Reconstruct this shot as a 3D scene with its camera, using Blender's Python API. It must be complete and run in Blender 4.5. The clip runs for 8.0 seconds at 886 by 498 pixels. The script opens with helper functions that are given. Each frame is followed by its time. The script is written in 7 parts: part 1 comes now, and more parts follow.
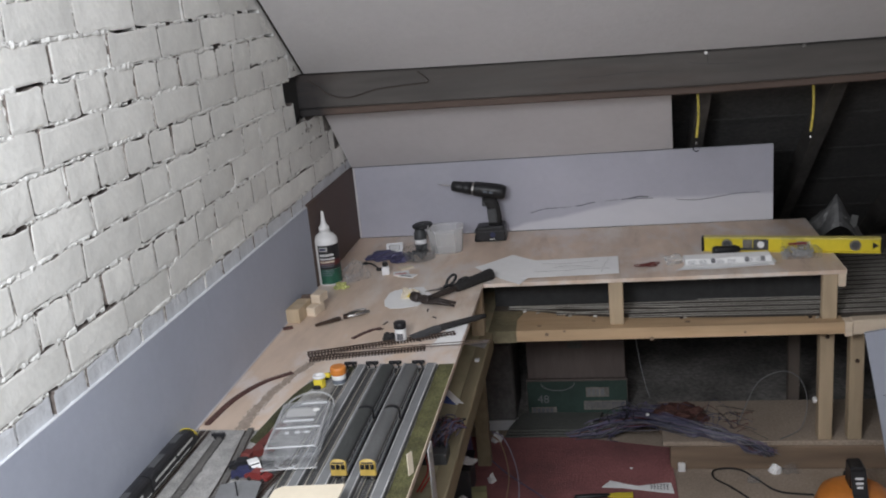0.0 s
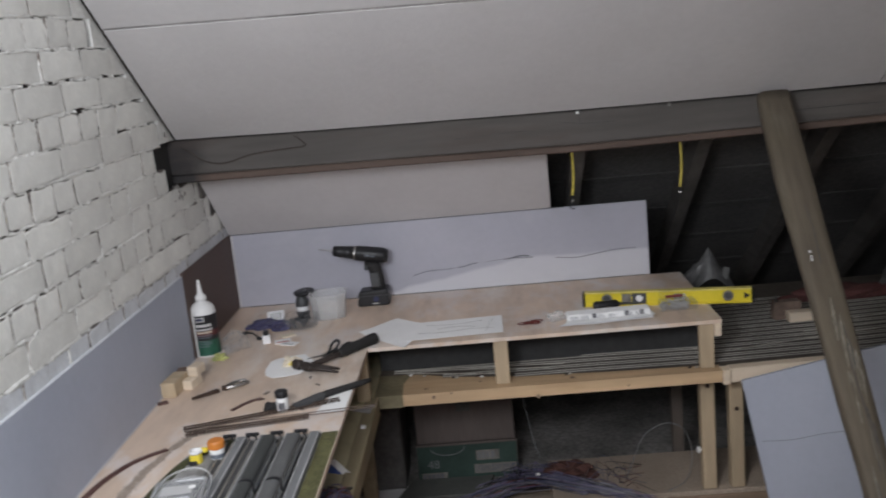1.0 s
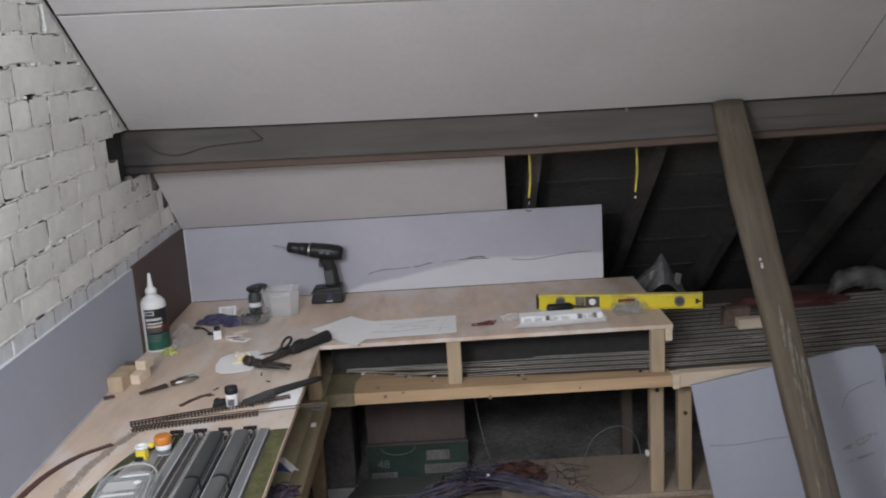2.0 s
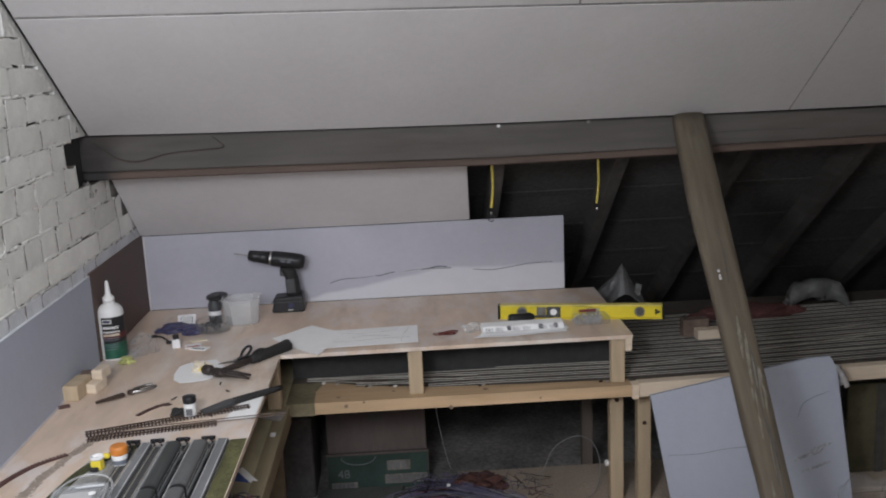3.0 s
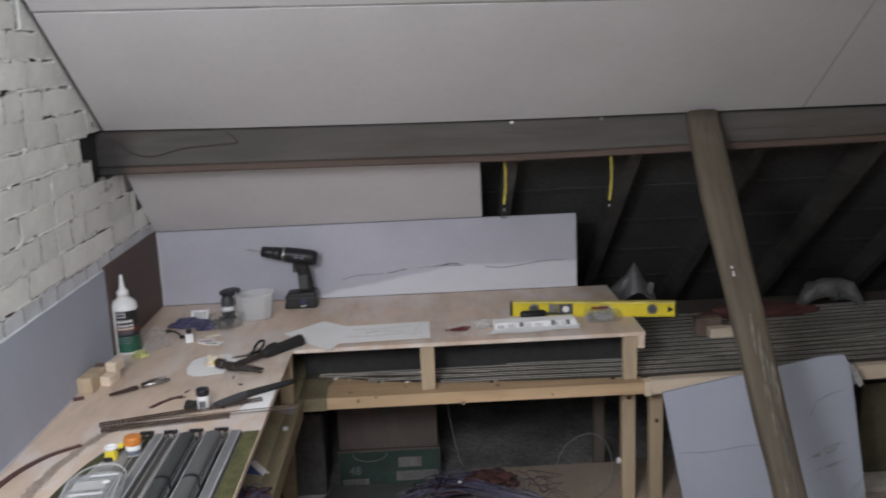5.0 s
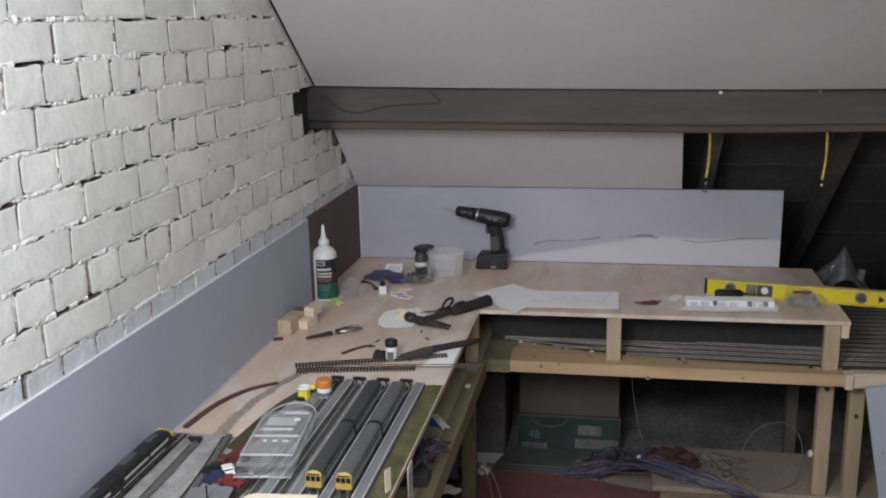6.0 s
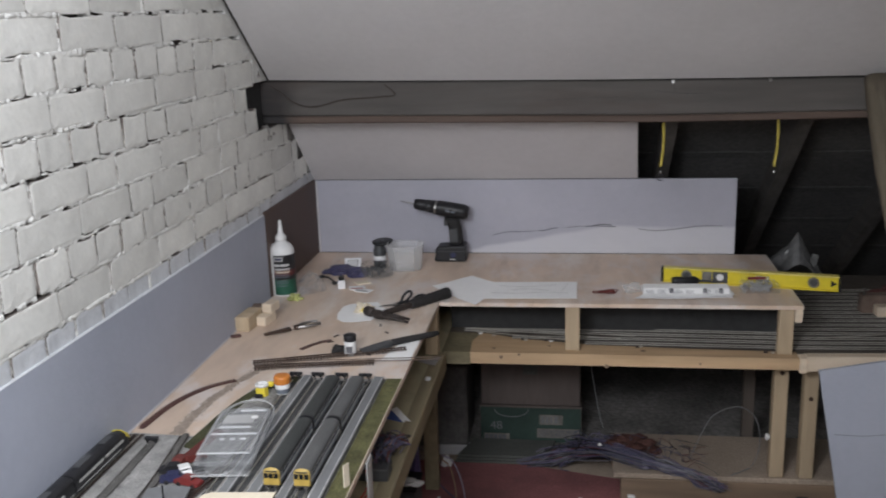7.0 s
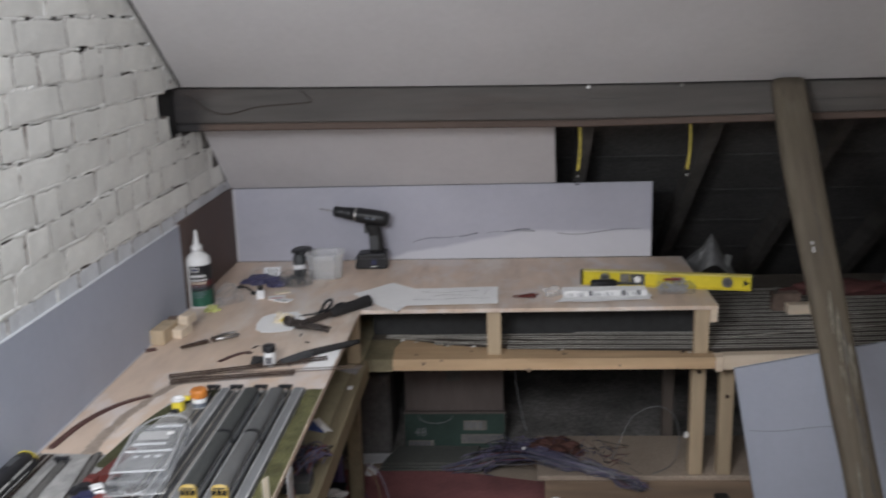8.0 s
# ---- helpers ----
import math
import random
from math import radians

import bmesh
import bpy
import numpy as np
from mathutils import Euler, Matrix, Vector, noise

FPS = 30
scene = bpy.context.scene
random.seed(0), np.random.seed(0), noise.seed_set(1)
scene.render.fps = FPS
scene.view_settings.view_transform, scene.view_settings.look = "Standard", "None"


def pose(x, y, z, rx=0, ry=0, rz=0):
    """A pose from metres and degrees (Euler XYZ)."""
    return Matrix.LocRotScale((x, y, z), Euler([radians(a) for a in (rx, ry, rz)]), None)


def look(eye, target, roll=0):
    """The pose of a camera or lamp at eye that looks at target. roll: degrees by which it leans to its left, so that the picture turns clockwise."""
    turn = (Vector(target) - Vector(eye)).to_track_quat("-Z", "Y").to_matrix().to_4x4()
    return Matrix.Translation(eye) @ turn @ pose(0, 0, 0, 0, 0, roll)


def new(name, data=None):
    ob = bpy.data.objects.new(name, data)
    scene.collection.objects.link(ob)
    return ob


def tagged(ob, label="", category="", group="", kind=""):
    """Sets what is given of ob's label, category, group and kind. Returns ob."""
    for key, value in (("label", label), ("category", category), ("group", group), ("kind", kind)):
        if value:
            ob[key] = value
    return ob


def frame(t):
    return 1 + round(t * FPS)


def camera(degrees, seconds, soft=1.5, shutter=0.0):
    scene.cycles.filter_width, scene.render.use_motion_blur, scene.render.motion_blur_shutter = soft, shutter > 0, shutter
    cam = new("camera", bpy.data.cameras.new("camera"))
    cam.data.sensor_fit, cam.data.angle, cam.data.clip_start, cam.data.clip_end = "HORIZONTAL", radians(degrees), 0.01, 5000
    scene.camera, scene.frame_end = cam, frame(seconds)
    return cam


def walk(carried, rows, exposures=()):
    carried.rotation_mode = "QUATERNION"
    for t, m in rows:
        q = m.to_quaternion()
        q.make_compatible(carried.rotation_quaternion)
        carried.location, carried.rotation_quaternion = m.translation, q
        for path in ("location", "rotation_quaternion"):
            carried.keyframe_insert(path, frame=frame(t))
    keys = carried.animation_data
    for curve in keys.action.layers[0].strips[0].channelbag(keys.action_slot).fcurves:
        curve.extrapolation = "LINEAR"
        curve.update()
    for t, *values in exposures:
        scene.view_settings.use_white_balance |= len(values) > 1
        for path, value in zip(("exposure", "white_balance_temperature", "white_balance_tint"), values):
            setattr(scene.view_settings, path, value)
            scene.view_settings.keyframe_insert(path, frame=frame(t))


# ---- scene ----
cam = camera(50.0, 8.0, soft=1.9, shutter=0.9)
PATH = [
    (0, (0.937, 0.057, 1.626), (0.593, 1.95, 1.078), -5.30),
    (0.3, (0.932, 0.06, 1.618), (0.596, 1.955, 1.073), -5.97),
    (0.4, (0.934, 0.063, 1.617), (0.606, 1.96, 1.077), -5.96),
    (0.5, (0.941, 0.069, 1.617), (0.653, 1.977, 1.09), -5.84),
    (0.6, (0.944, 0.072, 1.609), (0.683, 1.989, 1.104), -5.43),
    (0.7, (0.946, 0.086, 1.602), (0.776, 2.024, 1.138), -5.31),
    (0.8, (0.949, 0.089, 1.597), (0.815, 2.035, 1.156), -5.64),
    (1, (0.949, 0.087, 1.594), (0.848, 2.038, 1.167), -5.48),
    (1.5, (0.946, 0.093, 1.588), (0.902, 2.043, 1.148), -4.48),
    (2, (0.949, 0.092, 1.589), (0.941, 2.045, 1.156), -3.46),
    (3.5, (0.951, 0.092, 1.589), (1.042, 2.046, 1.176), -2.57),
    (4, (0.95, 0.098, 1.586), (1.043, 2.053, 1.175), -2.70),
    (4.2, (0.95, 0.094, 1.586), (1.046, 2.047, 1.168), -2.91),
    (5.3, (0.944, 0.083, 1.554), (0.917, 2.041, 1.149), -1.52),
    (5.4, (0.944, 0.091, 1.55), (0.835, 2.047, 1.144), -1.60),
    (5.5, (0.942, 0.098, 1.547), (0.745, 2.046, 1.137), -1.69),
    (5.6, (0.944, 0.1, 1.549), (0.71, 2.04, 1.124), -1.45),
    (5.7, (0.944, 0.099, 1.558), (0.665, 2.03, 1.119), -1.23),
    (5.8, (0.946, 0.096, 1.565), (0.619, 2.017, 1.113), -1.44),
    (6, (0.952, 0.087, 1.571), (0.594, 1.997, 1.099), -1.20),
    (6.5, (0.961, 0.089, 1.574), (0.626, 2.001, 1.092), -1.54),
    (7, (0.97, 0.092, 1.571), (0.687, 2.01, 1.082), -1.79),
    (7.5, (0.972, 0.098, 1.57), (0.748, 2.023, 1.074), -1.45),
    (8, (0.978, 0.107, 1.567), (0.855, 2.044, 1.087), -1.69),
]
EXPOSURE = [(0, 0.03), (0.5, 0.05), (1.0, 0.14), (2.0, 0.2), (4.2, 0.2), (5.5, 0.14), (6.0, 0.04), (7.0, 0.08), (8.0, 0.14)]
walk(cam, [(t, look(eye, target, roll)) for t, eye, target, roll in PATH], EXPOSURE)

# ---------------------------------------------------------------- light
world = bpy.data.worlds.new("world")
scene.world = world
world.use_nodes = True
world.node_tree.nodes["Background"].inputs[0].default_value = (0.02, 0.022, 0.03, 1)
world.node_tree.nodes["Background"].inputs[1].default_value = 0.3


def unseen_lamp(name, place, target, watts, radius, spread, colour):
    """A lamp assumed out of view: a point, or a soft spot where it has a spread."""
    data = bpy.data.lights.new(name, "SPOT" if spread else "POINT")
    data.energy, data.shadow_soft_size, data.color = watts, radius, colour
    if spread:
        data.spot_size, data.spot_blend = radians(spread), 1.0
    ob = new(name, data)
    ob.matrix_basis = look(place, target)
    return ob


# Point lamp out of view, its place assumed from the shadows.
unseen_lamp("unseen_point_light", (0.35, 0.2, 1.83), (0.4, 2.9, 1.0), 69, 0.18, 0, (0.943, 0.969, 1.035))
# Wide spot added so the right side falls darker; no reflector is known.
unseen_lamp("added_spot_light", (0.68, 0.2, 1.83), (-0.10, 2.9, 0.98), 78, 0.40, 108, (0.943, 0.969, 1.035))


# ---------------------------------------------------------------- materials
def material(name, colour, rough=0.6, metal=0.0, grain=60.0, amount=0.12, patch=4.0, patch_amount=0.12, bump=0.1,
             bump_scale=None, stretch=(1, 1, 1), each=0.0, spec=0.4, alpha=1.0, transmission=0.0):
    """A surface with fine grain, larger stains and relief; sizes in object metres."""
    m = bpy.data.materials.new(name)
    m.use_nodes = True
    n, l = m.node_tree.nodes, m.node_tree.links
    b = n["Principled BSDF"]
    b.inputs["Metallic"].default_value = metal
    b.inputs["Specular IOR Level"].default_value = spec
    b.inputs["Alpha"].default_value = alpha
    b.inputs["Transmission Weight"].default_value = transmission
    co = n.new("ShaderNodeTexCoord")
    mp = n.new("ShaderNodeMapping")
    mp.inputs["Scale"].default_value = stretch
    l.new(co.outputs["Object"], mp.inputs["Vector"])
    fine, wide = n.new("ShaderNodeTexNoise"), n.new("ShaderNodeTexNoise")
    fine.inputs["Scale"].default_value, fine.inputs["Detail"].default_value = grain, 4
    wide.inputs["Scale"].default_value, wide.inputs["Detail"].default_value = patch, 5
    for t in (fine, wide):
        l.new(mp.outputs["Vector"], t.inputs["Vector"])
    last = None
    for tex, k in ((fine, amount), (wide, patch_amount)):
        r = n.new("ShaderNodeMapRange")
        r.inputs["From Min"].default_value, r.inputs["From Max"].default_value = 0.3, 0.7
        r.inputs["To Min"].default_value, r.inputs["To Max"].default_value = 1 - k, 1 + k
        l.new(tex.outputs["Fac"], r.inputs["Value"])
        if last is None:
            last = r.outputs["Result"]
        else:
            x = n.new("ShaderNodeMath")
            x.operation = "MULTIPLY"
            l.new(last, x.inputs[0])
            l.new(r.outputs["Result"], x.inputs[1])
            last = x.outputs[0]
    if each:
        info = n.new("ShaderNodeObjectInfo")
        r = n.new("ShaderNodeMapRange")
        r.inputs["To Min"].default_value, r.inputs["To Max"].default_value = 1 - each, 1 + each
        l.new(info.outputs["Random"], r.inputs["Value"])
        x = n.new("ShaderNodeMath")
        x.operation = "MULTIPLY"
        l.new(last, x.inputs[0])
        l.new(r.outputs["Result"], x.inputs[1])
        last = x.outputs[0]
    v = n.new("ShaderNodeVectorMath")
    v.operation = "SCALE"
    v.inputs[0].default_value = colour
    v.name = "tone"
    l.new(last, v.inputs["Scale"])
    l.new(v.outputs["Vector"], b.inputs["Base Color"])
    rr = n.new("ShaderNodeMapRange")
    rr.inputs["To Min"].default_value, rr.inputs["To Max"].default_value = max(0.02, rough - 0.1), min(1, rough + 0.1)
    l.new(wide.outputs["Fac"], rr.inputs["Value"])
    l.new(rr.outputs["Result"], b.inputs["Roughness"])
    if bump:
        bt = n.new("ShaderNodeTexNoise")
        bt.inputs["Scale"].default_value, bt.inputs["Detail"].default_value = bump_scale or grain, 5
        l.new(mp.outputs["Vector"], bt.inputs["Vector"])
        bp = n.new("ShaderNodeBump")
        bp.inputs["Strength"].default_value, bp.inputs["Distance"].default_value = bump, 0.01
        l.new(bt.outputs["Fac"], bp.inputs["Height"])
        l.new(bp.outputs["Normal"], b.inputs["Normal"])
    return m


def second_colour(m, colour, axis, level, wobble, soft, scale=9.0, ramp=None):
    """A second colour below a wavering edge along one object axis."""
    n, l = m.node_tree.nodes, m.node_tree.links
    co = n.new("ShaderNodeTexCoord")
    sp = n.new("ShaderNodeSeparateXYZ")
    l.new(co.outputs["Object"], sp.inputs[0])
    nz = n.new("ShaderNodeTexNoise")
    nz.inputs["Scale"].default_value, nz.inputs["Detail"].default_value = scale, 4
    l.new(co.outputs["Object"], nz.inputs["Vector"])
    ad = n.new("ShaderNodeMath")
    ad.operation, ad.inputs[1].default_value = "MULTIPLY_ADD", wobble
    l.new(nz.outputs["Fac"], ad.inputs[0])
    l.new(sp.outputs[axis], ad.inputs[2])
    last = ad.outputs[0]
    if ramp:
        rp = n.new("ShaderNodeMapRange")
        for key, value in zip(("From Min", "From Max", "To Min", "To Max"), ramp):
            rp.inputs[key].default_value = value
        l.new(sp.outputs["X"], rp.inputs["Value"])
        more = n.new("ShaderNodeMath")
        l.new(last, more.inputs[0])
        l.new(rp.outputs["Result"], more.inputs[1])
        last = more.outputs[0]
    r = n.new("ShaderNodeMapRange")
    r.inputs["From Min"].default_value = level + wobble * 0.5 + soft
    r.inputs["From Max"].default_value = level + wobble * 0.5 - soft
    l.new(last, r.inputs["Value"])
    mx = n.new("ShaderNodeMix")
    mx.data_type = "RGBA"
    l.new(r.outputs["Result"], mx.inputs["Factor"])
    l.new(n["tone"].outputs["Vector"], mx.inputs["A"])
    mx.inputs["B"].default_value = (*colour, 1)
    l.new(mx.outputs["Result"], n["Principled BSDF"].inputs["Base Color"])
    return m


def dusting(m, colour, scale, low, high, most=0.7, stretch=(1, 1, 1), turn=0.0):
    """Worn or dusty patches of another colour over a material."""
    n, l = m.node_tree.nodes, m.node_tree.links
    b = n["Principled BSDF"]
    was = b.inputs["Base Color"].links[0].from_socket
    co, mp, nz, r, mx = (n.new(k) for k in ("ShaderNodeTexCoord", "ShaderNodeMapping", "ShaderNodeTexNoise", "ShaderNodeMapRange", "ShaderNodeMix"))
    mp.inputs["Scale"].default_value = stretch
    mp.inputs["Rotation"].default_value = (0, 0, radians(turn))
    nz.inputs["Scale"].default_value, nz.inputs["Detail"].default_value, nz.inputs["Roughness"].default_value = scale, 6, 0.65
    r.inputs["From Min"].default_value, r.inputs["From Max"].default_value, r.inputs["To Max"].default_value = low, high, most
    l.new(co.outputs["Object"], mp.inputs["Vector"])
    l.new(mp.outputs["Vector"], nz.inputs["Vector"])
    l.new(nz.outputs["Fac"], r.inputs["Value"])
    mx.data_type = "RGBA"
    mx.inputs["B"].default_value = (*colour, 1)
    l.new(r.outputs["Result"], mx.inputs["Factor"])
    l.new(was, mx.inputs["A"])
    l.new(mx.outputs["Result"], b.inputs["Base Color"])
    return m


def clear_plastic(name, tint=(1, 1, 1), rough=0.12, cloud=0.01):
    m = bpy.data.materials.new(name)
    m.use_nodes = True
    n, l = m.node_tree.nodes, m.node_tree.links
    b = n["Principled BSDF"]
    b.inputs["Base Color"].default_value = (*tint, 1)
    b.inputs["Roughness"].default_value = rough
    tr = n.new("ShaderNodeBsdfTransparent")
    tr.inputs[0].default_value = (0.97, 0.975, 0.98, 1)
    mx = n.new("ShaderNodeMixShader")
    fr = n.new("ShaderNodeLayerWeight")
    fr.inputs["Blend"].default_value = 0.18
    ad = n.new("ShaderNodeMath")
    ad.operation, ad.inputs[1].default_value, ad.inputs[2].default_value = "MULTIPLY_ADD", 0.5, cloud
    l.new(fr.outputs["Facing"], ad.inputs[0])
    l.new(ad.outputs[0], mx.inputs[0])
    l.new(tr.outputs[0], mx.inputs[1])
    l.new(b.outputs[0], mx.inputs[2])
    l.new(mx.outputs[0], n["Material Output"].inputs["Surface"])
    return m


WHITE_BRICK = material("white painted brick", (0.79, 0.79, 0.75), 0.6, grain=90, amount=0.04, patch=11, patch_amount=0.09, bump=0.13, bump_scale=70, each=0.09)
BLUISH_BRICK = material("brick splashed with pale blue paint", (0.62, 0.64, 0.665), 0.6, grain=90, amount=0.06, patch=14, patch_amount=0.12, bump=0.22, bump_scale=70, each=0.05)
MORTAR = material("painted mortar", (0.785, 0.785, 0.75), 0.7, grain=120, amount=0.08, patch=12, patch_amount=0.1, bump=0.4, bump_scale=90)
BARE_MORTAR = material("dark bare mortar", (0.10, 0.085, 0.07), 0.95, grain=110, amount=0.3, patch=15, patch_amount=0.3, bump=0.6)
SOOTY = material("sooty broken mortar", (0.22, 0.205, 0.19), 0.9, grain=80, amount=0.25, patch=18, patch_amount=0.5, bump=0.5)
CEILING = material("matt white ceiling paint", (0.515, 0.504, 0.504), 0.75, grain=45, amount=0.025, patch=2.5, patch_amount=0.05, bump=0.10, bump_scale=85)
JOINT_SHADE = material("grey strip for joint shade", (0.26, 0.25, 0.245), 0.9, grain=110, amount=0.2, patch=6, patch_amount=0.4, bump=0.3)
WHITE_BOARD = material("primed white board", (0.60, 0.582, 0.588), 0.7, grain=40, amount=0.02, patch=3, patch_amount=0.05, bump=0.05)
BLUE = material("blue grey emulsion", (0.415, 0.445, 0.525), 0.6, grain=50, amount=0.02, patch=3, patch_amount=0.05, bump=0.08, bump_scale=80)
BLUE_BACK = second_colour(material("blue emulsion on plasterboard", (0.425, 0.425, 0.485), 0.65, grain=50, amount=0.02, patch=3, patch_amount=0.06, bump=0.06),
                        (0.60, 0.60, 0.64), "Z", 0.798, 0.03, 0.006, 6, (0.5, 1.05, 0.1, 0.0))
BROWN = material("brown hardboard", (0.105, 0.068, 0.055), 0.6, grain=140, amount=0.12, patch=6, patch_amount=0.1, bump=0.05)
PINE = material("new pine", (0.50, 0.355, 0.215), 0.55, grain=30, amount=0.14, patch=5, patch_amount=0.1, bump=0.08, stretch=(0.12, 1, 1))
PINE_UP = material("new pine upright", (0.47, 0.37, 0.25), 0.55, grain=30, amount=0.14, patch=5, patch_amount=0.1, bump=0.08, stretch=(1, 1, 0.12))
PINE_Y = material("weathered pine", (0.29, 0.245, 0.155), 0.6, grain=30, amount=0.16, patch=5, patch_amount=0.15, bump=0.08, stretch=(1, 0.12, 1))
OLD_PLATE = material("aged brown floor timber", (0.25, 0.18, 0.125), 0.75, grain=30, amount=0.2, patch=6, patch_amount=0.3, bump=0.2, stretch=(0.12, 1, 1))
SHADE_LEG = material("brown leg timber darkened as shade", (0.115, 0.094, 0.08), 0.8, grain=30, amount=0.2, patch=6, patch_amount=0.3, bump=0.2, stretch=(1, 1, 0.12))
OLIVE_DECK = material("olive stained ply", (0.40, 0.36, 0.235), 0.65, grain=30, amount=0.12, patch=7, patch_amount=0.25, bump=0.06, stretch=(1, 0.3, 1))
PALE = material("planed white pine", (0.68, 0.57, 0.44), 0.55, grain=35, amount=0.1, patch=6, patch_amount=0.08, bump=0.06, stretch=(0.15, 1, 1))
PLY = material("birch ply worktop", (0.66, 0.52, 0.41), 0.5, grain=24, amount=0.08, patch=4.5, patch_amount=0.13, bump=0.05, stretch=(1, 0.3, 1))
# Both purlin timbers turn near black towards the wall end.
PURLIN = second_colour(material("grey weathered timber", (0.084, 0.077, 0.071), 0.8, grain=30, amount=0.18, patch=4, patch_amount=0.2, bump=0.25, stretch=(0.1, 1, 1)),
                     (0.028, 0.026, 0.026), "X", 0.07, 0.07, 0.035, 20)
PURLIN_EDGE = second_colour(material("brown bare timber", (0.095, 0.067, 0.054), 0.8, grain=30, amount=0.2, patch=4, patch_amount=0.15, bump=0.2, stretch=(0.1, 1, 1)),
                          (0.028, 0.026, 0.026), "X", 0.065, 0.06, 0.03, 20)
STRUT = material("old knotty timber", (0.112, 0.092, 0.067), 0.75, grain=60, amount=0.18, patch=8, patch_amount=0.3, bump=0.35, stretch=(1, 1, 0.10))
LIME = material("scuffed lime on timber", (0.20, 0.18, 0.145), 0.9, grain=200, amount=0.25, patch=40, patch_amount=0.3, bump=0.3)
BATTEN = material("dark batten", (0.076, 0.074, 0.072), 0.9, amount=0.2, bump=0.2)
RAFTER = material("dark old rafter", (0.076, 0.070, 0.065), 0.85, grain=30, amount=0.2, patch=5, patch_amount=0.3, bump=0.3, stretch=(1, 0.12, 1))
FELT = material("black roofing felt", (0.084, 0.082, 0.080), 0.9, grain=60, amount=0.2, patch=3, patch_amount=0.2, bump=0.12)
CHIPBOARD = material("loft chipboard", (0.38, 0.31, 0.245), 0.8, grain=130, amount=0.2, patch=4, patch_amount=0.18, bump=0.12)
CARPET = material("dark red carpet", (0.29, 0.115, 0.115), 0.95, grain=220, amount=0.3, patch=5, patch_amount=0.2, bump=0.6)
OLIVE_PAINT = material("olive scenic paint", (0.19, 0.165, 0.10), 0.8, grain=60, amount=0.15, patch=10, patch_amount=0.2)
DARK_DECK = material("dark brown deck board", (0.10, 0.085, 0.07), 0.8, grain=40, amount=0.15, patch=4, patch_amount=0.25)
# Near black used where only shade lies, under the shelf and round the purlin.
SHADE_BLACK = material("near black for shade", (0.034, 0.034, 0.034), 0.8, grain=40, amount=0.15, patch=4, patch_amount=0.25)
EAVES = material("dark grey for eaves shade", (0.20, 0.19, 0.178), 0.95, grain=60, amount=0.3, patch=5, patch_amount=0.4, bump=0.5)
GREYWALL = material("pale grey for the unseen end wall", (0.60, 0.59, 0.575), 0.8, grain=30, amount=0.05, patch=2, patch_amount=0.1)


dusting(PLY, (0.78, 0.72, 0.66), 4.5, 0.50, 0.66, 0.8, (1, 0.35, 1), 25)
dusting(PLY, (0.36, 0.25, 0.18), 9.0, 0.57, 0.72, 0.55, (1, 0.22, 1), 14)
dusting(PLY, (0.70, 0.66, 0.65), 7.0, 0.52, 0.63, 0.6, (1, 0.5, 1), -20)
dusting(PINE, (0.36, 0.22, 0.11), 5.0, 0.58, 0.75, 0.6, (0.25, 1, 1))
dusting(OLIVE_DECK, (0.20, 0.20, 0.15), 9.0, 0.48, 0.68, 0.6)
dusting(PINE_UP, (0.42, 0.28, 0.15), 6.0, 0.60, 0.78, 0.5, (1, 1, 0.2))
dusting(STRUT, (0.18, 0.158, 0.120), 16.0, 0.54, 0.72, 0.55, (1, 1, 0.22), 0)
dusting(STRUT, (0.118, 0.098, 0.066), 9.0, 0.46, 0.62, 0.6, (1, 1, 0.4))
dusting(STRUT, (0.075, 0.060, 0.045), 26.0, 0.58, 0.70, 0.6, (1, 1, 0.16))
dusting(BLUE_BACK, (0.50, 0.50, 0.545), 3.0, 0.52, 0.72, 0.4, (1, 1, 2))
dusting(CEILING, (0.46, 0.45, 0.44), 3.5, 0.55, 0.8, 0.5)
dusting(PURLIN, (0.15, 0.142, 0.13), 4.0, 0.52, 0.75, 0.5, (0.2, 1, 1))
dusting(PURLIN, (0.075, 0.058, 0.050), 5.0, 0.50, 0.68, 0.65, (0.3, 1, 1.4))
dusting(CHIPBOARD, (0.26, 0.21, 0.17), 2.2, 0.50, 0.72, 0.6)
dusting(CARPET, (0.10, 0.05, 0.05), 3.0, 0.48, 0.7, 0.6)
dusting(BLUE, (0.50, 0.53, 0.60), 2.0, 0.50, 0.75, 0.5)
dusting(WHITE_BRICK, (0.55, 0.54, 0.50), 6.0, 0.58, 0.78, 0.5)


def lumpy(m, scale, strength, distance):
    """A second, coarser relief under a material's own."""
    n, l = m.node_tree.nodes, m.node_tree.links
    b = n["Principled BSDF"]
    was = b.inputs["Normal"].links[0].from_node
    co, nz, bp = n.new("ShaderNodeTexCoord"), n.new("ShaderNodeTexNoise"), n.new("ShaderNodeBump")
    nz.inputs["Scale"].default_value, nz.inputs["Detail"].default_value = scale, 3
    bp.inputs["Strength"].default_value, bp.inputs["Distance"].default_value = strength, distance
    l.new(co.outputs["Object"], nz.inputs["Vector"])
    l.new(nz.outputs["Fac"], bp.inputs["Height"])
    l.new(bp.outputs["Normal"], was.inputs["Normal"])
    return m


lumpy(WHITE_BRICK, 22, 0.16, 0.01)
lumpy(BLUISH_BRICK, 22, 0.16, 0.01)
lumpy(MORTAR, 60, 0.5, 0.01)


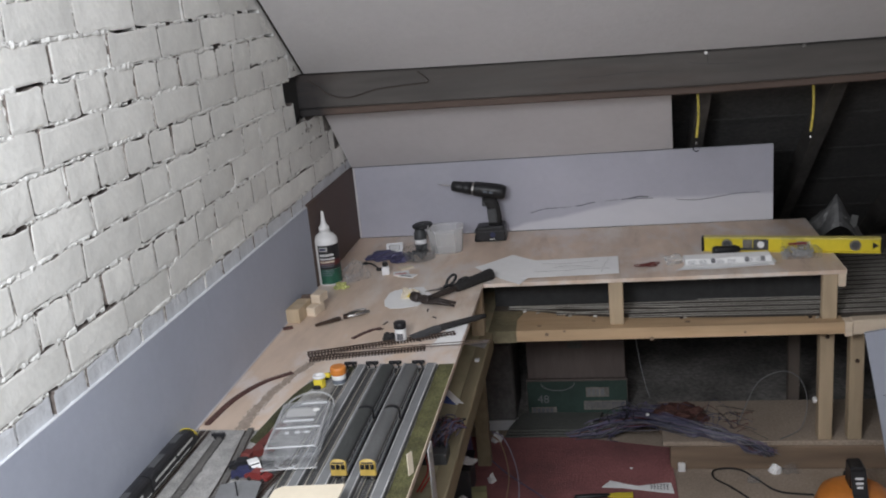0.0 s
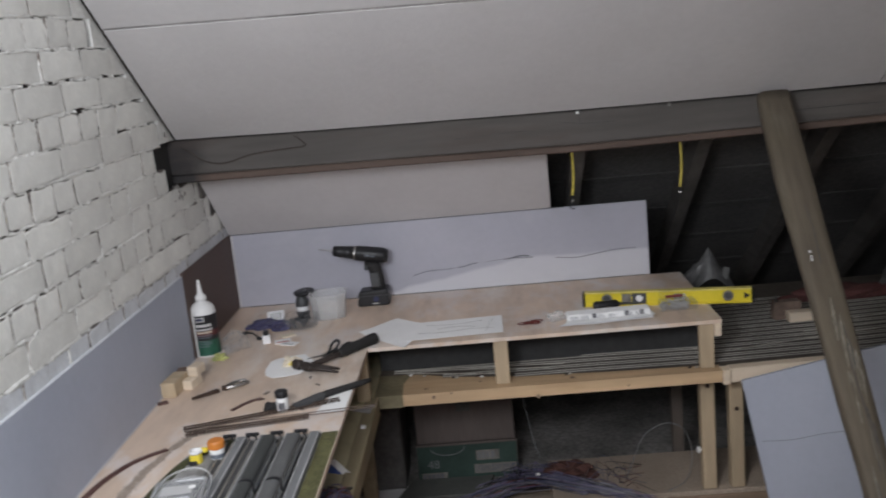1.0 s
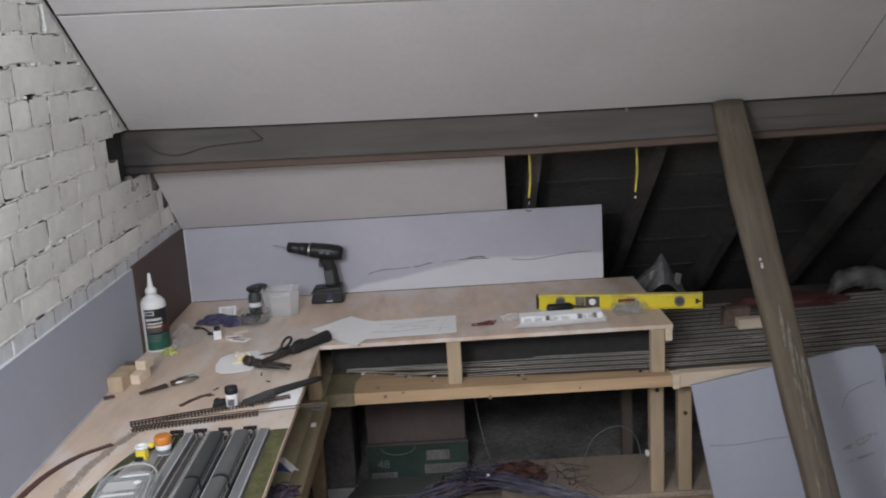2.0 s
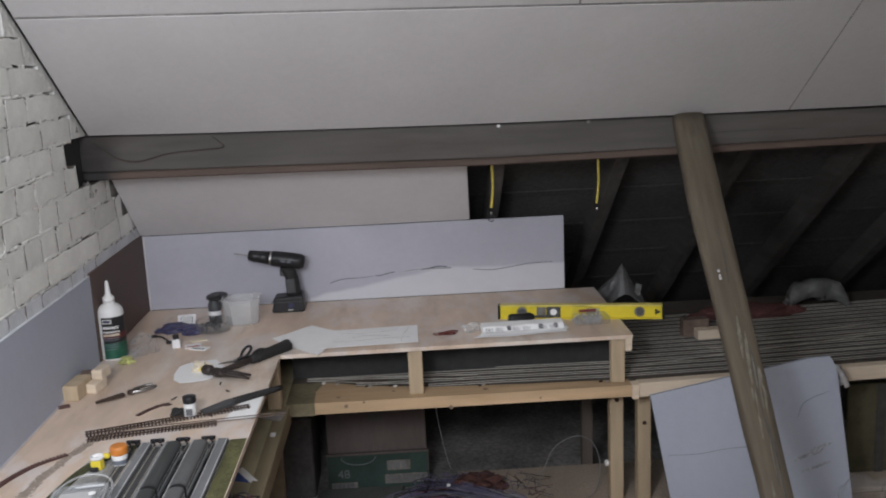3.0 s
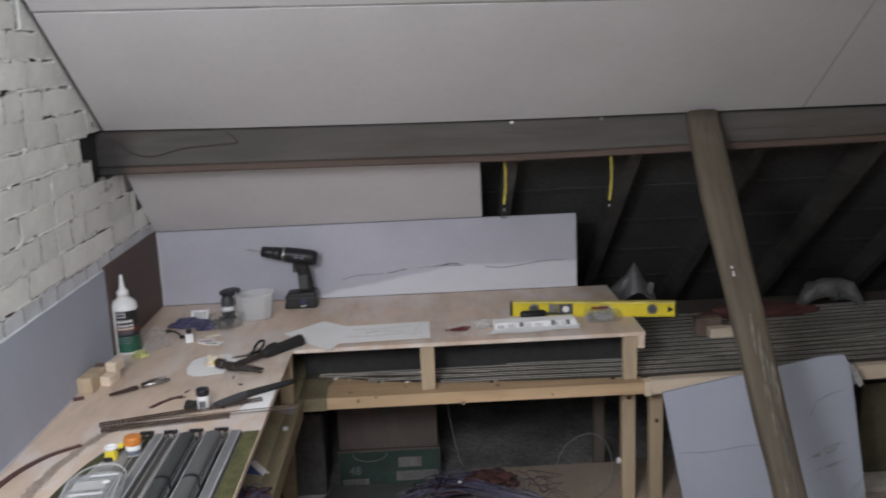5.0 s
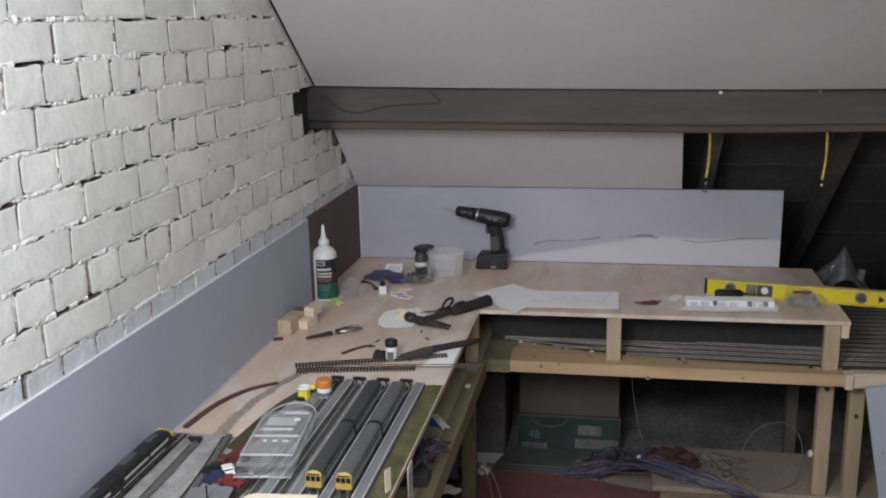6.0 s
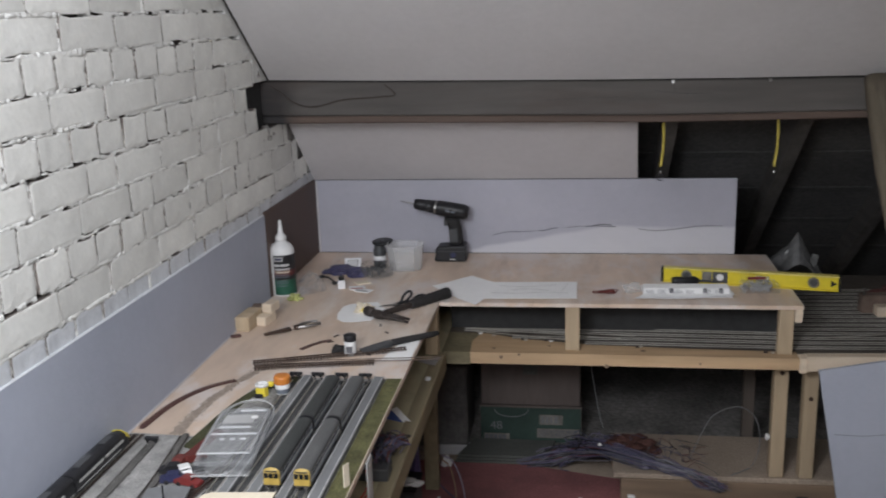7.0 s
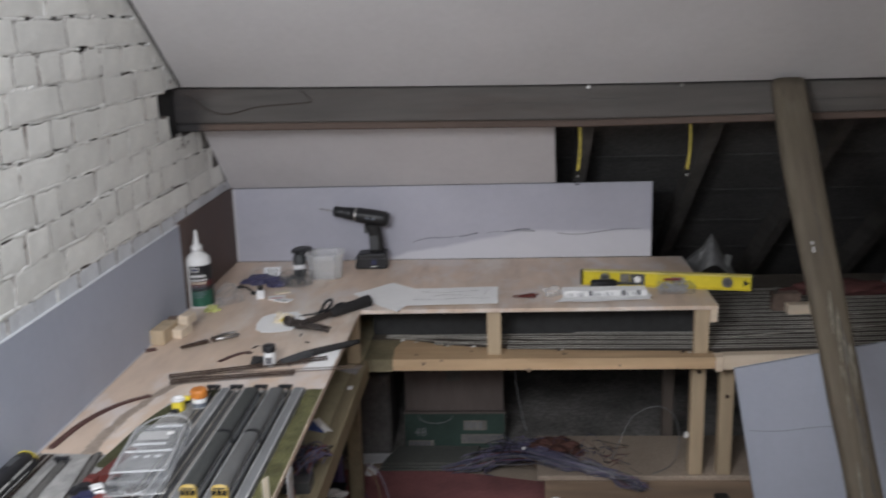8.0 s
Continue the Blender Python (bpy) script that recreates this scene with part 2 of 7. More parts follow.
# ---------------------------------------------------------------- mesh helpers
def finish(name, bm, mats, smooth=False):
    me = bpy.data.meshes.new(name)
    bm.normal_update()
    bm.to_mesh(me)
    bm.free()
    for m in mats if isinstance(mats, (list, tuple)) else [mats]:
        me.materials.append(m)
    if smooth:
        for p in me.polygons:
            p.use_smooth = True
    return me


def part(name, bm, mats, parent, label="", smooth=False, at=None):
    ob = new(name, finish(name, bm, mats, smooth))
    if at is not None:
        ob.matrix_basis = at
    ob.parent = parent
    if label:
        tagged(ob, label)
    return ob


def solo(name, bm, mats, label, category, group="", kind="", smooth=False, at=None):
    ob = new(name, finish(name, bm, mats, smooth))
    if at is not None:
        ob.matrix_basis = at
    return tagged(ob, label, category, group, kind)


def thing(name, label, category, at=None, group="", kind=""):
    ob = new(name)
    ob.empty_display_size = 0.05
    if at is not None:
        ob.matrix_basis = at
    return tagged(ob, label, category, group, kind)


def box(lo, hi, bevel=0.0, bm=None, seg=1):
    own = bmesh.new()
    lo, hi = Vector(lo), Vector(hi)
    g = bmesh.ops.create_cube(own, size=1.0)
    for v in own.verts:
        v.co = Vector([(lo[i] + hi[i]) / 2 + v.co[i] * (hi[i] - lo[i]) for i in range(3)])
    if bevel:
        bmesh.ops.bevel(own, geom=own.edges[:], offset=bevel, segments=seg, affect="EDGES", profile=0.6)
    if bm is None:
        return own
    return merge(bm, own)


def merge(bm, other, m=None, index=None):
    """Adds the bmesh other to bm, moved by m, and frees it."""
    if m is not None:
        other.transform(m)
    made = [bm.verts.new(v.co) for v in other.verts]
    other.verts.index_update()
    for f in other.faces:
        try:
            nf = bm.faces.new([made[v.index] for v in f.verts])
            nf.material_index = f.material_index if index is None else index
            nf.smooth = f.smooth
        except ValueError:
            pass
    other.free()
    return bm


def loft(rings, closed=True, caps=True):
    """A skin over rings of points, each ring of equal length."""
    bm = bmesh.new()
    rows = [[bm.verts.new(p) for p in r] for r in rings]
    k = len(rows[0])
    for a, b in zip(rows, rows[1:]):
        for i in range(k if closed else k - 1):
            j = (i + 1) % k
            bm.faces.new((a[i], a[j], b[j], b[i]))
    if caps and closed:
        bm.faces.new(rows[0][::-1])
        bm.faces.new(rows[-1])
    bmesh.ops.recalc_face_normals(bm, faces=bm.faces[:])
    return bm


def lathe(profile, seg=20, caps=True):
    """A turned body from (radius, height) pairs."""
    return loft([[(r * math.cos(2 * math.pi * i / seg), r * math.sin(2 * math.pi * i / seg), z) for i in range(seg)] for r, z in profile], True, caps)


def tube(points, radius, seg=6):
    """A round wire along points."""
    pts = [Vector(p) for p in points]
    rings = []
    for i, p in enumerate(pts):
        d = (pts[min(i + 1, len(pts) - 1)] - pts[max(i - 1, 0)]).normalized()
        up = Vector((0, 0, 1)) if abs(d.z) < 0.9 else Vector((1, 0, 0))
        a = d.cross(up).normalized()
        b = d.cross(a).normalized()
        rings.append([p + (a * math.cos(2 * math.pi * k / seg) + b * math.sin(2 * math.pi * k / seg)) * radius for k in range(seg)])
    return loft(rings)


def curve(points, steps=8):
    """Points of a smooth line through the given ones."""
    p = [Vector(q) for q in points]
    p = [p[0] * 2 - p[1]] + p + [p[-1] * 2 - p[-2]]
    out = []
    for i in range(1, len(p) - 2):
        for s in range(steps):
            t = s / steps
            out.append(0.5 * ((2 * p[i]) + (p[i + 1] - p[i - 1]) * t + (2 * p[i - 1] - 5 * p[i] + 4 * p[i + 1] - p[i + 2]) * t * t
                              + (3 * p[i] - p[i - 1] - 3 * p[i + 1] + p[i + 2]) * t ** 3))
    return out + [p[-2]]


def slab(outline, z0, z1, bevel=0.0):
    """An upright prism over an outline of (x, y) points."""
    return loft([[(x, y, z0) for x, y in outline], [(x, y, z1) for x, y in outline]])


# ---------------------------------------------------------------- the loft shell
SLOPE, ROOF_Y, ROOF_Z = 0.735, 3.0, 1.372
RIDGE_Y = 0.3
DECK, LOW = 0.70, 0.545     # upper and lower railway decks
BACK = 3.45                 # face of the blue board


def roof(y, lift=0.0):
    """Height of the ceiling's underside, both slopes."""
    return ROOF_Z + SLOPE * (ROOF_Y - (RIDGE_Y + abs(y - RIDGE_Y))) + lift


EAVE = RIDGE_Y + (ROOF_Y - RIDGE_Y) + ROOF_Z / SLOPE
FAR_X = 5.2
SOUTH = 2 * RIDGE_Y - EAVE


def gable(name, x0, x1, label, mat):
    ring = [(SOUTH, -0.02), (EAVE + 0.2, -0.02), (EAVE + 0.2, 0.05), (RIDGE_Y, roof(RIDGE_Y) + 0.2), (SOUTH, 0.15)]
    return solo(name, loft([[(x0, y, z) for y, z in ring], [(x1, y, z) for y, z in ring]]), mat, label, "wall", kind="structure")


# Unseen wall added, and the end wall paled, to throw light forward.
solo("wall_gable_south", loft([[(x, y, z) for y, z in ((SOUTH, -0.02), (1.06, -0.02), (1.06, 1.9), (RIDGE_Y, roof(RIDGE_Y)), (SOUTH, 0.15))] for x in (-0.031, -0.004)]), WHITE_BRICK, "unseen white wall added to bounce light into the loft", "wall", kind="structure")
gable("wall_east", FAR_X, FAR_X + 0.1, "unseen end wall closing the loft, kept pale to bounce light", GREYWALL)
solo("floor", box((-0.2, SOUTH, -0.03), (FAR_X, EAVE + 0.2, 0)), CHIPBOARD, "dusty chipboard loft floor", "floor", kind="structure")


def roof_sheet(name, side, lift, thick, mat, label):
    ys = (RIDGE_Y, EAVE + 0.2) if side > 0 else (RIDGE_Y, SOUTH - 0.2)
    ring = [(ys[0], roof(ys[0], lift)), (ys[1], roof(ys[1], lift)), (ys[1], roof(ys[1], lift + thick)), (ys[0], roof(ys[0], lift + thick))]
    return solo(name, loft([[(-0.2, y, z) for y, z in ring], [(FAR_X + 0.1, y, z) for y, z in ring]]), mat, label, "roof", kind="structure")


roof_sheet("roof_felt", 1, 0.15, 0.02, FELT, "sagging black roofing felt behind the rafters")
# Unseen rear slope, made white so that it bounces light.
roof_sheet("roof_rear", -1, 0.0, 0.03, WHITE_BOARD, "unseen rear slope of the loft, kept white to bounce light")

# ceiling boards on the slope above the purlin, in one mesh with open joints
def view_drop(x):
    """Drop of the purlin and the ceiling edge on it, shaped to fit the camera's view."""
    return 0.022 * min(1.0, max(0.0, x) / 1.3) ** 0.7


def seam(x):
    """The open joint between the two lower ceiling boards, tilted to fit the camera's view."""
    return 2.553 + 0.0225 * x


bm = bmesh.new()
for low, y0, y1, xs in ((1, 0, 2.999, (0.004, 2.172, 4.55, FAR_X)), (0, 1.73, 0, (0.004, 1.42, 3.72, FAR_X)), (0, RIDGE_Y, 1.725, (0.004, 2.3, 4.6, FAR_X))):
    top_y, foot_y = y0, y1
    for a, b in zip(xs, xs[1:]):
        rings = []
        for k in range(7):
            x = a + 0.003 + (b - a - 0.006) * k / 6
            d = view_drop(x) * low
            y0, y1 = top_y or seam(x) + 0.0045, foot_y or seam(x) - 0.0045
            skew = 0.028 * low * max(0.0, 1 - abs(x - 2.172) / 2.0)
            rings.append([(x, y0, roof(y0)), (x - skew, y1, roof(y1) - d), (x - skew, y1, roof(y1, 0.013) - d), (x, y0, roof(y0, 0.013))])
        merge(bm, loft(rings))
solo("ceiling", bm, CEILING, "sloping plasterboard ceiling painted matt white", "ceiling", kind="structure")

# Grey strips fill the ceiling joints and carry their shade as colour.
solo("ceiling_joint", loft([[(x, seam(x) + a, roof(seam(x) + a, b)) for a, b in ((-0.0043, 0.0015), (0.0043, 0.0015), (0.0043, 0.012), (-0.0043, 0.012))] for x in (0.004, FAR_X)]), JOINT_SHADE, "narrow grey strip toned as the shade in a ceiling joint", "trim", kind="structure")

solo("ceiling_joint", loft([[(x - 0.0025, y, roof(y, a) - d), (x + 0.0025, y, roof(y, a) - d), (x + 0.0025, y, roof(y, 0.012) - d), (x - 0.0025, y, roof(y, 0.012) - d)] for x, y, a, d in ((2.172, seam(2.172) + 0.005, 0.0015, 0.0), (2.144, 2.998, 0.0015, view_drop(2.172)))]), JOINT_SHADE, "narrow grey strip toned as the shade in a ceiling joint", "trim", kind="structure")

# rafters
for i in range(9):
    x = 0.42 + 0.425 * i
    bm = loft([[(x + dx, y, roof(y, lift)) for dx, lift in ((-0.022, 0.03), (0.022, 0.03), (0.022, 0.145), (-0.022, 0.145))] for y in (2.5, 3.3, 4.1, EAVE)])
    solo("rafter", bm, RAFTER, "dark old roof rafter running down to the eaves", "rafter", group="rafters", kind="structure")
# tile battens seen between the rafters
for i in range(6):
    y = 3.2 + 0.24 * i
    bm = loft([[(x, y + a, roof(y + a, b)) for a, b in ((-0.017, 0.1462), (0.017, 0.1462), (0.017, 0.149), (-0.017, 0.149))] for x in (0.2, FAR_X)])
    solo("batten", bm, BATTEN, "rough roof batten across the rafters", "batten", group="battens", kind="structure")

# lower slope board below the purlin
ring = [(3.075, 1.313), (3.447, 0.9755), (3.456, 0.985), (3.084, 1.3225)]
bm = loft([[(x + k * (y - 3.075) / 0.374, y, z) for y, z in ring] for x, k in ((0.002, 0.0), (1.146, 0.028))])
bmesh.ops.bevel(bm, geom=bm.edges[:], offset=0.0015, segments=1, affect="EDGES")
solo("slope_board", bm, WHITE_BOARD, "white board fixed under the rafters below the purlin", "board", kind="structure")

# purlin
purlin = thing("purlin", "grey weathered timber purlin with a bare brown lower edge", "beam", kind="structure")


def timber(y0, y1, stations):
    """A timber along x with its own heights at each (x, low, high)."""
    b = loft([[(x, y0, a), (x, y1, a), (x, y1, c), (x, y0, c)] for x, a, c in stations])
    bmesh.ops.bevel(b, geom=[e for e in b.edges if abs((e.verts[0].co - e.verts[1].co).x) > 0.05], offset=0.004, segments=1, affect="EDGES")
    return b


# Heights along the purlin are set to fit the camera's view.
part("beam", timber(3.012, 3.072, ((-0.06, 1.2585, 1.369), (0.45, 1.2535, 1.358), (1.24, 1.2435, 1.347), (2.4, 1.2545, 1.344), (FAR_X, 1.26, 1.344))), PURLIN, purlin)
part("lower_edge", timber(3.010, 3.074, ((-0.06, 1.234, 1.258), (0.45, 1.231, 1.253), (1.24, 1.222, 1.243), (2.4, 1.232, 1.254), (FAR_X, 1.24, 1.2595))), PURLIN_EDGE, purlin, "brown unpainted strip of timber")

for pts in ([(0.86, 3.0112, 1.295), (0.95, 3.0112, 1.297), (1.03, 3.0112, 1.300), (1.10, 3.0112, 1.299)], [(1.19, 3.0112, 1.318), (1.26, 3.0112, 1.308), (1.36, 3.0112, 1.306)], [(1.248, 3.0112, 1.335), (1.250, 3.0112, 1.32), (1.246, 3.0112, 1.305)], [(1.9, 3.0112, 1.29), (2.05, 3.0112, 1.292), (2.2, 3.0112, 1.29)]):
    part("crack", tube(curve(pts, 5), 0.0007, 4), BATTEN, purlin, "dark drying crack")

# raking strut from the purlin to the floor, built along its own length
top, foot = Vector((1.819, 2.966, 1.345)), Vector((1.831, 1.846, -0.001))
axis = (foot - top).normalized()
side = Vector((1, 0, 0))
front = axis.cross(side).normalized()
place = Matrix((side, front, -axis)).transposed().to_4x4()
place.translation = foot
length = (foot - top).length
rings = []
for i in range(49):
    k = i / 48
    w = 0.0385 + 0.0115 * max(0.0, 1 - abs(k - 0.84) / (0.4 if k > 0.84 else 0.5)) + 0.0012 * noise.noise((i * 0.25, 0, 0))
    ring = []
    for j in range(20):
        a = 2 * math.pi * (j + 0.5) / 20
        ca, sa = math.cos(a), math.sin(a)
        n = (abs(ca) ** 4.5 + abs(sa) ** 4.5) ** (-1 / 4.5)
        n *= 1 + 0.035 * noise.noise((i * 0.18, ca * 1.5, sa * 1.5 + 4)) - 0.05 * max(0.0, noise.noise((i * 0.11, ca * 5, sa * 5 + 9)) - 0.25)
        ring.append((w * n * ca - (w - 0.0385), 0.025 * n * sa, length * k))
    rings.append(ring)
strut = solo("roof_strut", loft(rings), STRUT, "old knotty timber strut raking from purlin to floor", "strut", kind="structure", at=place, smooth=True)
for x, z, w, h in ((-0.030, 1.213, 0.006, 0.008), (-0.0285, 1.200, 0.005, 0.006), (-0.0295, 1.190, 0.006, 0.009)):
    part("paint_fleck", box((x, 0.0225, z), (x + w, 0.0258, z + h), 0.0004), WHITE_BOARD, strut, "white paint fleck")
for x, z, w, h, tilt in ((-0.010, 1.02, 0.008, 0.12, 4), (-0.002, 0.95, 0.007, 0.13, 3), (0.004, 0.99, 0.004, 0.09, 3), (0.020, 0.905, 0.009, 0.06, 2), (0.022, 0.855, 0.006, 0.05, 1), (-0.008, 0.775, 0.006, 0.07, 2), (-0.014, 0.585, 0.006, 0.10, 2), (0.008, 0.92, 0.0045, 0.09, 2), (0.013, 0.87, 0.003, 0.10, 3), (-0.010, 0.86, 0.0055, 0.035, 0), (0.018, 0.82, 0.003, 0.06, 2), (-0.004, 0.84, 0.003, 0.07, 2), (0.006, 0.70, 0.003, 0.11, 3)):
    n = 15
    smear = loft([[(w * 0.5 * side_x * (0.1 + math.sin(math.pi * (q + 0.5) / n)) * (1 + 0.7 * noise.noise((q * 1.1, z * 20, side_x))), y, h * (q / (n - 1) - 0.5)) for side_x, y in ((-1, 0.0257), (1, 0.0257), (1, 0.022), (-1, 0.022))] for q in range(n)])
    part("lime_smear", smear, LIME, strut, "pale scuffed streak of lime", at=pose(x, 0, z, 0, tilt, 0))
for pts in ([(0.004, 0.62), (0.008, 0.75), (0.003, 0.86), (0.007, 0.95)], [(0.018, 0.50), (0.014, 0.62), (0.019, 0.74)], [(-0.012, 0.40), (-0.009, 0.52), (-0.013, 0.60)], [(-0.006, 1.18), (-0.002, 1.28), (-0.007, 1.36)], [(0.012, 0.56), (0.015, 0.66), (0.012, 0.78)], [(0.010, 0.88), (0.013, 0.94), (0.006, 1.00)]):
    part("crack", tube(curve([(x, 0.0251, z) for x, z in pts], 6), 0.0014, 4), BATTEN, strut, "dark drying crack")

# boards along the gable and the back of the railway
bm = box((-0.012, 0.3, DECK + 0.001), (0.006, 2.862, 0.969), 0.001)
solo("side_board", bm, BLUE, "blue grey painted board along the foot of the brick wall", "board", kind="structure")
solo("side_board_edge", box((-0.012, 0.3, 0.9695), (0.0065, 2.862, 0.9712), 0.0006), BLUISH_BRICK, "white raw top edge of the painted board", "trim", kind="structure")
solo("brown_board", box((-0.012, 2.863, DECK + 0.001), (0.006, BACK - 0.001, 0.977), 0.001), BROWN, "brown hardboard panel in the corner of the loft", "board", kind="structure")
back = solo("back_board", box((0.004, BACK, DECK + 0.001), (1.514, BACK + 0.012, 0.973), 0.002), BLUE_BACK, "blue painted plasterboard with a whitish unpainted lower part", "board", kind="structure")
solo("side_board_foot", box((0.0065, 0.9, DECK + 0.0005), (0.0095, 2.86, DECK + 0.005), 0.001), WHITE_BOARD, "white filler line at the foot of the painted board", "trim", kind="structure")
solo("corner_filler", box((0.0085, BACK - 0.006, DECK + 0.001), (0.014, BACK - 0.0005, 0.972)), WHITE_BOARD, "white filler line in the corner", "trim", kind="structure")

# ---------------------------------------------------------------- railway decks
upper = thing("upper_deck", "plywood railway baseboard, worktop of a corner layout", "baseboard")
bm = slab([(0.0, 0.5), (0.547, 0.5), (0.547, 2.845), (1.622, 2.855), (1.622, BACK), (0.0, BACK)], DECK - 0.012, DECK)
part("top", bm, PLY, upper, "light plywood sheet with pencil marks")
part("end_batten", box((1.600, 2.862, DECK - 0.055), (1.622, 2.90, DECK - 0.0125), 0.002), PALE, upper)
for x in (0.930, 1.555):
    part("post", box((x, 2.862, LOW), (x + 0.044, 2.888, DECK - 0.0125), 0.003), PINE_UP, upper, "pale pine post")
# Added black panel that stands in for the shadow under the shelf.
part("shade_panel", box((0.552, 3.066, LOW), (1.60, 3.078, DECK - 0.0125), 0.001), SHADE_BLACK, upper, "black panel added for the shade under the shelf")
part("corner_post", box((0.505, 2.80, LOW), (0.545, 2.84, DECK - 0.0125), 0.002), PINE_UP, upper)

lower = thing("lower_deck", "lower plywood deck carrying rows of storage tracks", "baseboard")
part("deck_board", slab([(0.5505, 3.020), (0.567, 3.020), (0.681, 3.010), (0.801, 2.962), (1.001, 2.923), (1.30, 2.901), (1.615, 2.891), (1.616, 2.882), (3.6, 2.95), (3.6, 3.75), (0.5505, 3.75)], LOW - 0.014, LOW - 0.002), DARK_DECK, lower, "dark brown deck")
part("deck_board", slab([(0.0, 0.5), (0.55, 0.5), (0.55, 3.75), (0.0, 3.75)], LOW - 0.014, LOW - 0.002), OLIVE_DECK, lower, "olive stained plywood deck")
part("front_beam", slab([(0.551, 2.832), (1.614, 2.832), (1.614, 2.889), (1.30, 2.899), (1.0, 2.921), (0.80, 2.960), (0.68, 3.008), (0.551, 3.018)], 0.509, LOW), PINE, lower, "pine beam with knots")
for x, y, z, r, up in ((0.735, 2.8315, 0.531, 0.006, 0), (0.79, 2.8315, 0.5405, 0.004, 0), (1.055, 2.8315, 0.5085, 0.007, 0), (1.33, 2.8315, 0.522, 0.004, 0), (0.71, 2.87, 0.5455, 0.007, 1), (1.165, 2.872, 0.5455, 0.009, 1), (0.88, 2.90, 0.5455, 0.006, 1)):
    part("knot", merge(bmesh.new(), lathe([(r, 0), (r * 0.9, 0.0006)], 10), pose(x, y, z, 0 if up else 90, 0, 0)), OLD_PLATE, lower, "dark knot in the pine")
bm = box((0, 0, 0), (1.9, 0.04, 0.046), 0.003)
part("side_beam", bm, PALE, lower, "paler pine beam", at=pose(1.6365, 2.838, LOW - 0.044, 0, 0, 3.0))
part("green_patch", box((0.552, 2.8302, 0.5062), (0.640, 2.8318, LOW + 0.001), 0.0004), OLIVE_PAINT, lower, "olive green scenic paint on the beam end")
part("green_patch", slab([(0.552, 2.8319), (0.640, 2.8319), (0.636, 2.93), (0.655, 3.005), (0.552, 3.016)], LOW + 0.0004, LOW + 0.001), OLIVE_PAINT, lower, "olive green scenic paint on the beam end")
part("joint_plate", box((1.6145, 2.828, 0.500), (1.636, 2.872, LOW + 0.001), 0.002), PALE, lower)
part("edge_rail", box((0.526, 0.5, 0.487), (0.566, 2.831, LOW), 0.003), PINE_Y, lower, "weathered timber edge rail")
for x in (1.569, 1.659):
    part("leg", box((x, 2.945, 0.1005), (x + 0.044, 2.985, 0.5305), 0.003), PINE_UP, lower, "pine leg with a bolt head")
part("leg", box((0.464, 2.945, 0.0082), (0.510, 2.985, 0.5305), 0.003), PINE_Y, lower, "weathered timber leg")
# The rear leg's dimness under the deck is in its own darker timber.
part("rear_leg", box((1.535, 3.258, 0.0125), (1.574, 3.292, 0.5305), 0.003), SHADE_LEG, lower, "timber leg coloured darker for its shade")

# raised part of the floor
solo("floor_plate", box((1.108, 2.938, 0), (FAR_X, 2.988, 0.083), 0.003), OLD_PLATE, "rough timber plate on the loft floor", "timber", kind="structure")
solo("raised_floor", box((1.085, 2.940, 0.0835), (FAR_X, 3.243, 0.100), 0.002), CHIPBOARD, "chipboard sheet raised on timbers under the layout", "floor", kind="structure")
solo("floor_bearer", box((1.085, 3.19, 0.0), (FAR_X, 3.24, 0.083), 0.003), OLD_PLATE, "rough timber bearer under the chipboard sheet", "timber", kind="structure")
# Dark sheet laid over the floor to colour in the void's shade.
solo("eaves_shade_sheet", box((0.0, 3.247, 0.0006), (FAR_X, EAVE - 0.05, 0.012), 0.002), EAVES, "dark sheet added for the shade in the eaves behind the layout", "insulation", kind="structure")

# ---------------------------------------------------------------- small-thing materials
GLUE_TRACE = material("dried grey glue", (0.31, 0.255, 0.21), 0.7, grain=90, amount=0.2, bump=0)
RAIL = material("nickel silver rail", (0.55, 0.52, 0.46), 0.5, 0.6, amount=0.1, patch_amount=0.15, bump=0)
STATION_SLEEPER = material("dark grey station sleeper", (0.05, 0.05, 0.05), 0.8, amount=0.2, bump=0)
SLEEPER = material("brown black plastic sleepers", (0.045, 0.032, 0.028), 0.6, amount=0.15, bump=0.1)
BROWN_TRACK = material("brown plastic sleeper strip", (0.085, 0.042, 0.036), 0.55, amount=0.15, bump=0.1)
BALLAST = material("pale grey ballast", (0.42, 0.415, 0.40), 0.95, grain=420, amount=0.35, patch=24, patch_amount=0.28, bump=0.8, bump_scale=380)
DARK_BALLAST = material("oily dark ballast", (0.15, 0.145, 0.135), 0.95, grain=420, amount=0.4, patch=14, patch_amount=0.2, bump=0.8, bump_scale=380)
dusting(BALLAST, (0.15, 0.145, 0.135), 16.0, 0.50, 0.66, 0.75, (1, 0.13, 1), 4)
PLATFORM = material("grey platform card", (0.185, 0.19, 0.195), 0.8, grain=90, amount=0.06, patch=9, patch_amount=0.1, bump=0.05)
GRASS = material("green scatter", (0.145, 0.142, 0.06), 0.95, grain=260, amount=0.45, patch=16, patch_amount=0.35, bump=1.0, bump_scale=300)
VERGE = material("dark olive scatter", (0.075, 0.078, 0.035), 0.95, grain=260, amount=0.45, patch=16, patch_amount=0.35, bump=1.0, bump_scale=300)
BLACK = material("black plastic", (0.018, 0.018, 0.02), 0.4, grain=90, amount=0.15, patch=9, patch_amount=0.15, bump=0.05)
RUBBER = material("black rubber", (0.022, 0.021, 0.021), 0.75, grain=120, amount=0.2, bump=0.15)
DARK_GREY = material("dark grey plastic", (0.07, 0.072, 0.075), 0.5, amount=0.08, bump=0.04)
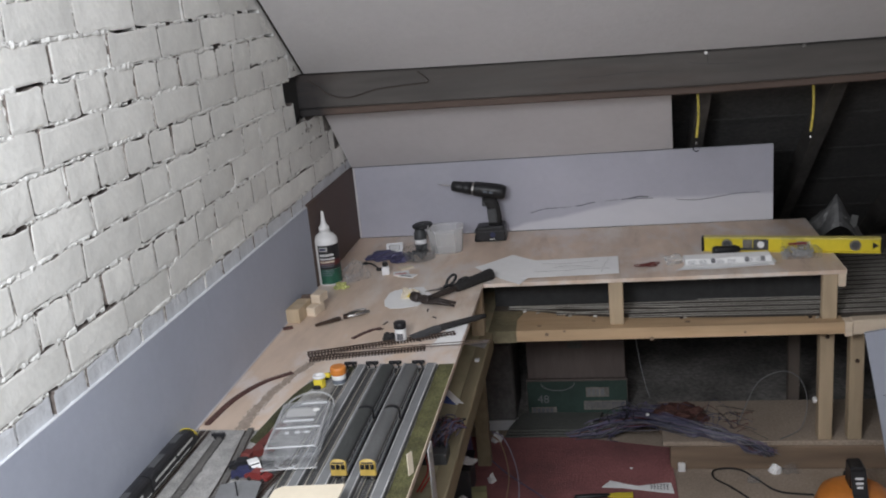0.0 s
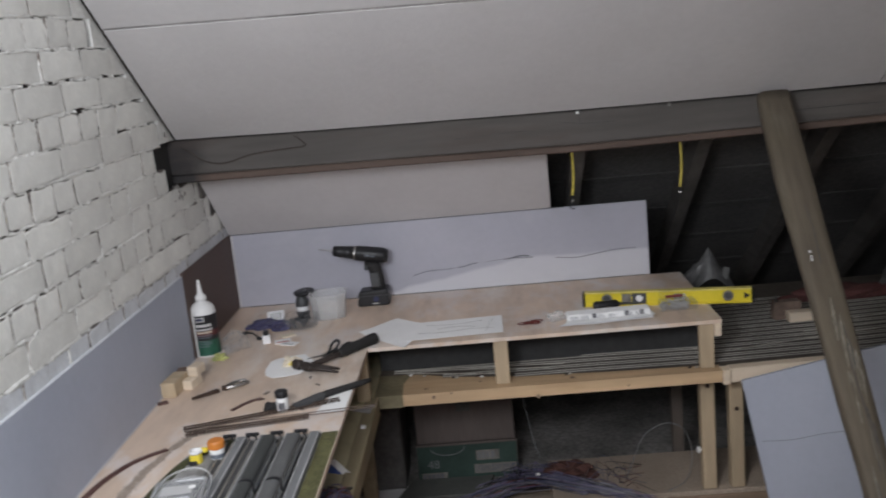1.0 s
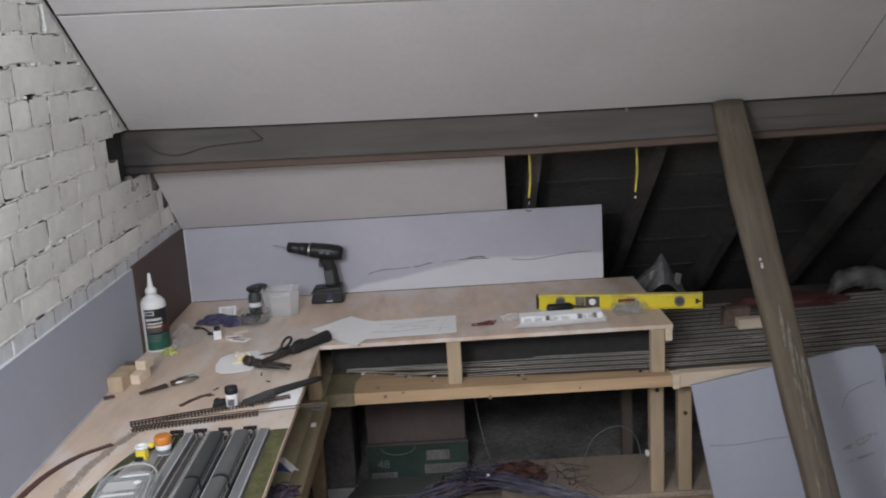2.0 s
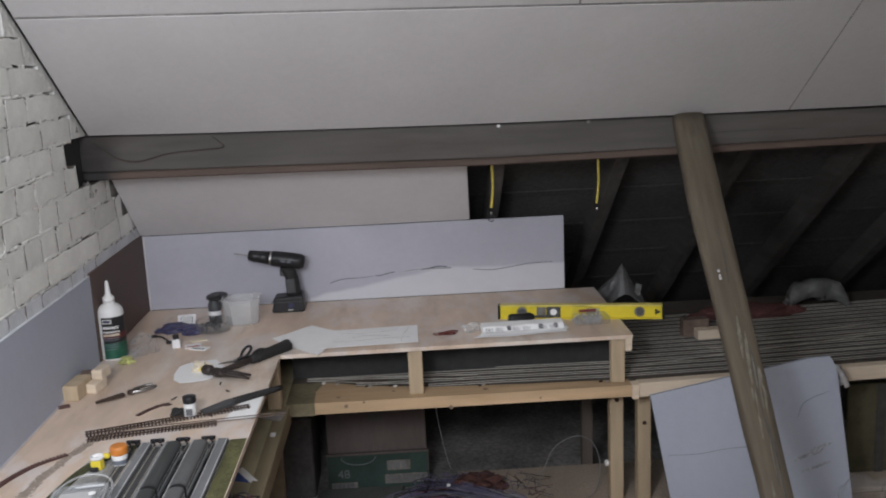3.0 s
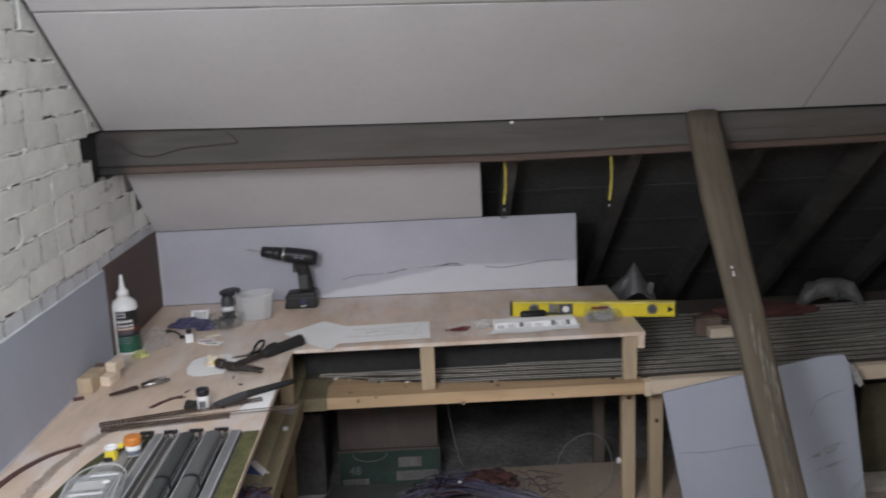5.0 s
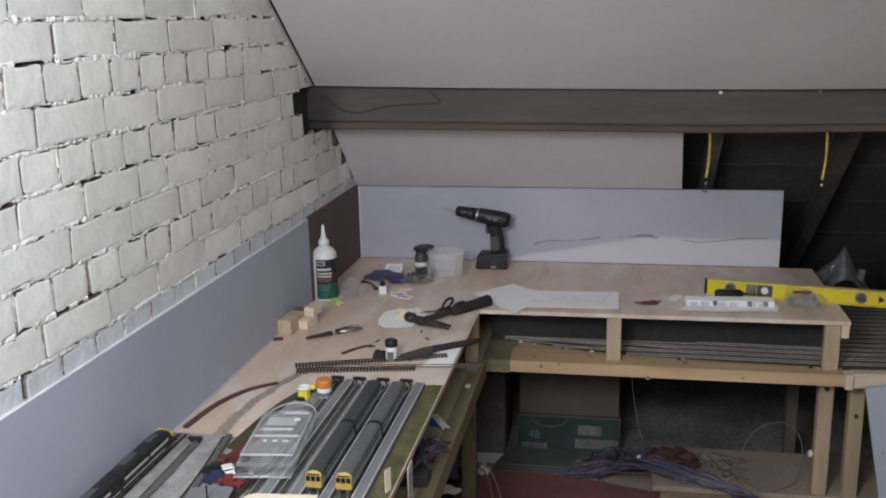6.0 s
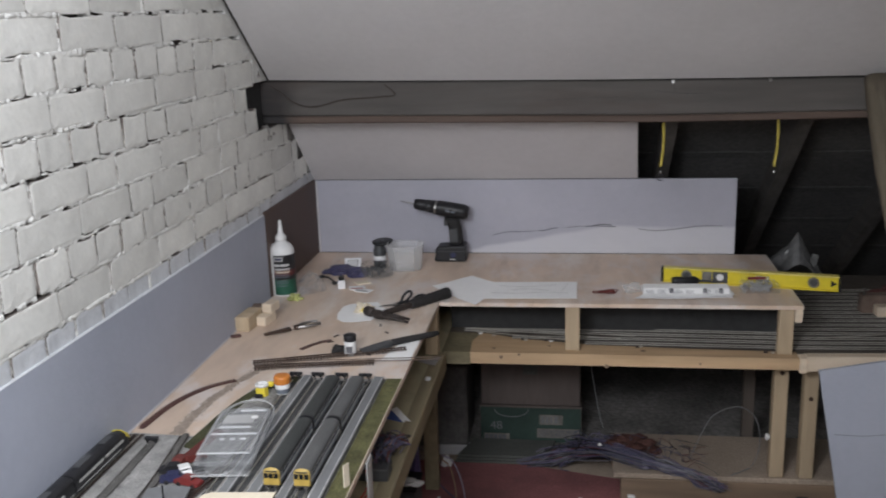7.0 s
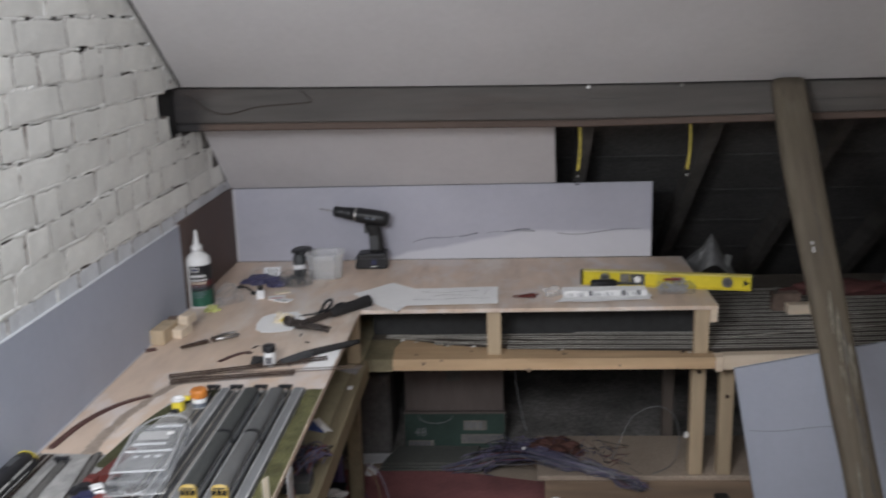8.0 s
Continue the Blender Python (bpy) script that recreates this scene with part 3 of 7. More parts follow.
GALV = material("bright galvanised steel", (0.62, 0.62, 0.62), 0.55, 0.35, amount=0.1, patch=20, patch_amount=0.2, bump=0.05)
STEEL = material("worn steel", (0.30, 0.29, 0.28), 0.35, 0.9, amount=0.15, patch=15, patch_amount=0.25, bump=0.05)
RUSTY = material("brown tool steel", (0.085, 0.058, 0.045), 0.5, 0.5, amount=0.2, patch=20, patch_amount=0.3, bump=0.15)
WHITE = material("white plastic", (0.76, 0.76, 0.75), 0.4, amount=0.02, patch_amount=0.04, bump=0)
PAPER = material("white paper", (0.89, 0.89, 0.885), 0.85, amount=0.02, patch=8, patch_amount=0.03, bump=0.04)
NEWS = material("newsprint", (0.80, 0.80, 0.81), 0.9, amount=0.04, patch_amount=0.05, bump=0.04)
INK = material("grey ink", (0.13, 0.13, 0.14), 0.9, amount=0.2, bump=0)
PENCIL = material("pencil line", (0.09, 0.09, 0.10), 0.8, amount=0.3, bump=0)
YELLOW = material("yellow enamel", (0.72, 0.585, 0.04), 0.35, amount=0.04, patch=9, patch_amount=0.08, bump=0.02)
CRATE = material("dark grey crate", (0.11, 0.105, 0.10), 0.7, amount=0.2, patch=6, patch_amount=0.4, bump=0.1)
CAB_YELLOW = material("faded cab yellow", (0.43, 0.30, 0.07), 0.5, amount=0.1, patch=40, patch_amount=0.15, bump=0)
LEMON = material("yellow plastic", (0.75, 0.60, 0.06), 0.4, amount=0.04, bump=0.02)
ORANGE = material("orange plastic", (0.60, 0.21, 0.04), 0.45, amount=0.06, bump=0.03)
RED = material("red paint", (0.42, 0.035, 0.03), 0.4, amount=0.1, bump=0.02)
MAROON = material("dark red model paint", (0.13, 0.03, 0.025), 0.5, amount=0.2, bump=0.1)
NAVY = material("dark blue plastic", (0.03, 0.033, 0.085), 0.5, amount=0.15, bump=0.05)
LILAC = material("violet blue film", (0.065, 0.063, 0.125), 0.35, amount=0.15, patch=20, patch_amount=0.2, bump=0.3)
CREAM = material("cream card", (0.74, 0.66, 0.52), 0.8, amount=0.03, bump=0.03)
ROOF_DARK = material("dark grey coach roof", (0.045, 0.048, 0.047), 0.6, grain=150, amount=0.1, patch=18, patch_amount=0.12, bump=0.05)
ROOF_GREY = material("grey coach roof", (0.10, 0.102, 0.102), 0.6, grain=150, amount=0.08, patch=18, patch_amount=0.12, bump=0.05)
COACH = material("blue grey coach side", (0.15, 0.17, 0.20), 0.45, amount=0.06, bump=0)
EDGE_LINE = material("faded white platform line", (0.56, 0.56, 0.55), 0.7, grain=120, amount=0.2, patch=15, patch_amount=0.3, bump=0)
COACH_STRIPE = material("pale coach stripe", (0.52, 0.52, 0.50), 0.45, amount=0.05, bump=0)
GLAZE = material("dark coach glazing", (0.012, 0.013, 0.015), 0.12, amount=0.05, bump=0, spec=0.6)
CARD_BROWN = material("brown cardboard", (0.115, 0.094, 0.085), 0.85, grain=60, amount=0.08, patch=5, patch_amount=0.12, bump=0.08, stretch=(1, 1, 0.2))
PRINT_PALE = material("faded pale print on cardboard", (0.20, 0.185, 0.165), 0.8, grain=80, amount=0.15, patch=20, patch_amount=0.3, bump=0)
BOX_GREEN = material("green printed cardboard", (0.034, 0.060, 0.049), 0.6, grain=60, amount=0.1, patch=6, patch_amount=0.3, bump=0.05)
MAT = material("grey green folded mat", (0.105, 0.11, 0.10), 0.85, grain=150, amount=0.15, patch=6, patch_amount=0.2, bump=0.25)
CABLE = [material(f"{n} cable sheath", c, 0.45, amount=0.1, bump=0) for n, c in
         (("violet", (0.115, 0.095, 0.165)), ("grey", (0.17, 0.165, 0.18)), ("black", (0.02, 0.02, 0.022)), ("dusky blue", (0.065, 0.07, 0.12)), ("brown red", (0.13, 0.04, 0.035)))]
LILAC_WIRE = material("pale lilac wire", (0.42, 0.37, 0.46), 0.5, amount=0.05, bump=0)
TAN_WIRE = material("tan wire", (0.42, 0.27, 0.17), 0.5, amount=0.05, bump=0)
BAG_GREY = material("grey polythene bag", (0.11, 0.11, 0.11), 0.35, amount=0.1, patch=12, patch_amount=0.35, bump=0.4, bump_scale=35)
CLOTH_BACK = material("dusty red cloth", (0.115, 0.045, 0.042), 0.9, grain=140, amount=0.25, patch=9, patch_amount=0.25, bump=0.5)
DUSTY_BLOCK = material("dusty brown wood block", (0.16, 0.115, 0.092), 0.8, grain=40, amount=0.2, patch=12, patch_amount=0.3, bump=0.1)
BAG_WHITE = material("dusty white polythene bag", (0.15, 0.152, 0.148), 0.4, amount=0.08, patch=14, patch_amount=0.3, bump=0.4, bump_scale=35)
OLIVE = material("olive painted panel", (0.095, 0.088, 0.050), 0.7, grain=40, amount=0.15, patch=4, patch_amount=0.4, bump=0.1)
CLEAR = clear_plastic("clear plastic", (0.6, 0.6, 0.6), 0.06, 0.02)
CLEAR_FILM = clear_plastic("thin crackling film", (0.7, 0.71, 0.72), 0.08, 0.03)
FROST = clear_plastic("frosted plastic", (0.82, 0.82, 0.81), 0.3, 0.24)


# ---------------------------------------------------------------- shapes used by many things
def crumple(size, rough, seed, sub=3, flat=True):
    """A creased lump resting on z = 0."""
    bm = bmesh.new()
    bmesh.ops.create_icosphere(bm, subdivisions=sub, radius=1.0)
    for v in bm.verts:
        p = v.co.copy()
        k = 1 + rough * noise.noise(p * 1.7 + Vector((seed, 0, 0))) + rough * 0.6 * abs(noise.noise(p * 4.3 + Vector((0, seed, 0))))
        v.co = Vector((p.x * size[0] * k, p.y * size[1] * k, max(p.z * k, -0.55 if flat else -9) * size[2]))
    low = min(v.co.z for v in bm.verts)
    for v in bm.verts:
        v.co.z -= low
    return bm


def sheet(outline, z, thick, wave=0.0, seed=0.0, grid=0.012):
    """A thin sheet over an outline of (x, y), with gentle waves."""
    bm = slab(outline, 0, thick)
    if wave:
        bmesh.ops.triangulate(bm, faces=[f for f in bm.faces if len(f.verts) > 4])
        bmesh.ops.subdivide_edges(bm, edges=bm.edges[:], cuts=4, use_grid_fill=True)
    for v in bm.verts:
        v.co.z += z + (wave * (0.5 + 0.5 * noise.noise((v.co.x * 14 + seed, v.co.y * 14, seed))) if wave else 0)
    return bm


def track(points, name="model_track", label="length of black sleepered model railway track", z=0.0, sleepers=SLEEPER, at=None, group="", rails=True, deep=0.003, half=0.0155, steel=None):
    """Model track along (x, y) points: two rails on sleepers, at true small-gauge size."""
    tr = thing(name, label, "model track", at, group)
    line = [Vector((p[0], p[1], 0)) for p in points]
    d = [0.0]
    for a, b in zip(line, line[1:]):
        d.append(d[-1] + (b - a).length)
    verts, faces = [], []
    s, i = 0.004, 0
    while s < d[-1] - 0.002:
        while d[i + 1] < s:
            i += 1
        u = (s - d[i]) / (d[i + 1] - d[i])
        p = line[i].lerp(line[i + 1], u)
        t = (line[i + 1] - line[i]).normalized()
        nrm = Vector((-t.y, t.x, 0))
        k = len(verts)
        for zz in (z, z + deep):
            for a, b in ((-1, -1), (1, -1), (1, 1), (-1, 1)):
                verts.append(p + nrm * half * a + t * 0.0022 * b + Vector((0, 0, zz)))
        faces += [(k + 4, k + 5, k + 6, k + 7), (k, k + 1, k + 5, k + 4), (k + 1, k + 2, k + 6, k + 5), (k + 2, k + 3, k + 7, k + 6), (k + 3, k, k + 4, k + 7)]
        s += 0.0085
    if not rails:
        # a bare strip: every sleeper a piece of its own
        for k in range(0, len(verts), 8):
            me = bpy.data.meshes.new("sleeper")
            me.from_pydata(verts[k:k + 8], [], [(4, 5, 6, 7), (0, 1, 5, 4), (1, 2, 6, 5), (2, 3, 7, 6), (3, 0, 4, 7)])
            me.materials.append(sleepers)
            new("sleeper", me).parent = tr
        return tr
    me = bpy.data.meshes.new("sleeper_strip")
    me.from_pydata(verts, [], faces)
    me.materials.append(sleepers)
    ob = new("sleeper_strip", me)
    ob.parent = tr
    tagged(ob, "strip of small plastic sleepers", kind="stuff")
    for side in (-1, 1) if rails else ():
        rings = []
        for j, p in enumerate(line):
            t = (line[min(j + 1, len(line) - 1)] - line[max(j - 1, 0)]).normalized()
            nrm = Vector((-t.y, t.x, 0))
            c = p + nrm * 0.00825 * side
            rings.append([c + nrm * a + Vector((0, 0, z + b)) for a, b in ((-0.0009, deep), (0.0009, deep), (0.0009, deep + 0.0028), (-0.0009, deep + 0.0028))])
        part("rail", loft(rings), steel or RAIL, tr, "bare metal rail")
    return tr


def rod(p, q, prof, seg=14):
    """A turned rod from p to q; prof holds (share, radius)."""
    p, q = Vector(p), Vector(q)
    m = Matrix.Translation(p) @ (q - p).to_track_quat("Z", "Y").to_matrix().to_4x4()
    ln = (q - p).length
    own = lathe([(r, u * ln) for u, r in prof], seg)
    own.transform(m)
    return own


def bars(parent, mat, origin, u, v, rows, cols, w, h, gap_u, gap_v, thick=0.0004, seed=1, name="print_line"):
    """Rows of short bars that stand for print too small to read."""
    rnd = random.Random(seed)
    bm = bmesh.new()
    o, u, v = Vector(origin), Vector(u).normalized(), Vector(v).normalized()
    nrm = u.cross(v)
    for r in range(rows):
        for c in range(cols):
            ww = w * rnd.uniform(0.6, 1.0)
            p = o + u * (c * (w + gap_u)) + v * (r * (h + gap_v))
            q = [p, p + u * ww, p + u * ww + v * h, p + v * h]
            merge(bm, loft([q, [a + nrm * thick for a in q]]))
    return part(name, bm, mat, parent)


# ---------------------------------------------------------------- lower deck storage tracks
DULL_RAIL = material("darker dull rail", (0.41, 0.395, 0.355), 0.55, 0.3, amount=0.15, patch_amount=0.25, bump=0)
for i in range(15):
    y0 = 2.930 + 0.043 * i
    track([((0.99, 0.76, 0.60)[min(i, 2)], y0 + (0.0 if i != 2 else 0.020)), (1.2, y0), (1.6, y0 - 0.010), (2.0, y0 + 0.004), (2.8, y0 + 0.062), (3.5, y0 + 0.125)], "storage_track", "long straight storage track on the lower deck", z=LOW - 0.002, group="storage tracks", steel=DULL_RAIL)

for x0, ya, x1, yb in ((0.60, 3.020, 0.93, 2.945), (0.64, 3.035, 1.10, 2.965), (0.62, 3.045, 1.15, 2.99)):
    solo("point_rail", rod((x0, ya, LOW + 0.006), (x1, yb, LOW + 0.006), [(0, 0.0013), (1, 0.0013)], 5), RAIL, "thin crossing rail of a point on the lower deck", "rail", "point rails")
for x0, ya, x1, yb in ((1.95, 3.12, 3.2, 3.27), (2.05, 3.02, 3.3, 3.10), (2.15, 3.22, 3.2, 3.40), (1.70, 3.00, 2.5, 3.16)):
    solo("point_rail", rod((x0, ya, LOW + 0.0065), (x1, yb, LOW + 0.0065), [(0, 0.0016), (1, 0.0016)], 5), RAIL, "thin crossing rail of a point on the lower deck", "rail", "point rails")
for x, y, mt in ((0.655, 3.000, WHITE), (0.70, 2.985, RAIL), (0.795, 2.95, SLEEPER), (0.805, 2.945, RAIL), (0.885, 2.938, WHITE), (0.87, 2.945, SLEEPER), (1.15, 2.900, SLEEPER), (1.16, 2.903, RAIL), (1.525, 2.875, SLEEPER), (1.545, 2.873, RAIL)):
    solo("track_clip", box((-0.006, -0.003, 0), (0.006, 0.003, 0.005), 0.001), mt, "tiny track fitting lying on the beam", "clip", "track clips", at=pose(x, y, LOW + 0.0005, 0, 0, 30))

# ---------------------------------------------------------------- scenic base of the station
base = thing("scenic_base", "scenic model base with pale ballast, platforms and grass strip", "model scenery")
part("ballast", slab([(0.012, 0.6), (0.507, 0.6), (0.507, 2.212), (0.262, 2.203), (0.20, 2.13), (0.172, 2.0), (0.158, 1.866), (0.012, 1.872)], DECK, DECK + 0.004), BALLAST, base)
bm = slab([(0.508, 0.6), (0.5465, 0.6), (0.5465, 2.215), (0.508, 2.215)], DECK, DECK + 0.005)
bmesh.ops.subdivide_edges(bm, edges=[e for e in bm.edges if e.calc_length() > 0.5], cuts=120, use_grid_fill=True)
for v in bm.verts:
    if v.co.z > DECK + 0.002:
        v.co.z += 0.004 * noise.noise(v.co * 40)
part("raw_edge", box((0.5468, 0.6, DECK - 0.004), (0.5490, 2.215, DECK + 0.006), 0.0004), PALE, base, "pale raw plywood edge")
part("grass_strip", bm, GRASS, base, "olive green scatter grass")
bm = bmesh.new()
edge = curve([(0.158, 1.83), (0.164, 1.90), (0.176, 2.0), (0.196, 2.10), (0.250, 2.185), (0.29, 2.20)], 8)
for a, b in zip(edge, edge[1:]):
    merge(bm, crumple((0.013, 0.02, 0.0022), 0.5, a.y * 9, 2), Matrix.Translation((a.x + 0.012, a.y - 0.006, DECK + 0.0035)))
part("grass_verge", bm, VERGE, base, "dark olive scatter along the edge")
bm = sheet([(0.168, 1.75), (0.192, 1.742), (0.216, 1.89), (0.196, 1.90)], DECK + 0.0042, 0.002)
part("earth_patch", bm, MAROON, base, "reddish earth")
for x0, x1, y0 in ((0.306, 0.329, 1.0), (0.361, 0.386, 1.0), (0.4225, 0.4435, 1.0), (0.4815, 0.5065, 1.0)):
    pl = part("platform", box((x0, y0, DECK + 0.0045), (x1, 2.195, DECK + 0.0165), 0.001), PLATFORM, base, "grey card platform with white edge lines")
    for x in (x0 + 0.0015, x1 - 0.0033):
        part("edge_line", box((x, y0 + 0.01, DECK + 0.0166), (x + 0.0016, 2.19, DECK + 0.0171)), EDGE_LINE, pl)

station_x = (0.290, 0.345, 0.404, 0.4625)
for x in station_x:
    track([(x, 1.0), (x, 1.6), (x, 2.19)], "station_track", "straight station track between card platforms", z=DECK + 0.004, sleepers=STATION_SLEEPER, group="station tracks", deep=0.002)
    stop = thing("buffer_stop", "small black model buffer stop at a track end", "buffer stop", pose(x, 2.186, DECK + 0.008), "buffer stops")
    part("beam", box((-0.016, -0.003, 0.012), (0.016, 0.003, 0.019), 0.001), BLACK, stop)
    for dx in (-0.008, 0.008):
        part("upright", box((dx - 0.0015, -0.002, 0), (dx + 0.0015, 0.002, 0.0119)), BLACK, stop)
        part("brace", loft([[(dx + a, 0.002 + b, 0.0) for a, b in ((-0.0012, 0.018), (0.0012, 0.018), (0.0012, 0.022), (-0.0012, 0.022))], [(dx + a, 0.002 + b, 0.0119) for a, b in ((-0.0012, 0.0), (0.0012, 0.0), (0.0012, 0.004), (-0.0012, 0.004))]]), BLACK, stop)
        part("buffer", merge(bmesh.new(), lathe([(0.003, 0), (0.003, 0.006), (0.004, 0.006), (0.004, 0.0075)], 10), pose(dx, -0.003, 0.0155, 90, 0, 0)), BLACK, stop)

# running lines beside the wall
track(curve([(0.033, 0.7), (0.033, 1.4), (0.032, 1.862)], 10), "wall_track", "track along the painted wall board", z=DECK + 0.004, deep=0.002)
track(curve([(0.088, 0.8), (0.09, 1.3), (0.089, 1.62), (0.084, 1.815)], 10), "siding_track", "ballasted siding ending at a stop block", z=DECK + 0.0035, deep=0.0016, half=0.0085, sleepers=DARK_BALLAST, steel=DARK_BALLAST)
track(curve([(0.165, 0.8), (0.173, 1.3), (0.166, 1.62), (0.140, 1.86)], 10), "main_track", "ballasted main line track", z=DECK + 0.0035, deep=0.002, half=0.012, sleepers=DARK_BALLAST, steel=SLEEPER)
track(curve([(0.235, 0.9), (0.238, 1.3), (0.25, 1.6), (0.287, 1.75)], 10), "loop_track", "ballasted loop track leading into the station", z=DECK + 0.004, deep=0.002, steel=RUSTY)
for i, pts in enumerate(([(0.092, 1.30), (0.090, 1.62), (0.084, 1.825)], [(0.173, 1.25), (0.166, 1.62), (0.138, 1.87)])):
    bm = bmesh.new()
    for p in curve(pts, 16):
        merge(bm, crumple((0.0088 + 0.005 * noise.noise((p.y * 31, i, 0)), 0.012, 0.0026), 0.9, p.y * 30 + i, 1), Matrix.Translation((p.x + 0.005 * noise.noise((p.y * 60, i, 5)), p.y, DECK + 0.0034)))
    solo("oil_streak", bm, DARK_BALLAST, "dark oily streak of ballast between tracks", "ballast", kind="stuff")
stop = thing("stop_block", "small black stop block on the siding", "buffer stop", pose(0.084, 1.822, DECK + 0.0075))
part("beam", box((-0.015, -0.004, 0.006), (0.015, 0.004, 0.013), 0.001), BLACK, stop)
for dx in (-0.009, 0.009):
    part("upright", box((dx - 0.002, -0.003, 0), (dx + 0.002, 0.003, 0.0059)), BLACK, stop)


# ---------------------------------------------------------------- model trains
def coach_ring(y, w, h0, hs, hr, k=1.0):
    pts = [(-w, h0), (-w, hs)]
    for i in range(1, 8):
        a = math.pi * (1 - i / 8)
        pts.append((w * math.cos(a), hs + (hr - hs) * math.sin(a) ** 0.75))
    pts += [(w, hs), (w, h0)]
    return [(x * k, y, z) for x, z in pts]


def railcar(name, label, at, length, roof_mat, cab):
    """One small-scale coach, its front end at y = 0, running along +y."""
    t = thing(name, label, "model train", at, "model trains")
    w = 0.016
    part("side_body", loft([coach_ring(y, w, 0.012, 0.033, 0.034) for y in (0.001, length)]), COACH, t)
    part("roof", loft([coach_ring(y, w + 0.0006, 0.0325, 0.034, 0.045) for y in (0.0008 if cab else 0.0005, 0.003, length - 0.003, length)]), roof_mat, t, smooth=False)
    for s in (-1, 1):
        part("waist_stripe", box((s * w - 0.0006, 0.002, 0.0188), (s * w + 0.0006, length - 0.002, 0.0222)), COACH_STRIPE, t)
        part("roof_gutter", box((s * w - 0.0008, 0.002, 0.0315), (s * w + 0.0008, length - 0.002, 0.0324)), COACH_STRIPE, t)
        for i in range(9):
            y = 0.016 + i * (length - 0.03) / 9
            part("window", box((s * w - 0.0005, y, 0.0235), (s * w + 0.0005, y + 0.015, 0.031)), GLAZE, t)
    part("underframe", box((-0.012, 0.03, 0.006), (0.012, length - 0.03, 0.0118), 0.001), BLACK, t)
    for y in (0.036, length - 0.036):
        bg = part("bogie", box((-0.013, y - 0.017, 0.0035), (0.013, y + 0.017, 0.0075), 0.001), BLACK, t)
        for dy in (-0.012, 0.012):
            part("wheelset", merge(bmesh.new(), lathe([(0.0055, -0.0095), (0.0055, -0.007), (0.002, -0.007), (0.002, 0.007), (0.0055, 0.007), (0.0055, 0.0095)], 12), pose(0, y + dy, 0.0055, 0, 90, 0)), STEEL, bg)
    if cab:
        c = part("cab_front", loft([coach_ring(-0.0035, w * 0.95, 0.011, 0.031, 0.0385), coach_ring(0.0008, w + 0.0004, 0.011, 0.033, 0.0445)]), CAB_YELLOW, t, "yellow cab end")
        for x in (-0.0098, 0, 0.0098):
            part("cab_window", box((x - 0.0041, -0.0050, 0.0245), (x + 0.0041, -0.003, 0.0352), 0.0006), GLAZE, c)
            part("window_surround", box((x - 0.005, -0.0041, 0.0236), (x + 0.005, -0.0028, 0.0360), 0.0004), CAB_YELLOW, c)
        part("buffer_beam", box((-0.015, -0.004, 0.0065), (0.015, 0.002, 0.0108), 0.0008), BLACK, c)
        for x in (-0.0085, 0.0085):
            part("buffer", merge(bmesh.new(), lathe([(0.0018, 0), (0.0018, 0.004), (0.003, 0.004), (0.003, 0.005)], 8), pose(x, -0.004, 0.0085, 90, 0, 0)), STEEL, c)
        part("end_box", box((-0.012, -0.0042, 0.0362), (0.012, 0.0, 0.0392), 0.0006), BLACK, c)
    else:
        part("gangway", box((-0.009, -0.007, 0.011), (0.009, -0.0045, 0.036), 0.001), BLACK, t)
        part("end_rim", loft([coach_ring(y, w + 0.001, 0.012, 0.034, 0.0458) for y in (-0.0044, 0.0003)]), BLACK, t, "black coach end")
    return t


TRACK_TOP = DECK + 0.0088
for x, rm, words in ((0.404, ROOF_DARK, "dark roofed"), (0.4625, ROOF_GREY, "grey roofed")):
    railcar("model_railcar", f"{words} model railcar with a yellow cab end on station track", pose(x, 1.645, TRACK_TOP), 0.225, rm, True)
    railcar("model_railcar", f"{words} model trailer coach coupled behind the railcar", pose(x, 1.882, TRACK_TOP), 0.224, rm, False)


def express_car(label, at, length, nose):
    """Black model power car or coach, its far end at y = 0, running along -y."""
    t = thing("model_express_car", label, "model train", at, "model trains")
    w = 0.0172
    rings = [coach_ring(-length, w, 0.010, 0.034, 0.047)]
    if nose:
        rings += [coach_ring(-0.045, w, 0.010, 0.034, 0.047), coach_ring(-0.02, w * 0.97, 0.010, 0.031, 0.043), coach_ring(-0.007, w * 0.85, 0.010, 0.025, 0.033), coach_ring(0.0, w * 0.68, 0.010, 0.018, 0.022)]
    else:
        rings.append(coach_ring(0, w, 0.010, 0.034, 0.047))
    part("body", loft(rings), BLACK, t, smooth=False)
    if nose:
        part("nose_panel", loft([coach_ring(-0.021, w * 1.0, 0.030, 0.0325, 0.0450), coach_ring(-0.007, w * 0.90, 0.022, 0.026, 0.0350), coach_ring(0.001, w * 0.74, 0.014, 0.019, 0.0235)]), YELLOW, t, "yellow nose panel")
    for y0, y1 in ((-length * 0.40, -length * 0.24), (-length * 0.85, -length * 0.62)):
        part("roof_grille", box((-0.008, y0, 0.0462), (0.008, y1, 0.0478), 0.0004), DARK_GREY, t)
        part("side_stripe", box((w - 0.0006, y0 - 0.02, 0.026), (w + 0.0007, y1 + 0.02, 0.031)), COACH_STRIPE, t, "pale window band")
    part("lower_stripe", box((w - 0.0006, -length + 0.004, 0.014), (w + 0.0006, -0.05 if nose else -0.004, 0.0155)), COACH_STRIPE, t)
    for y in (-0.045, -length + 0.04):
        part("bogie", box((-0.012, y - 0.018, 0.0025), (0.012, y + 0.018, 0.0098), 0.001), BLACK, t)
    return t


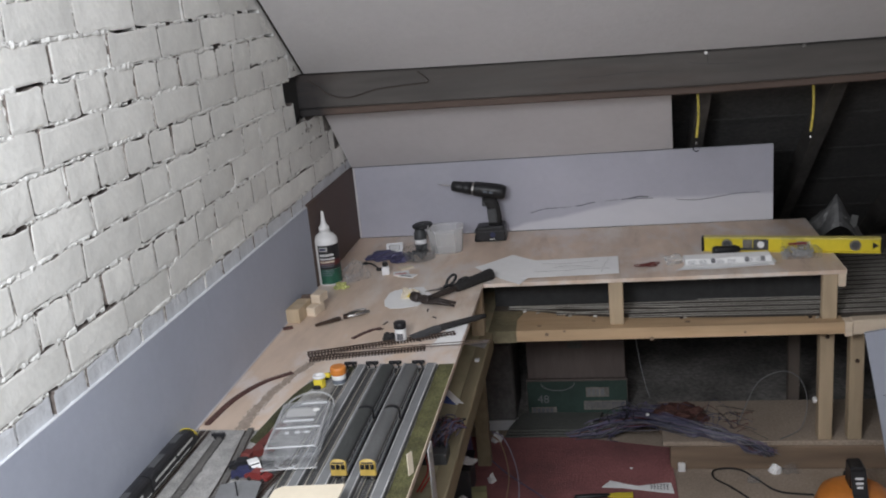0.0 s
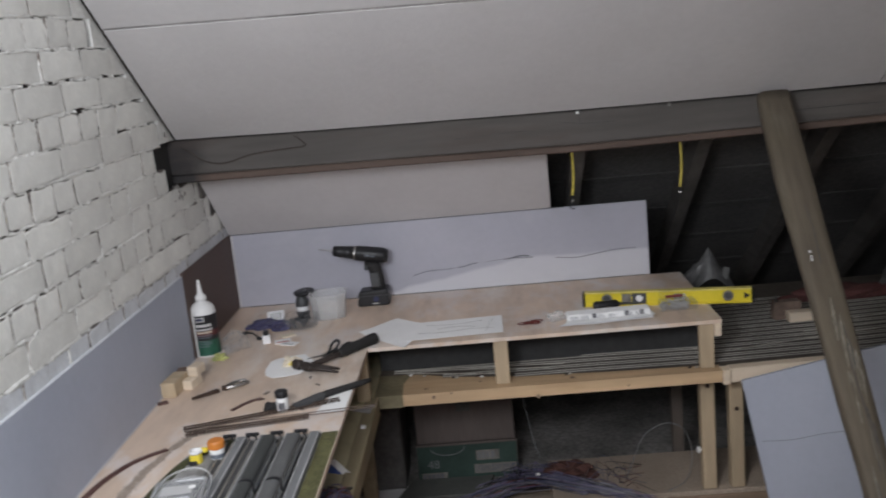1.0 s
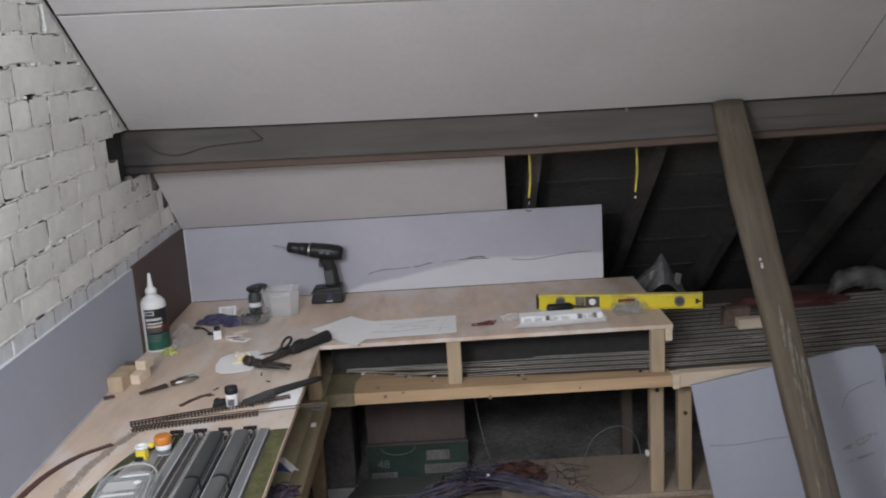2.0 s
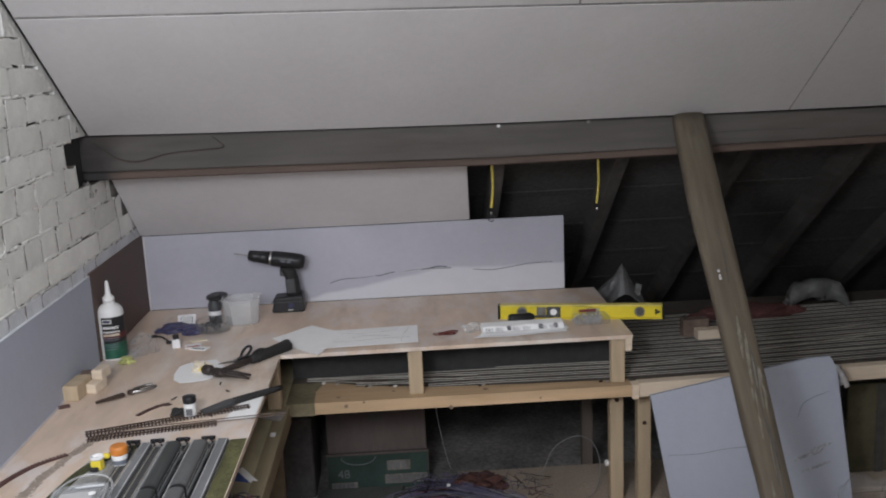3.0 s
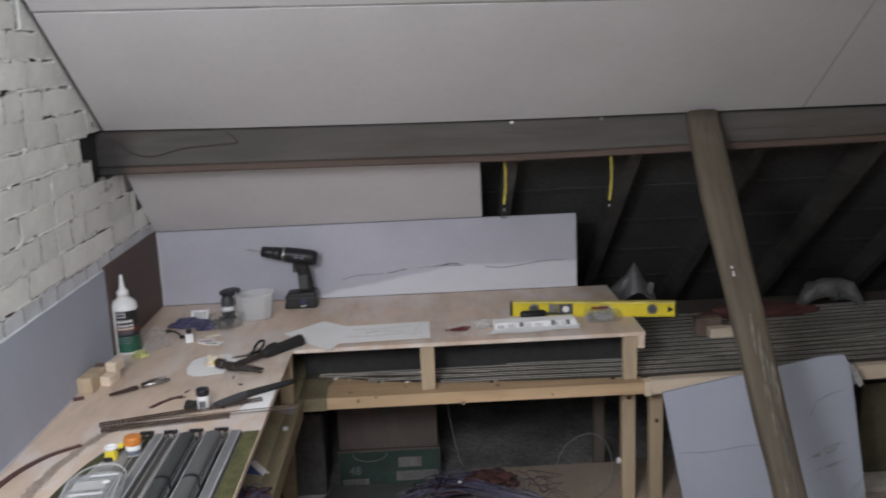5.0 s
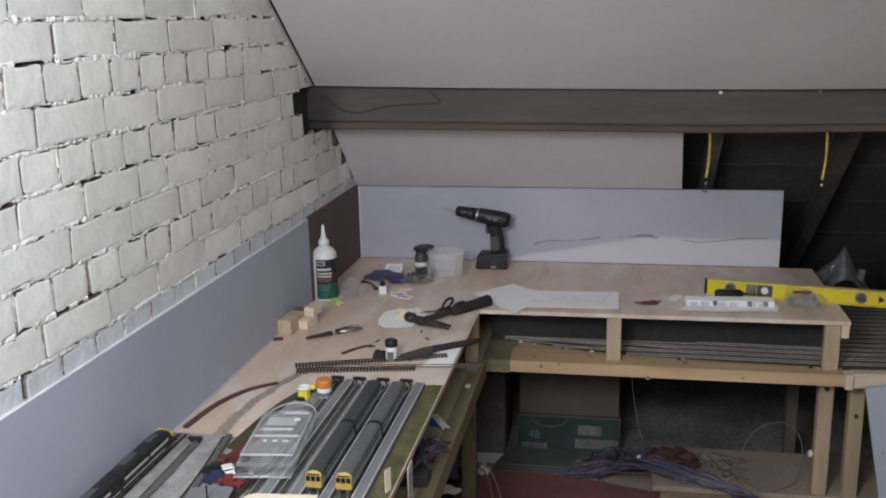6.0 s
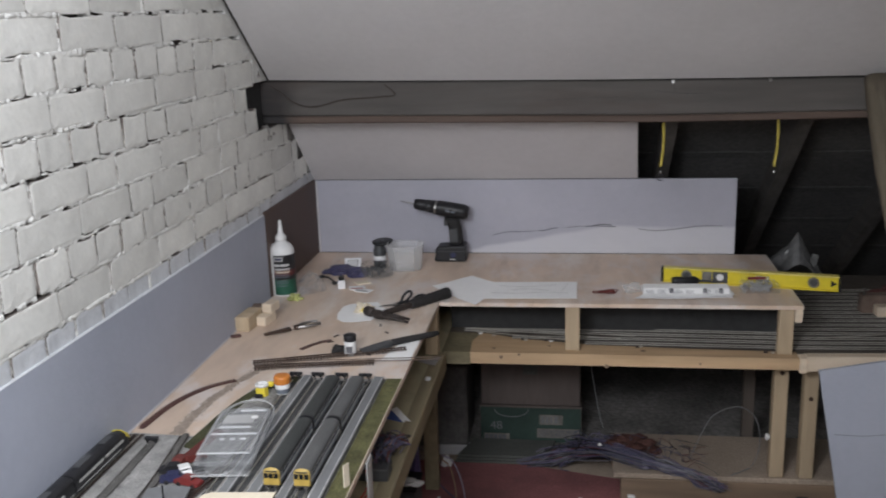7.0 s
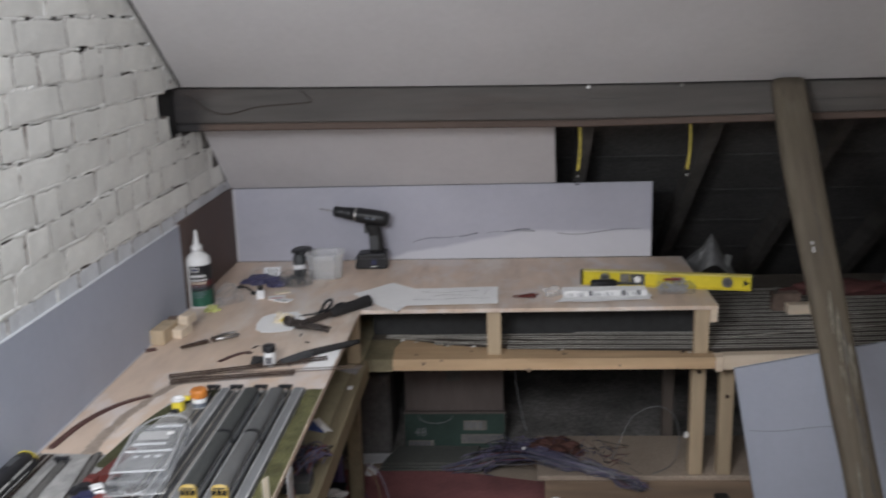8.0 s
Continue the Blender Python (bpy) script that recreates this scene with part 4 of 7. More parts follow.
express_car("black model power car with a yellow nose beside the wall", pose(0.033, 1.803, TRACK_TOP), 0.225, True)
express_car("black model coach with pale window bands behind the power car", pose(0.033, 1.574, TRACK_TOP), 0.24, False)
express_car("black model coach with pale window bands behind the power car", pose(0.033, 1.330, TRACK_TOP), 0.24, False)

# ---------------------------------------------------------------- loose things on the scenic base
# clear clamshell box
cb = thing("clear_box", "empty clear plastic clamshell box lying on the tracks", "plastic box", pose(0.279, 1.800, DECK + 0.017, 0, 0, 7))
# The lid's grey gleam is put in as a slight cloud of colour.
GLEAM_CLEAR = clear_plastic("clear plastic clouded for gleam", (0.62, 0.63, 0.64), 0.10, 0.022)
# Whitened plastic: its pale colour stands in for glints on the box.
GLINT_PLASTIC = clear_plastic("whitish plastic for painted glints", (0.90, 0.91, 0.92), 0.10, 0.34)


def tray_shell(w, y0, y1, z0, z1, r, t=0.0011):
    """A thin open tray with rounded corners and sloping sides."""
    def outline(k, inset):
        pts = []
        for cx, cy, a0 in ((w, y1, 0), (-w, y1, 90), (-w, y0, 180), (w, y0, 270)):
            for i in range(5):
                a = radians(a0 + 90 * i / 4)
                pts.append((cx - math.copysign(r, cx) + (r - inset) * math.cos(a), cy - (r if cy > 0 else -r) + (r - inset) * math.sin(a)))
        return [(x * k, y * k) for x, y in pts]
    return loft([[(x, y, z) for x, y in outline(k, i)] for k, i, z in ((0.93, 0, z0), (0.985, 0, z1 - 0.002), (1.05, 0, z1 - 0.0015), (1.05, 0, z1), (0.975, t, z1), (0.92, t, z0 + t))], True, True)


part("tray", tray_shell(0.056, -0.118, 0.116, 0.0, 0.020, 0.012), CLEAR, cb, smooth=False)
part("lid", merge(bmesh.new(), tray_shell(0.055, -0.116, 0.114, 0.0, 0.016, 0.012), pose(0, 0, 0.0365, 180, 0, 0)), GLEAM_CLEAR, cb, "clear lid faintly clouded for its gleam")
# Pale ridges and short bars laid where highlights would fall on the lid.
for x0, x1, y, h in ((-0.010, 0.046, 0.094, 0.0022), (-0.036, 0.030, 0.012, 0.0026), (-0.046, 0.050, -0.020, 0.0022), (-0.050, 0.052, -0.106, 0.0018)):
    part("glint_ridge", rod((x0, y, 0.0366), (x1, y, 0.0366), [(0, 0.0006), (0.04, h), (0.96, h), (1, 0.0006)], 10), GLINT_PLASTIC, cb, "whitish ridge standing in for a glint", smooth=True)
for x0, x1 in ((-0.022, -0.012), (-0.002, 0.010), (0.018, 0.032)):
    part("glint_stud", rod((x0, -0.044, 0.0366), (x1, -0.044, 0.0366), [(0, 0.0005), (0.2, 0.0026), (0.8, 0.0026), (1, 0.0005)], 10), GLINT_PLASTIC, cb, smooth=True)
for x in (-0.051, 0.051):
    part("side_rib", rod((x, -0.108, 0.034), (x, 0.104, 0.034), [(0, 0.0006), (0.03, 0.0022), (0.97, 0.0022), (1, 0.0006)], 8), FROST, cb, smooth=True)
part("recess", box((-0.034, 0.030, 0.0368), (0.030, 0.070, 0.0374), 0.0003), FROST, cb, "raised clouded panel")
part("rounded_end", slab([(0.052 * math.cos(a), 0.110 + 0.078 * math.sin(a)) for a in [math.pi * i / 14 for i in range(15)]], 0.004, 0.0056), CLEAR, cb)
for rr, k, zz in ((0.055, 1.5, 0.020), (0.045, 1.4, 0.006)):
    part("arched_rim", tube([(rr * math.cos(a), 0.108 + rr * k * math.sin(a), zz) for a in [math.pi * i / 18 for i in range(19)]], 0.0022, 6), FROST, cb, smooth=True)
part("hinge_lip", box((-0.056, -0.142, 0.006), (0.056, -0.120, 0.0076), 0.0005), CLEAR, cb)
part("hinge_bead", rod((-0.056, -0.1415, 0.0072), (0.056, -0.1415, 0.0072), [(0, 0.0018), (1, 0.0018)], 8), FROST, cb)
for pts in ([(-0.03, -0.122), (-0.018, -0.136), (0.012, -0.140), (0.006, -0.126)], [(0.018, -0.121), (0.010, -0.134), (-0.002, -0.139)]):
    part("crease", tube(curve([(x, y, 0.0082) for x, y in pts], 6), 0.0009, 5), GLINT_PLASTIC, cb)
part("round_sticker", merge(bmesh.new(), lathe([(0.0075, 0), (0.0075, 0.0006)], 16), pose(0.028, 0.058, 0.0376)), WHITE, cb)

# yellow glue bottle top and the orange capped pot
yc = thing("yellow_glue_pot", "squat yellow glue dispenser with a wide white ring top", "glue", pose(0.236, 2.092, DECK + 0.004))
part("body", loft([[(x * k, y * k, z) for x, y in ((-0.012, -0.011), (0.010, -0.013), (0.014, 0.0), (0.010, 0.012), (-0.011, 0.010))] for k, z in ((0.92, 0), (1.0, 0.003), (1.0, 0.020), (0.85, 0.024))]), LEMON, yc)
part("ring", lathe([(0.0155, 0.0242), (0.0162, 0.027), (0.0155, 0.0305), (0.0112, 0.0305), (0.0105, 0.026)], 20), WHITE, yc, "wide white ring", smooth=True)
part("arm", box((0.010, 0.002, 0.020), (0.026, 0.012, 0.032), 0.003), LEMON, yc)
part("foot", box((-0.014, -0.020, 0), (0.006, -0.0135, 0.010), 0.002), BLACK, yc, "black foot")
op = thing("orange_capped_pot", "small white paint pot with a wide orange screw cap", "paint pot", pose(0.280, 2.108, DECK + 0.004))
part("pot", lathe([(0.0145, 0), (0.0158, 0.002), (0.018, 0.022), (0.017, 0.0255)], 24), WHITE, op, smooth=True)
part("label_band", lathe([(0.0163, 0.004), (0.0176, 0.015)], 24, False), COACH, op)
part("cap", lathe([(0.0180, 0.026), (0.0195, 0.028), (0.0195, 0.041), (0.0175, 0.045), (0.010, 0.046)], 24), ORANGE, op, "orange ribbed cap")


DULL_RED = material("dull red enamel", (0.19, 0.032, 0.03), 0.4, amount=0.1, bump=0.02)


def toy_car(label, at, paint, top):
    c = thing("model_car", label, "model car", at, "model cars")
    side = [(-0.027, 0.004), (-0.027, 0.011), (-0.017, 0.0125), (-0.011, 0.019), (0.008, 0.019), (0.015, 0.0125), (0.027, 0.010), (0.027, 0.004)]
    bm = loft([[(x, y, z) for x, z in side] for y in (-0.0105, -0.0085, 0.0085, 0.0105)])
    part("body", bm, paint, c)
    part("cabin", box((-0.0115, -0.0098, 0.0135), (0.009, 0.0098, 0.0182), 0.001), top, c)
    part("windscreen", box((0.0105, -0.0085, 0.0135), (0.0125, 0.0085, 0.0172)), GLAZE, c)
    for x in (-0.016, 0.016):
        for y in (-0.0098, 0.0098):
            part("wheel", merge(bmesh.new(), lathe([(0.0045, -0.0016), (0.0045, 0.0016)], 10), pose(x, y, 0.0046, 90, 0, 0)), RUBBER, c)
    return c


toy_car("dark red model car among a heap of model cars", pose(0.204, 1.752, DECK + 0.0042, 0, 0, 40), MAROON, MAROON)
toy_car("dark red model car on its side in the heap", pose(0.186, 1.736, DECK + 0.0042, 0, 0, 75), MAROON, BLACK)
toy_car("white model police car with dark windows", pose(0.210, 1.696, DECK + 0.0042, 0, 0, -55), WHITE, GLAZE)
toy_car("black model car beside the white one", pose(0.184, 1.702, DECK + 0.0042, 0, 0, 10), BLACK, GLAZE)
toy_car("black model car by the clear box", pose(0.241, 1.692, DECK + 0.0042, 0, 0, -60), DARK_GREY, GLAZE)
toy_car("red model car with a pale blue roof", pose(0.234, 1.656, DECK + 0.0042, 0, 0, -15), DULL_RED, COACH_STRIPE)
toy_car("dark blue model car with pale nose", pose(0.201, 1.668, DECK + 0.0042, 0, 0, 20), NAVY, COACH_STRIPE)

hut = thing("model_hut", "small model hut with a grey sloping roof", "model building", pose(0.225, 1.560, DECK + 0.004, 0, 0, 8))
part("walls", box((-0.034, -0.04, 0), (0.034, 0.04, 0.018), 0.001), PLATFORM, hut)
part("roof", loft([[(-0.04, y, 0.0185), (0.04, y, 0.0185), (0.04, y, 0.021), (0, y, 0.027), (-0.04, y, 0.021)] for y in (-0.045, 0.045)]), PLATFORM, hut, "grey card roof")
part("chimney_pipe", merge(bmesh.new(), lathe([(0.0016, 0), (0.0016, 0.03)], 8), pose(0.006, -0.01, 0.025)), BLACK, hut)
solo("cream_card", sheet([(0.318, 1.40), (0.446, 1.40), (0.446, 1.545), (0.330, 1.535), (0.318, 1.523)], DECK + 0.056, 0.003), CREAM, "cream card sheet laid across the platforms and trains", "card")
for x in (0.335, 0.43):
    solo("card_block", box((x, 1.45, DECK + 0.0172), (x + 0.01, 1.47, DECK + 0.0558)), CREAM, "cream block propping the card sheet", "block")

# ---------------------------------------------------------------- tools and clutter on the worktop

def arc_band(z0, z1, a0, a1, r=0.0378, n=10):
    return loft([[(r * math.cos(a0 + (a1 - a0) * i / n), r * math.sin(a0 + (a1 - a0) * i / n), z) for i in range(n + 1)] for z in (z0, z1)], False, False)


# wood glue bottle
gb = thing("glue_bottle", "large white wood glue bottle with a black and green label", "glue bottle", pose(0.0345, 2.918, DECK) @ Matrix.Scale(1.06, 4))
part("body", lathe([(0.034, 0), (0.037, 0.004), (0.037, 0.132), (0.0362, 0.140), (0.033, 0.148), (0.026, 0.156), (0.017, 0.162), (0.0145, 0.166)], 28), WHITE, gb, smooth=True)
part("nozzle", lathe([(0.0165, 0.1665), (0.0165, 0.180), (0.0115, 0.184), (0.008, 0.190), (0.0062, 0.206), (0.0045, 0.224), (0.003, 0.228)], 18), WHITE, gb, "white screw nozzle", smooth=True)
LABEL_RED = material("dark red label print", (0.10, 0.022, 0.022), 0.4, amount=0.08, bump=0)
DEEP_GREEN = material("deep green label film", (0.022, 0.095, 0.06), 0.4, amount=0.08, patch=30, patch_amount=0.2, bump=0)
part("label_base", arc_band(0.006, 0.052, -2.05, 0.75, 0.0374, 18), DEEP_GREEN, gb, "green lower label", smooth=True)
part("label_top", arc_band(0.0522, 0.128, -2.05, 0.75, 0.0374, 18), BLACK, gb, "black upper label", smooth=True)
part("logo_plate", arc_band(0.110, 0.123, -1.95, -1.25), COACH_STRIPE, gb, "pale oval maker's plate")
part("logo_inset", arc_band(0.113, 0.120, -1.88, -1.35, 0.0381), NAVY, gb)
# rows of small print, each a line of short strokes
rnd = random.Random(17)
for z, h, a0, a1, mt in ((0.094, 0.0075, -1.95, -0.75, WHITE), (0.083, 0.005, -1.95, -0.70, WHITE), (0.0735, 0.006, -1.95, -0.72, CREAM), (0.066, 0.0035, -1.95, -0.8, COACH),
                         (0.060, 0.003, -1.95, -0.8, COACH), (0.046, 0.003, -1.9, -0.85, COACH), (0.040, 0.003, -1.9, -0.85, COACH), (0.033, 0.003, -1.9, -1.0, COACH)):
    row = bmesh.new()
    a = a0
    while a < a1:
        step = rnd.uniform(0.05, 0.11) * (1.6 if h > 0.005 else 1.0)
        merge(row, arc_band(z, z + h, a, min(a + step * 0.72, a1), 0.0379, 3))
        a += step
    part("print_line", row, mt, gb, smooth=True)
part("warning_band", arc_band(0.0645, 0.0815, -2.05, 0.3, 0.0377), LABEL_RED, gb, "dark red band")

# offcuts of wood against the wall
oc = thing("wood_offcut", "pale softwood block offcut against the painted board", "wood block", pose(0.029, 2.592, DECK, 0, 0, -4), "wood offcuts")
part("block", box((-0.021, -0.05, 0), (0.021, 0.05, 0.043), 0.0025), PINE_UP, oc)
oc = thing("wood_offcut", "dark stained wood offcut behind the pale block", "wood block", pose(0.036, 2.672, DECK, 0, 0, 8), "wood offcuts")
part("block", box((-0.022, -0.018, 0), (0.020, 0.018, 0.040), 0.002), DUSTY_BLOCK, oc)
oc = thing("wood_offcut", "stepped pale softwood offcut beside the larger block", "wood block", pose(0.070, 2.640, DECK, 0, 0, -12), "wood offcuts")
part("block", box((-0.017, -0.045, 0), (0.017, 0.018, 0.027), 0.002), PALE, oc)
part("step", box((-0.016, -0.005, 0.0272), (0.016, 0.045, 0.054), 0.002), PALE, oc)
solo("dark_chip", box((-0.014, -0.008, 0), (0.014, 0.008, 0.006), 0.001), BROWN_TRACK, "small dark plastic offcut at the wall", "offcut", at=pose(0.022, 2.50, DECK, 0, 0, 25))

# cordless drill standing on its battery
dr = thing("cordless_drill", "black cordless drill standing upright on its battery", "drill", pose(0.521, 3.357, DECK, 0, 0, 0))
bm = box((-0.060, -0.036, 0), (0.055, 0.036, 0.058), 0.009, seg=3)
for v in bm.verts:
    if v.co.z > 0.035:
        v.co.x = v.co.x * 0.9 + 0.003
        v.co.z += 0.06 * v.co.x
part("battery", bm, BLACK, dr)
part("logo_patch", merge(bmesh.new(), lathe([(0.010, 0), (0.010, 0.0008)], 12), pose(0.008, -0.0361, 0.026, 90, 0, 0)), NAVY, dr)
rings = []
for k in range(7):
    u = k / 6
    cx, z, w = 0.016 + 0.014 * u - 0.03 * u * u, 0.0545 + 0.100 * u, 0.0215 + 0.006 * abs(u - 0.45)
    rings.append([(cx + w * math.cos(a) * 1.05, w * 0.8 * math.sin(a), z) for a in [2 * math.pi * i / 14 for i in range(14)]])
part("handle", loft(rings), RUBBER, dr, smooth=True)
part("grip_panel", merge(bmesh.new(), box((-0.014, -0.0195, 0.066), (0.018, -0.0165, 0.118), 0.003), pose(0.012, 0, 0, 0, -3, 0)), DARK_GREY, dr, "grey rubber grip panel")
part("battery_seam", box((-0.0580, -0.0365, 0.0375), (0.0530, 0.0365, 0.0395)), DARK_GREY, dr)
part("battery_print", box((-0.004, -0.0366, 0.008), (0.016, -0.0361, 0.012)), COACH_STRIPE, dr)
part("body_print", merge(bmesh.new(), box((-0.004, -0.0287, -0.004), (0.030, -0.0265, 0.002)), pose(-0.012, 0, 0.184, 0, 10, 0)), COACH, dr)
part("trigger", box((-0.026, -0.008, 0.125), (-0.012, 0.008, 0.150), 0.003), DARK_GREY, dr)
prof = [(0.012, -0.122), (0.0185, -0.118), (0.0205, -0.086), (0.0185, -0.083), (0.0215, -0.078), (0.0235, -0.0465), (0.0255, -0.0395), (0.0265, -0.034), (0.028, 0.03), (0.027, 0.06), (0.021, 0.074)]
bdy = pose(0.0, 0, 0.182, 0, 90, 0) @ pose(0, 0, 0)
tilt = pose(-0.012, 0, 0.002, 0, 0, 0) @ pose(0, 0, 0.18) @ pose(0, 0, 0, 0, 10, 0) @ pose(0, 0, -0.18)
part("motor_body", merge(bmesh.new(), lathe(prof[6:], 20), tilt @ bdy), BLACK, dr, smooth=True)
part("chuck", merge(bmesh.new(), lathe(prof[:6], 20), tilt @ bdy), BLACK, dr, "ribbed black chuck", smooth=True)
part("chuck_ring", merge(bmesh.new(), lathe([(0.0225, -0.0465), (0.0248, -0.0462), (0.0248, -0.0402), (0.0225, -0.0398)], 20), tilt @ bdy), STEEL, dr)
part("drill_bit", merge(bmesh.new(), lathe([(0.0008, -0.172), (0.0022, -0.165), (0.0022, -0.118)], 8), tilt @ bdy), STEEL, dr, "thin steel bit")
for dx in (-0.02, 0.01, 0.035):
    part("vent_slot", merge(bmesh.new(), box((dx, -0.029, -0.004), (dx + 0.006, -0.0255, 0.008)), tilt @ pose(0, 0, 0.182)), RUBBER, dr)

# frosted tub
tb = thing("frosted_tub", "empty frosted plastic tub with cut corners", "tub", pose(0.374, 3.238, DECK, 0, 0, 5))
o1 = [(-0.036, -0.055), (0.036, -0.055), (0.062, -0.030), (0.062, 0.030), (0.036, 0.055), (-0.036, 0.055), (-0.062, 0.030), (-0.062, -0.030)]
o0 = [(x * 0.86, y * 0.86) for x, y in o1]
part("wall", loft([[(x, y, 0) for x, y in o0], [(x, y, 0.083) for x, y in o1], [(x * 0.965, y * 0.965, 0.083) for x, y in o1], [(x * 0.96, y * 0.96, 0.003) for x, y in o0]]), FROST, tb)
part("rim", loft([[(x * k, y * k, z) for x, y in o1] for k, z in ((1.0, 0.0832), (1.05, 0.0835), (1.05, 0.087), (0.97, 0.087))], True, False), FROST, tb)

# round dish with dark oddments, and its lid behind
dd = thing("plastic_dish", "round clear dish full of dark oddments", "dish", pose(0.293, 3.140, DECK) @ Matrix.Scale(1.2, 4))
part("dish", lathe([(0.034, 0), (0.045, 0.004), (0.048, 0.034), (0.0465, 0.034), (0.043, 0.006)], 24), CLEAR, dd, smooth=True)
bm = bmesh.new()
for i in range(26):
    a, r = random.uniform(0, 6.28), random.uniform(0, 0.032)
    merge(bm, box((-0.009, -0.004, -0.003), (0.009, 0.004, 0.003), 0.001), pose(r * math.cos(a), r * math.sin(a), 0.011 + 0.024 * random.random(), random.uniform(0, 180), random.uniform(0, 90), random.uniform(0, 180)))
part("oddments", bm, DARK_GREY, dd)
bl = thing("black_lidded_jar", "small dark jar with a wide black lid laid on it", "jar", pose(0.272, 3.285, DECK))
part("jar", lathe([(0.020, 0), (0.022, 0.003), (0.022, 0.056), (0.017, 0.065), (0.017, 0.077)], 20), DARK_GREY, bl, smooth=True)
part("band", lathe([(0.0223, 0.018), (0.0223, 0.034)], 20, False), NEWS, bl)
part("lid", merge(bmesh.new(), lathe([(0.033, 0), (0.037, 0.002), (0.037, 0.007), (0.034, 0.009), (0.012, 0.0095)], 28), pose(0.012, 0, 0.0785, 5, -3, 0)), BLACK, bl, "flat black lid", smooth=True)
part("lid_boss", merge(bmesh.new(), lathe([(0.012, 0), (0.011, 0.004)], 16), pose(0.012, 0, 0.088, 5, -3, 0)), DARK_GREY, bl)

solo("blue_packet", crumple((0.058, 0.034, 0.015), 0.6, 4.2), LILAC, "crumpled dark blue plastic packet", "packet", at=pose(0.165, 3.165, DECK, 0, 0, 5))
solo("blue_packet", crumple((0.030, 0.024, 0.014), 0.5, 7.7), LILAC, "small dark blue bag beside the packet", "packet", at=pose(0.228, 3.125, DECK, 0, 0, 40))
cp = thing("card_packet", "white card backed packet leaning on the clutter", "packet", pose(0.188, 3.215, DECK + 0.001, 34, 0, 8))
part("card", box((-0.030, 0, -0.0008), (0.030, 0.052, 0.0008), 0.0004), NEWS, cp)
part("blister", box((-0.02, 0.008, 0.001), (0.02, 0.04, 0.008), 0.003), FROST, cp)
gv = thing("glass_vial", "little square bottle with a black screw cap", "bottle", pose(0.206, 2.985, DECK, 0, 0, 12))
part("bottle", box((-0.0125, -0.0125, 0), (0.0125, 0.0125, 0.028), 0.003, seg=2), NEWS, gv)
part("cap", lathe([(0.0095, 0.0282), (0.0095, 0.040), (0.0085, 0.0415)], 16), BLACK, gv, "black ribbed cap")
for i, (x, y, a, w, h) in enumerate(((0.258, 2.985, 14, 0.026, 0.02), (0.285, 2.955, -20, 0.028, 0.018), (0.262, 3.045, 30, 0.024, 0.017))):
    wc = thing("small_card", "small white card packet lying flat", "card", pose(x, y, DECK + 0.0005, 0, 0, a), "small cards")
    part("card", box((-w, -h, 0), (w, h, 0.0025), 0.0006), PAPER if i < 2 else CREAM, wc)
    part("printed_strip", box((-w * 0.8, -h * 0.7, 0.0026), (w * 0.7, -h * 0.3, 0.003)), (RED, INK, CREAM)[i], wc)
bm = tube(curve([(0.11, 3.10, DECK + 0.006), (0.135, 3.085, DECK + 0.007), (0.16, 3.05, DECK + 0.006), (0.172, 3.03, DECK + 0.006)], 6), 0.003)
sp = thing("small_spanner", "thin black double ended spanner", "spanner")
part("shaft", bm, RUBBER, sp)
for p in ((0.108, 3.102), (0.174, 3.026)):
    part("jaw", merge(bmesh.new(), box((-0.010, -0.008, 0), (0.010, 0.008, 0.008), 0.003), pose(p[0], p[1], DECK + 0.001, 0, 0, 30)), RUBBER, sp)
solo("yellow_wrapper", crumple((0.017, 0.016, 0.012), 0.9, 2.1), material("yellow green film", (0.44, 0.46, 0.18), 0.35, amount=0.1, patch=30, patch_amount=0.3), "crumpled yellow green wrapper", "wrapper", at=pose(0.088, 2.852, DECK, 0, 0, 20))
solo("clear_wrapper", crumple((0.036, 0.034, 0.034), 0.8, 5.1), CLEAR_FILM, "crumpled clear film beside the glue bottle", "wrapper", at=pose(0.112, 2.955, DECK, 0, 0, -30))

# white paper disc with a yellow clip
solo("white_backing_paper", sheet([(0.262, 2.775), (0.276, 2.80), (0.305, 2.82), (0.36, 2.825), (0.40, 2.75), (0.375, 2.655), (0.33, 2.632), (0.295, 2.634), (0.272, 2.660), (0.260, 2.71)], DECK + 0.001, 0.0012, 0.004, 3), PAPER, "torn rounded sheet of white backing paper", "paper")
solo("cream_tissue", crumple((0.024, 0.020, 0.016), 0.8, 9.4, 3), CREAM, "crumpled cream paper on the white sheet", "paper scrap", at=pose(0.335, 2.735, DECK + 0.005, 0, 0, 15))
yp = thing("yellow_plastic_clip", "small pile of yellow plastic clips on the paper", "clip", pose(0.352, 2.722, DECK + 0.005))
for i in range(6):
    part("clip", merge(bmesh.new(), box((-0.012, -0.004, 0), (0.012, 0.004, 0.006), 0.0015), pose(random.uniform(-0.014, 0.014), random.uniform(-0.016, 0.016), 0.005 * (i % 3), 0, random.uniform(-20, 20), random.uniform(0, 180))), LEMON if i % 3 else CREAM, yp)

# claw hammer
HAMMER = material("blackened hammer steel", (0.05, 0.04, 0.036), 0.5, 0.3, amount=0.2, patch=20, patch_amount=0.3, bump=0.1)
hm = thing("claw_hammer", "claw hammer with a black rubber handle", "hammer")
a, b = Vector((0.398, 2.680, DECK + 0.014)), Vector((0.570, 2.896, DECK + 0.017))
d = (b - a).normalized()


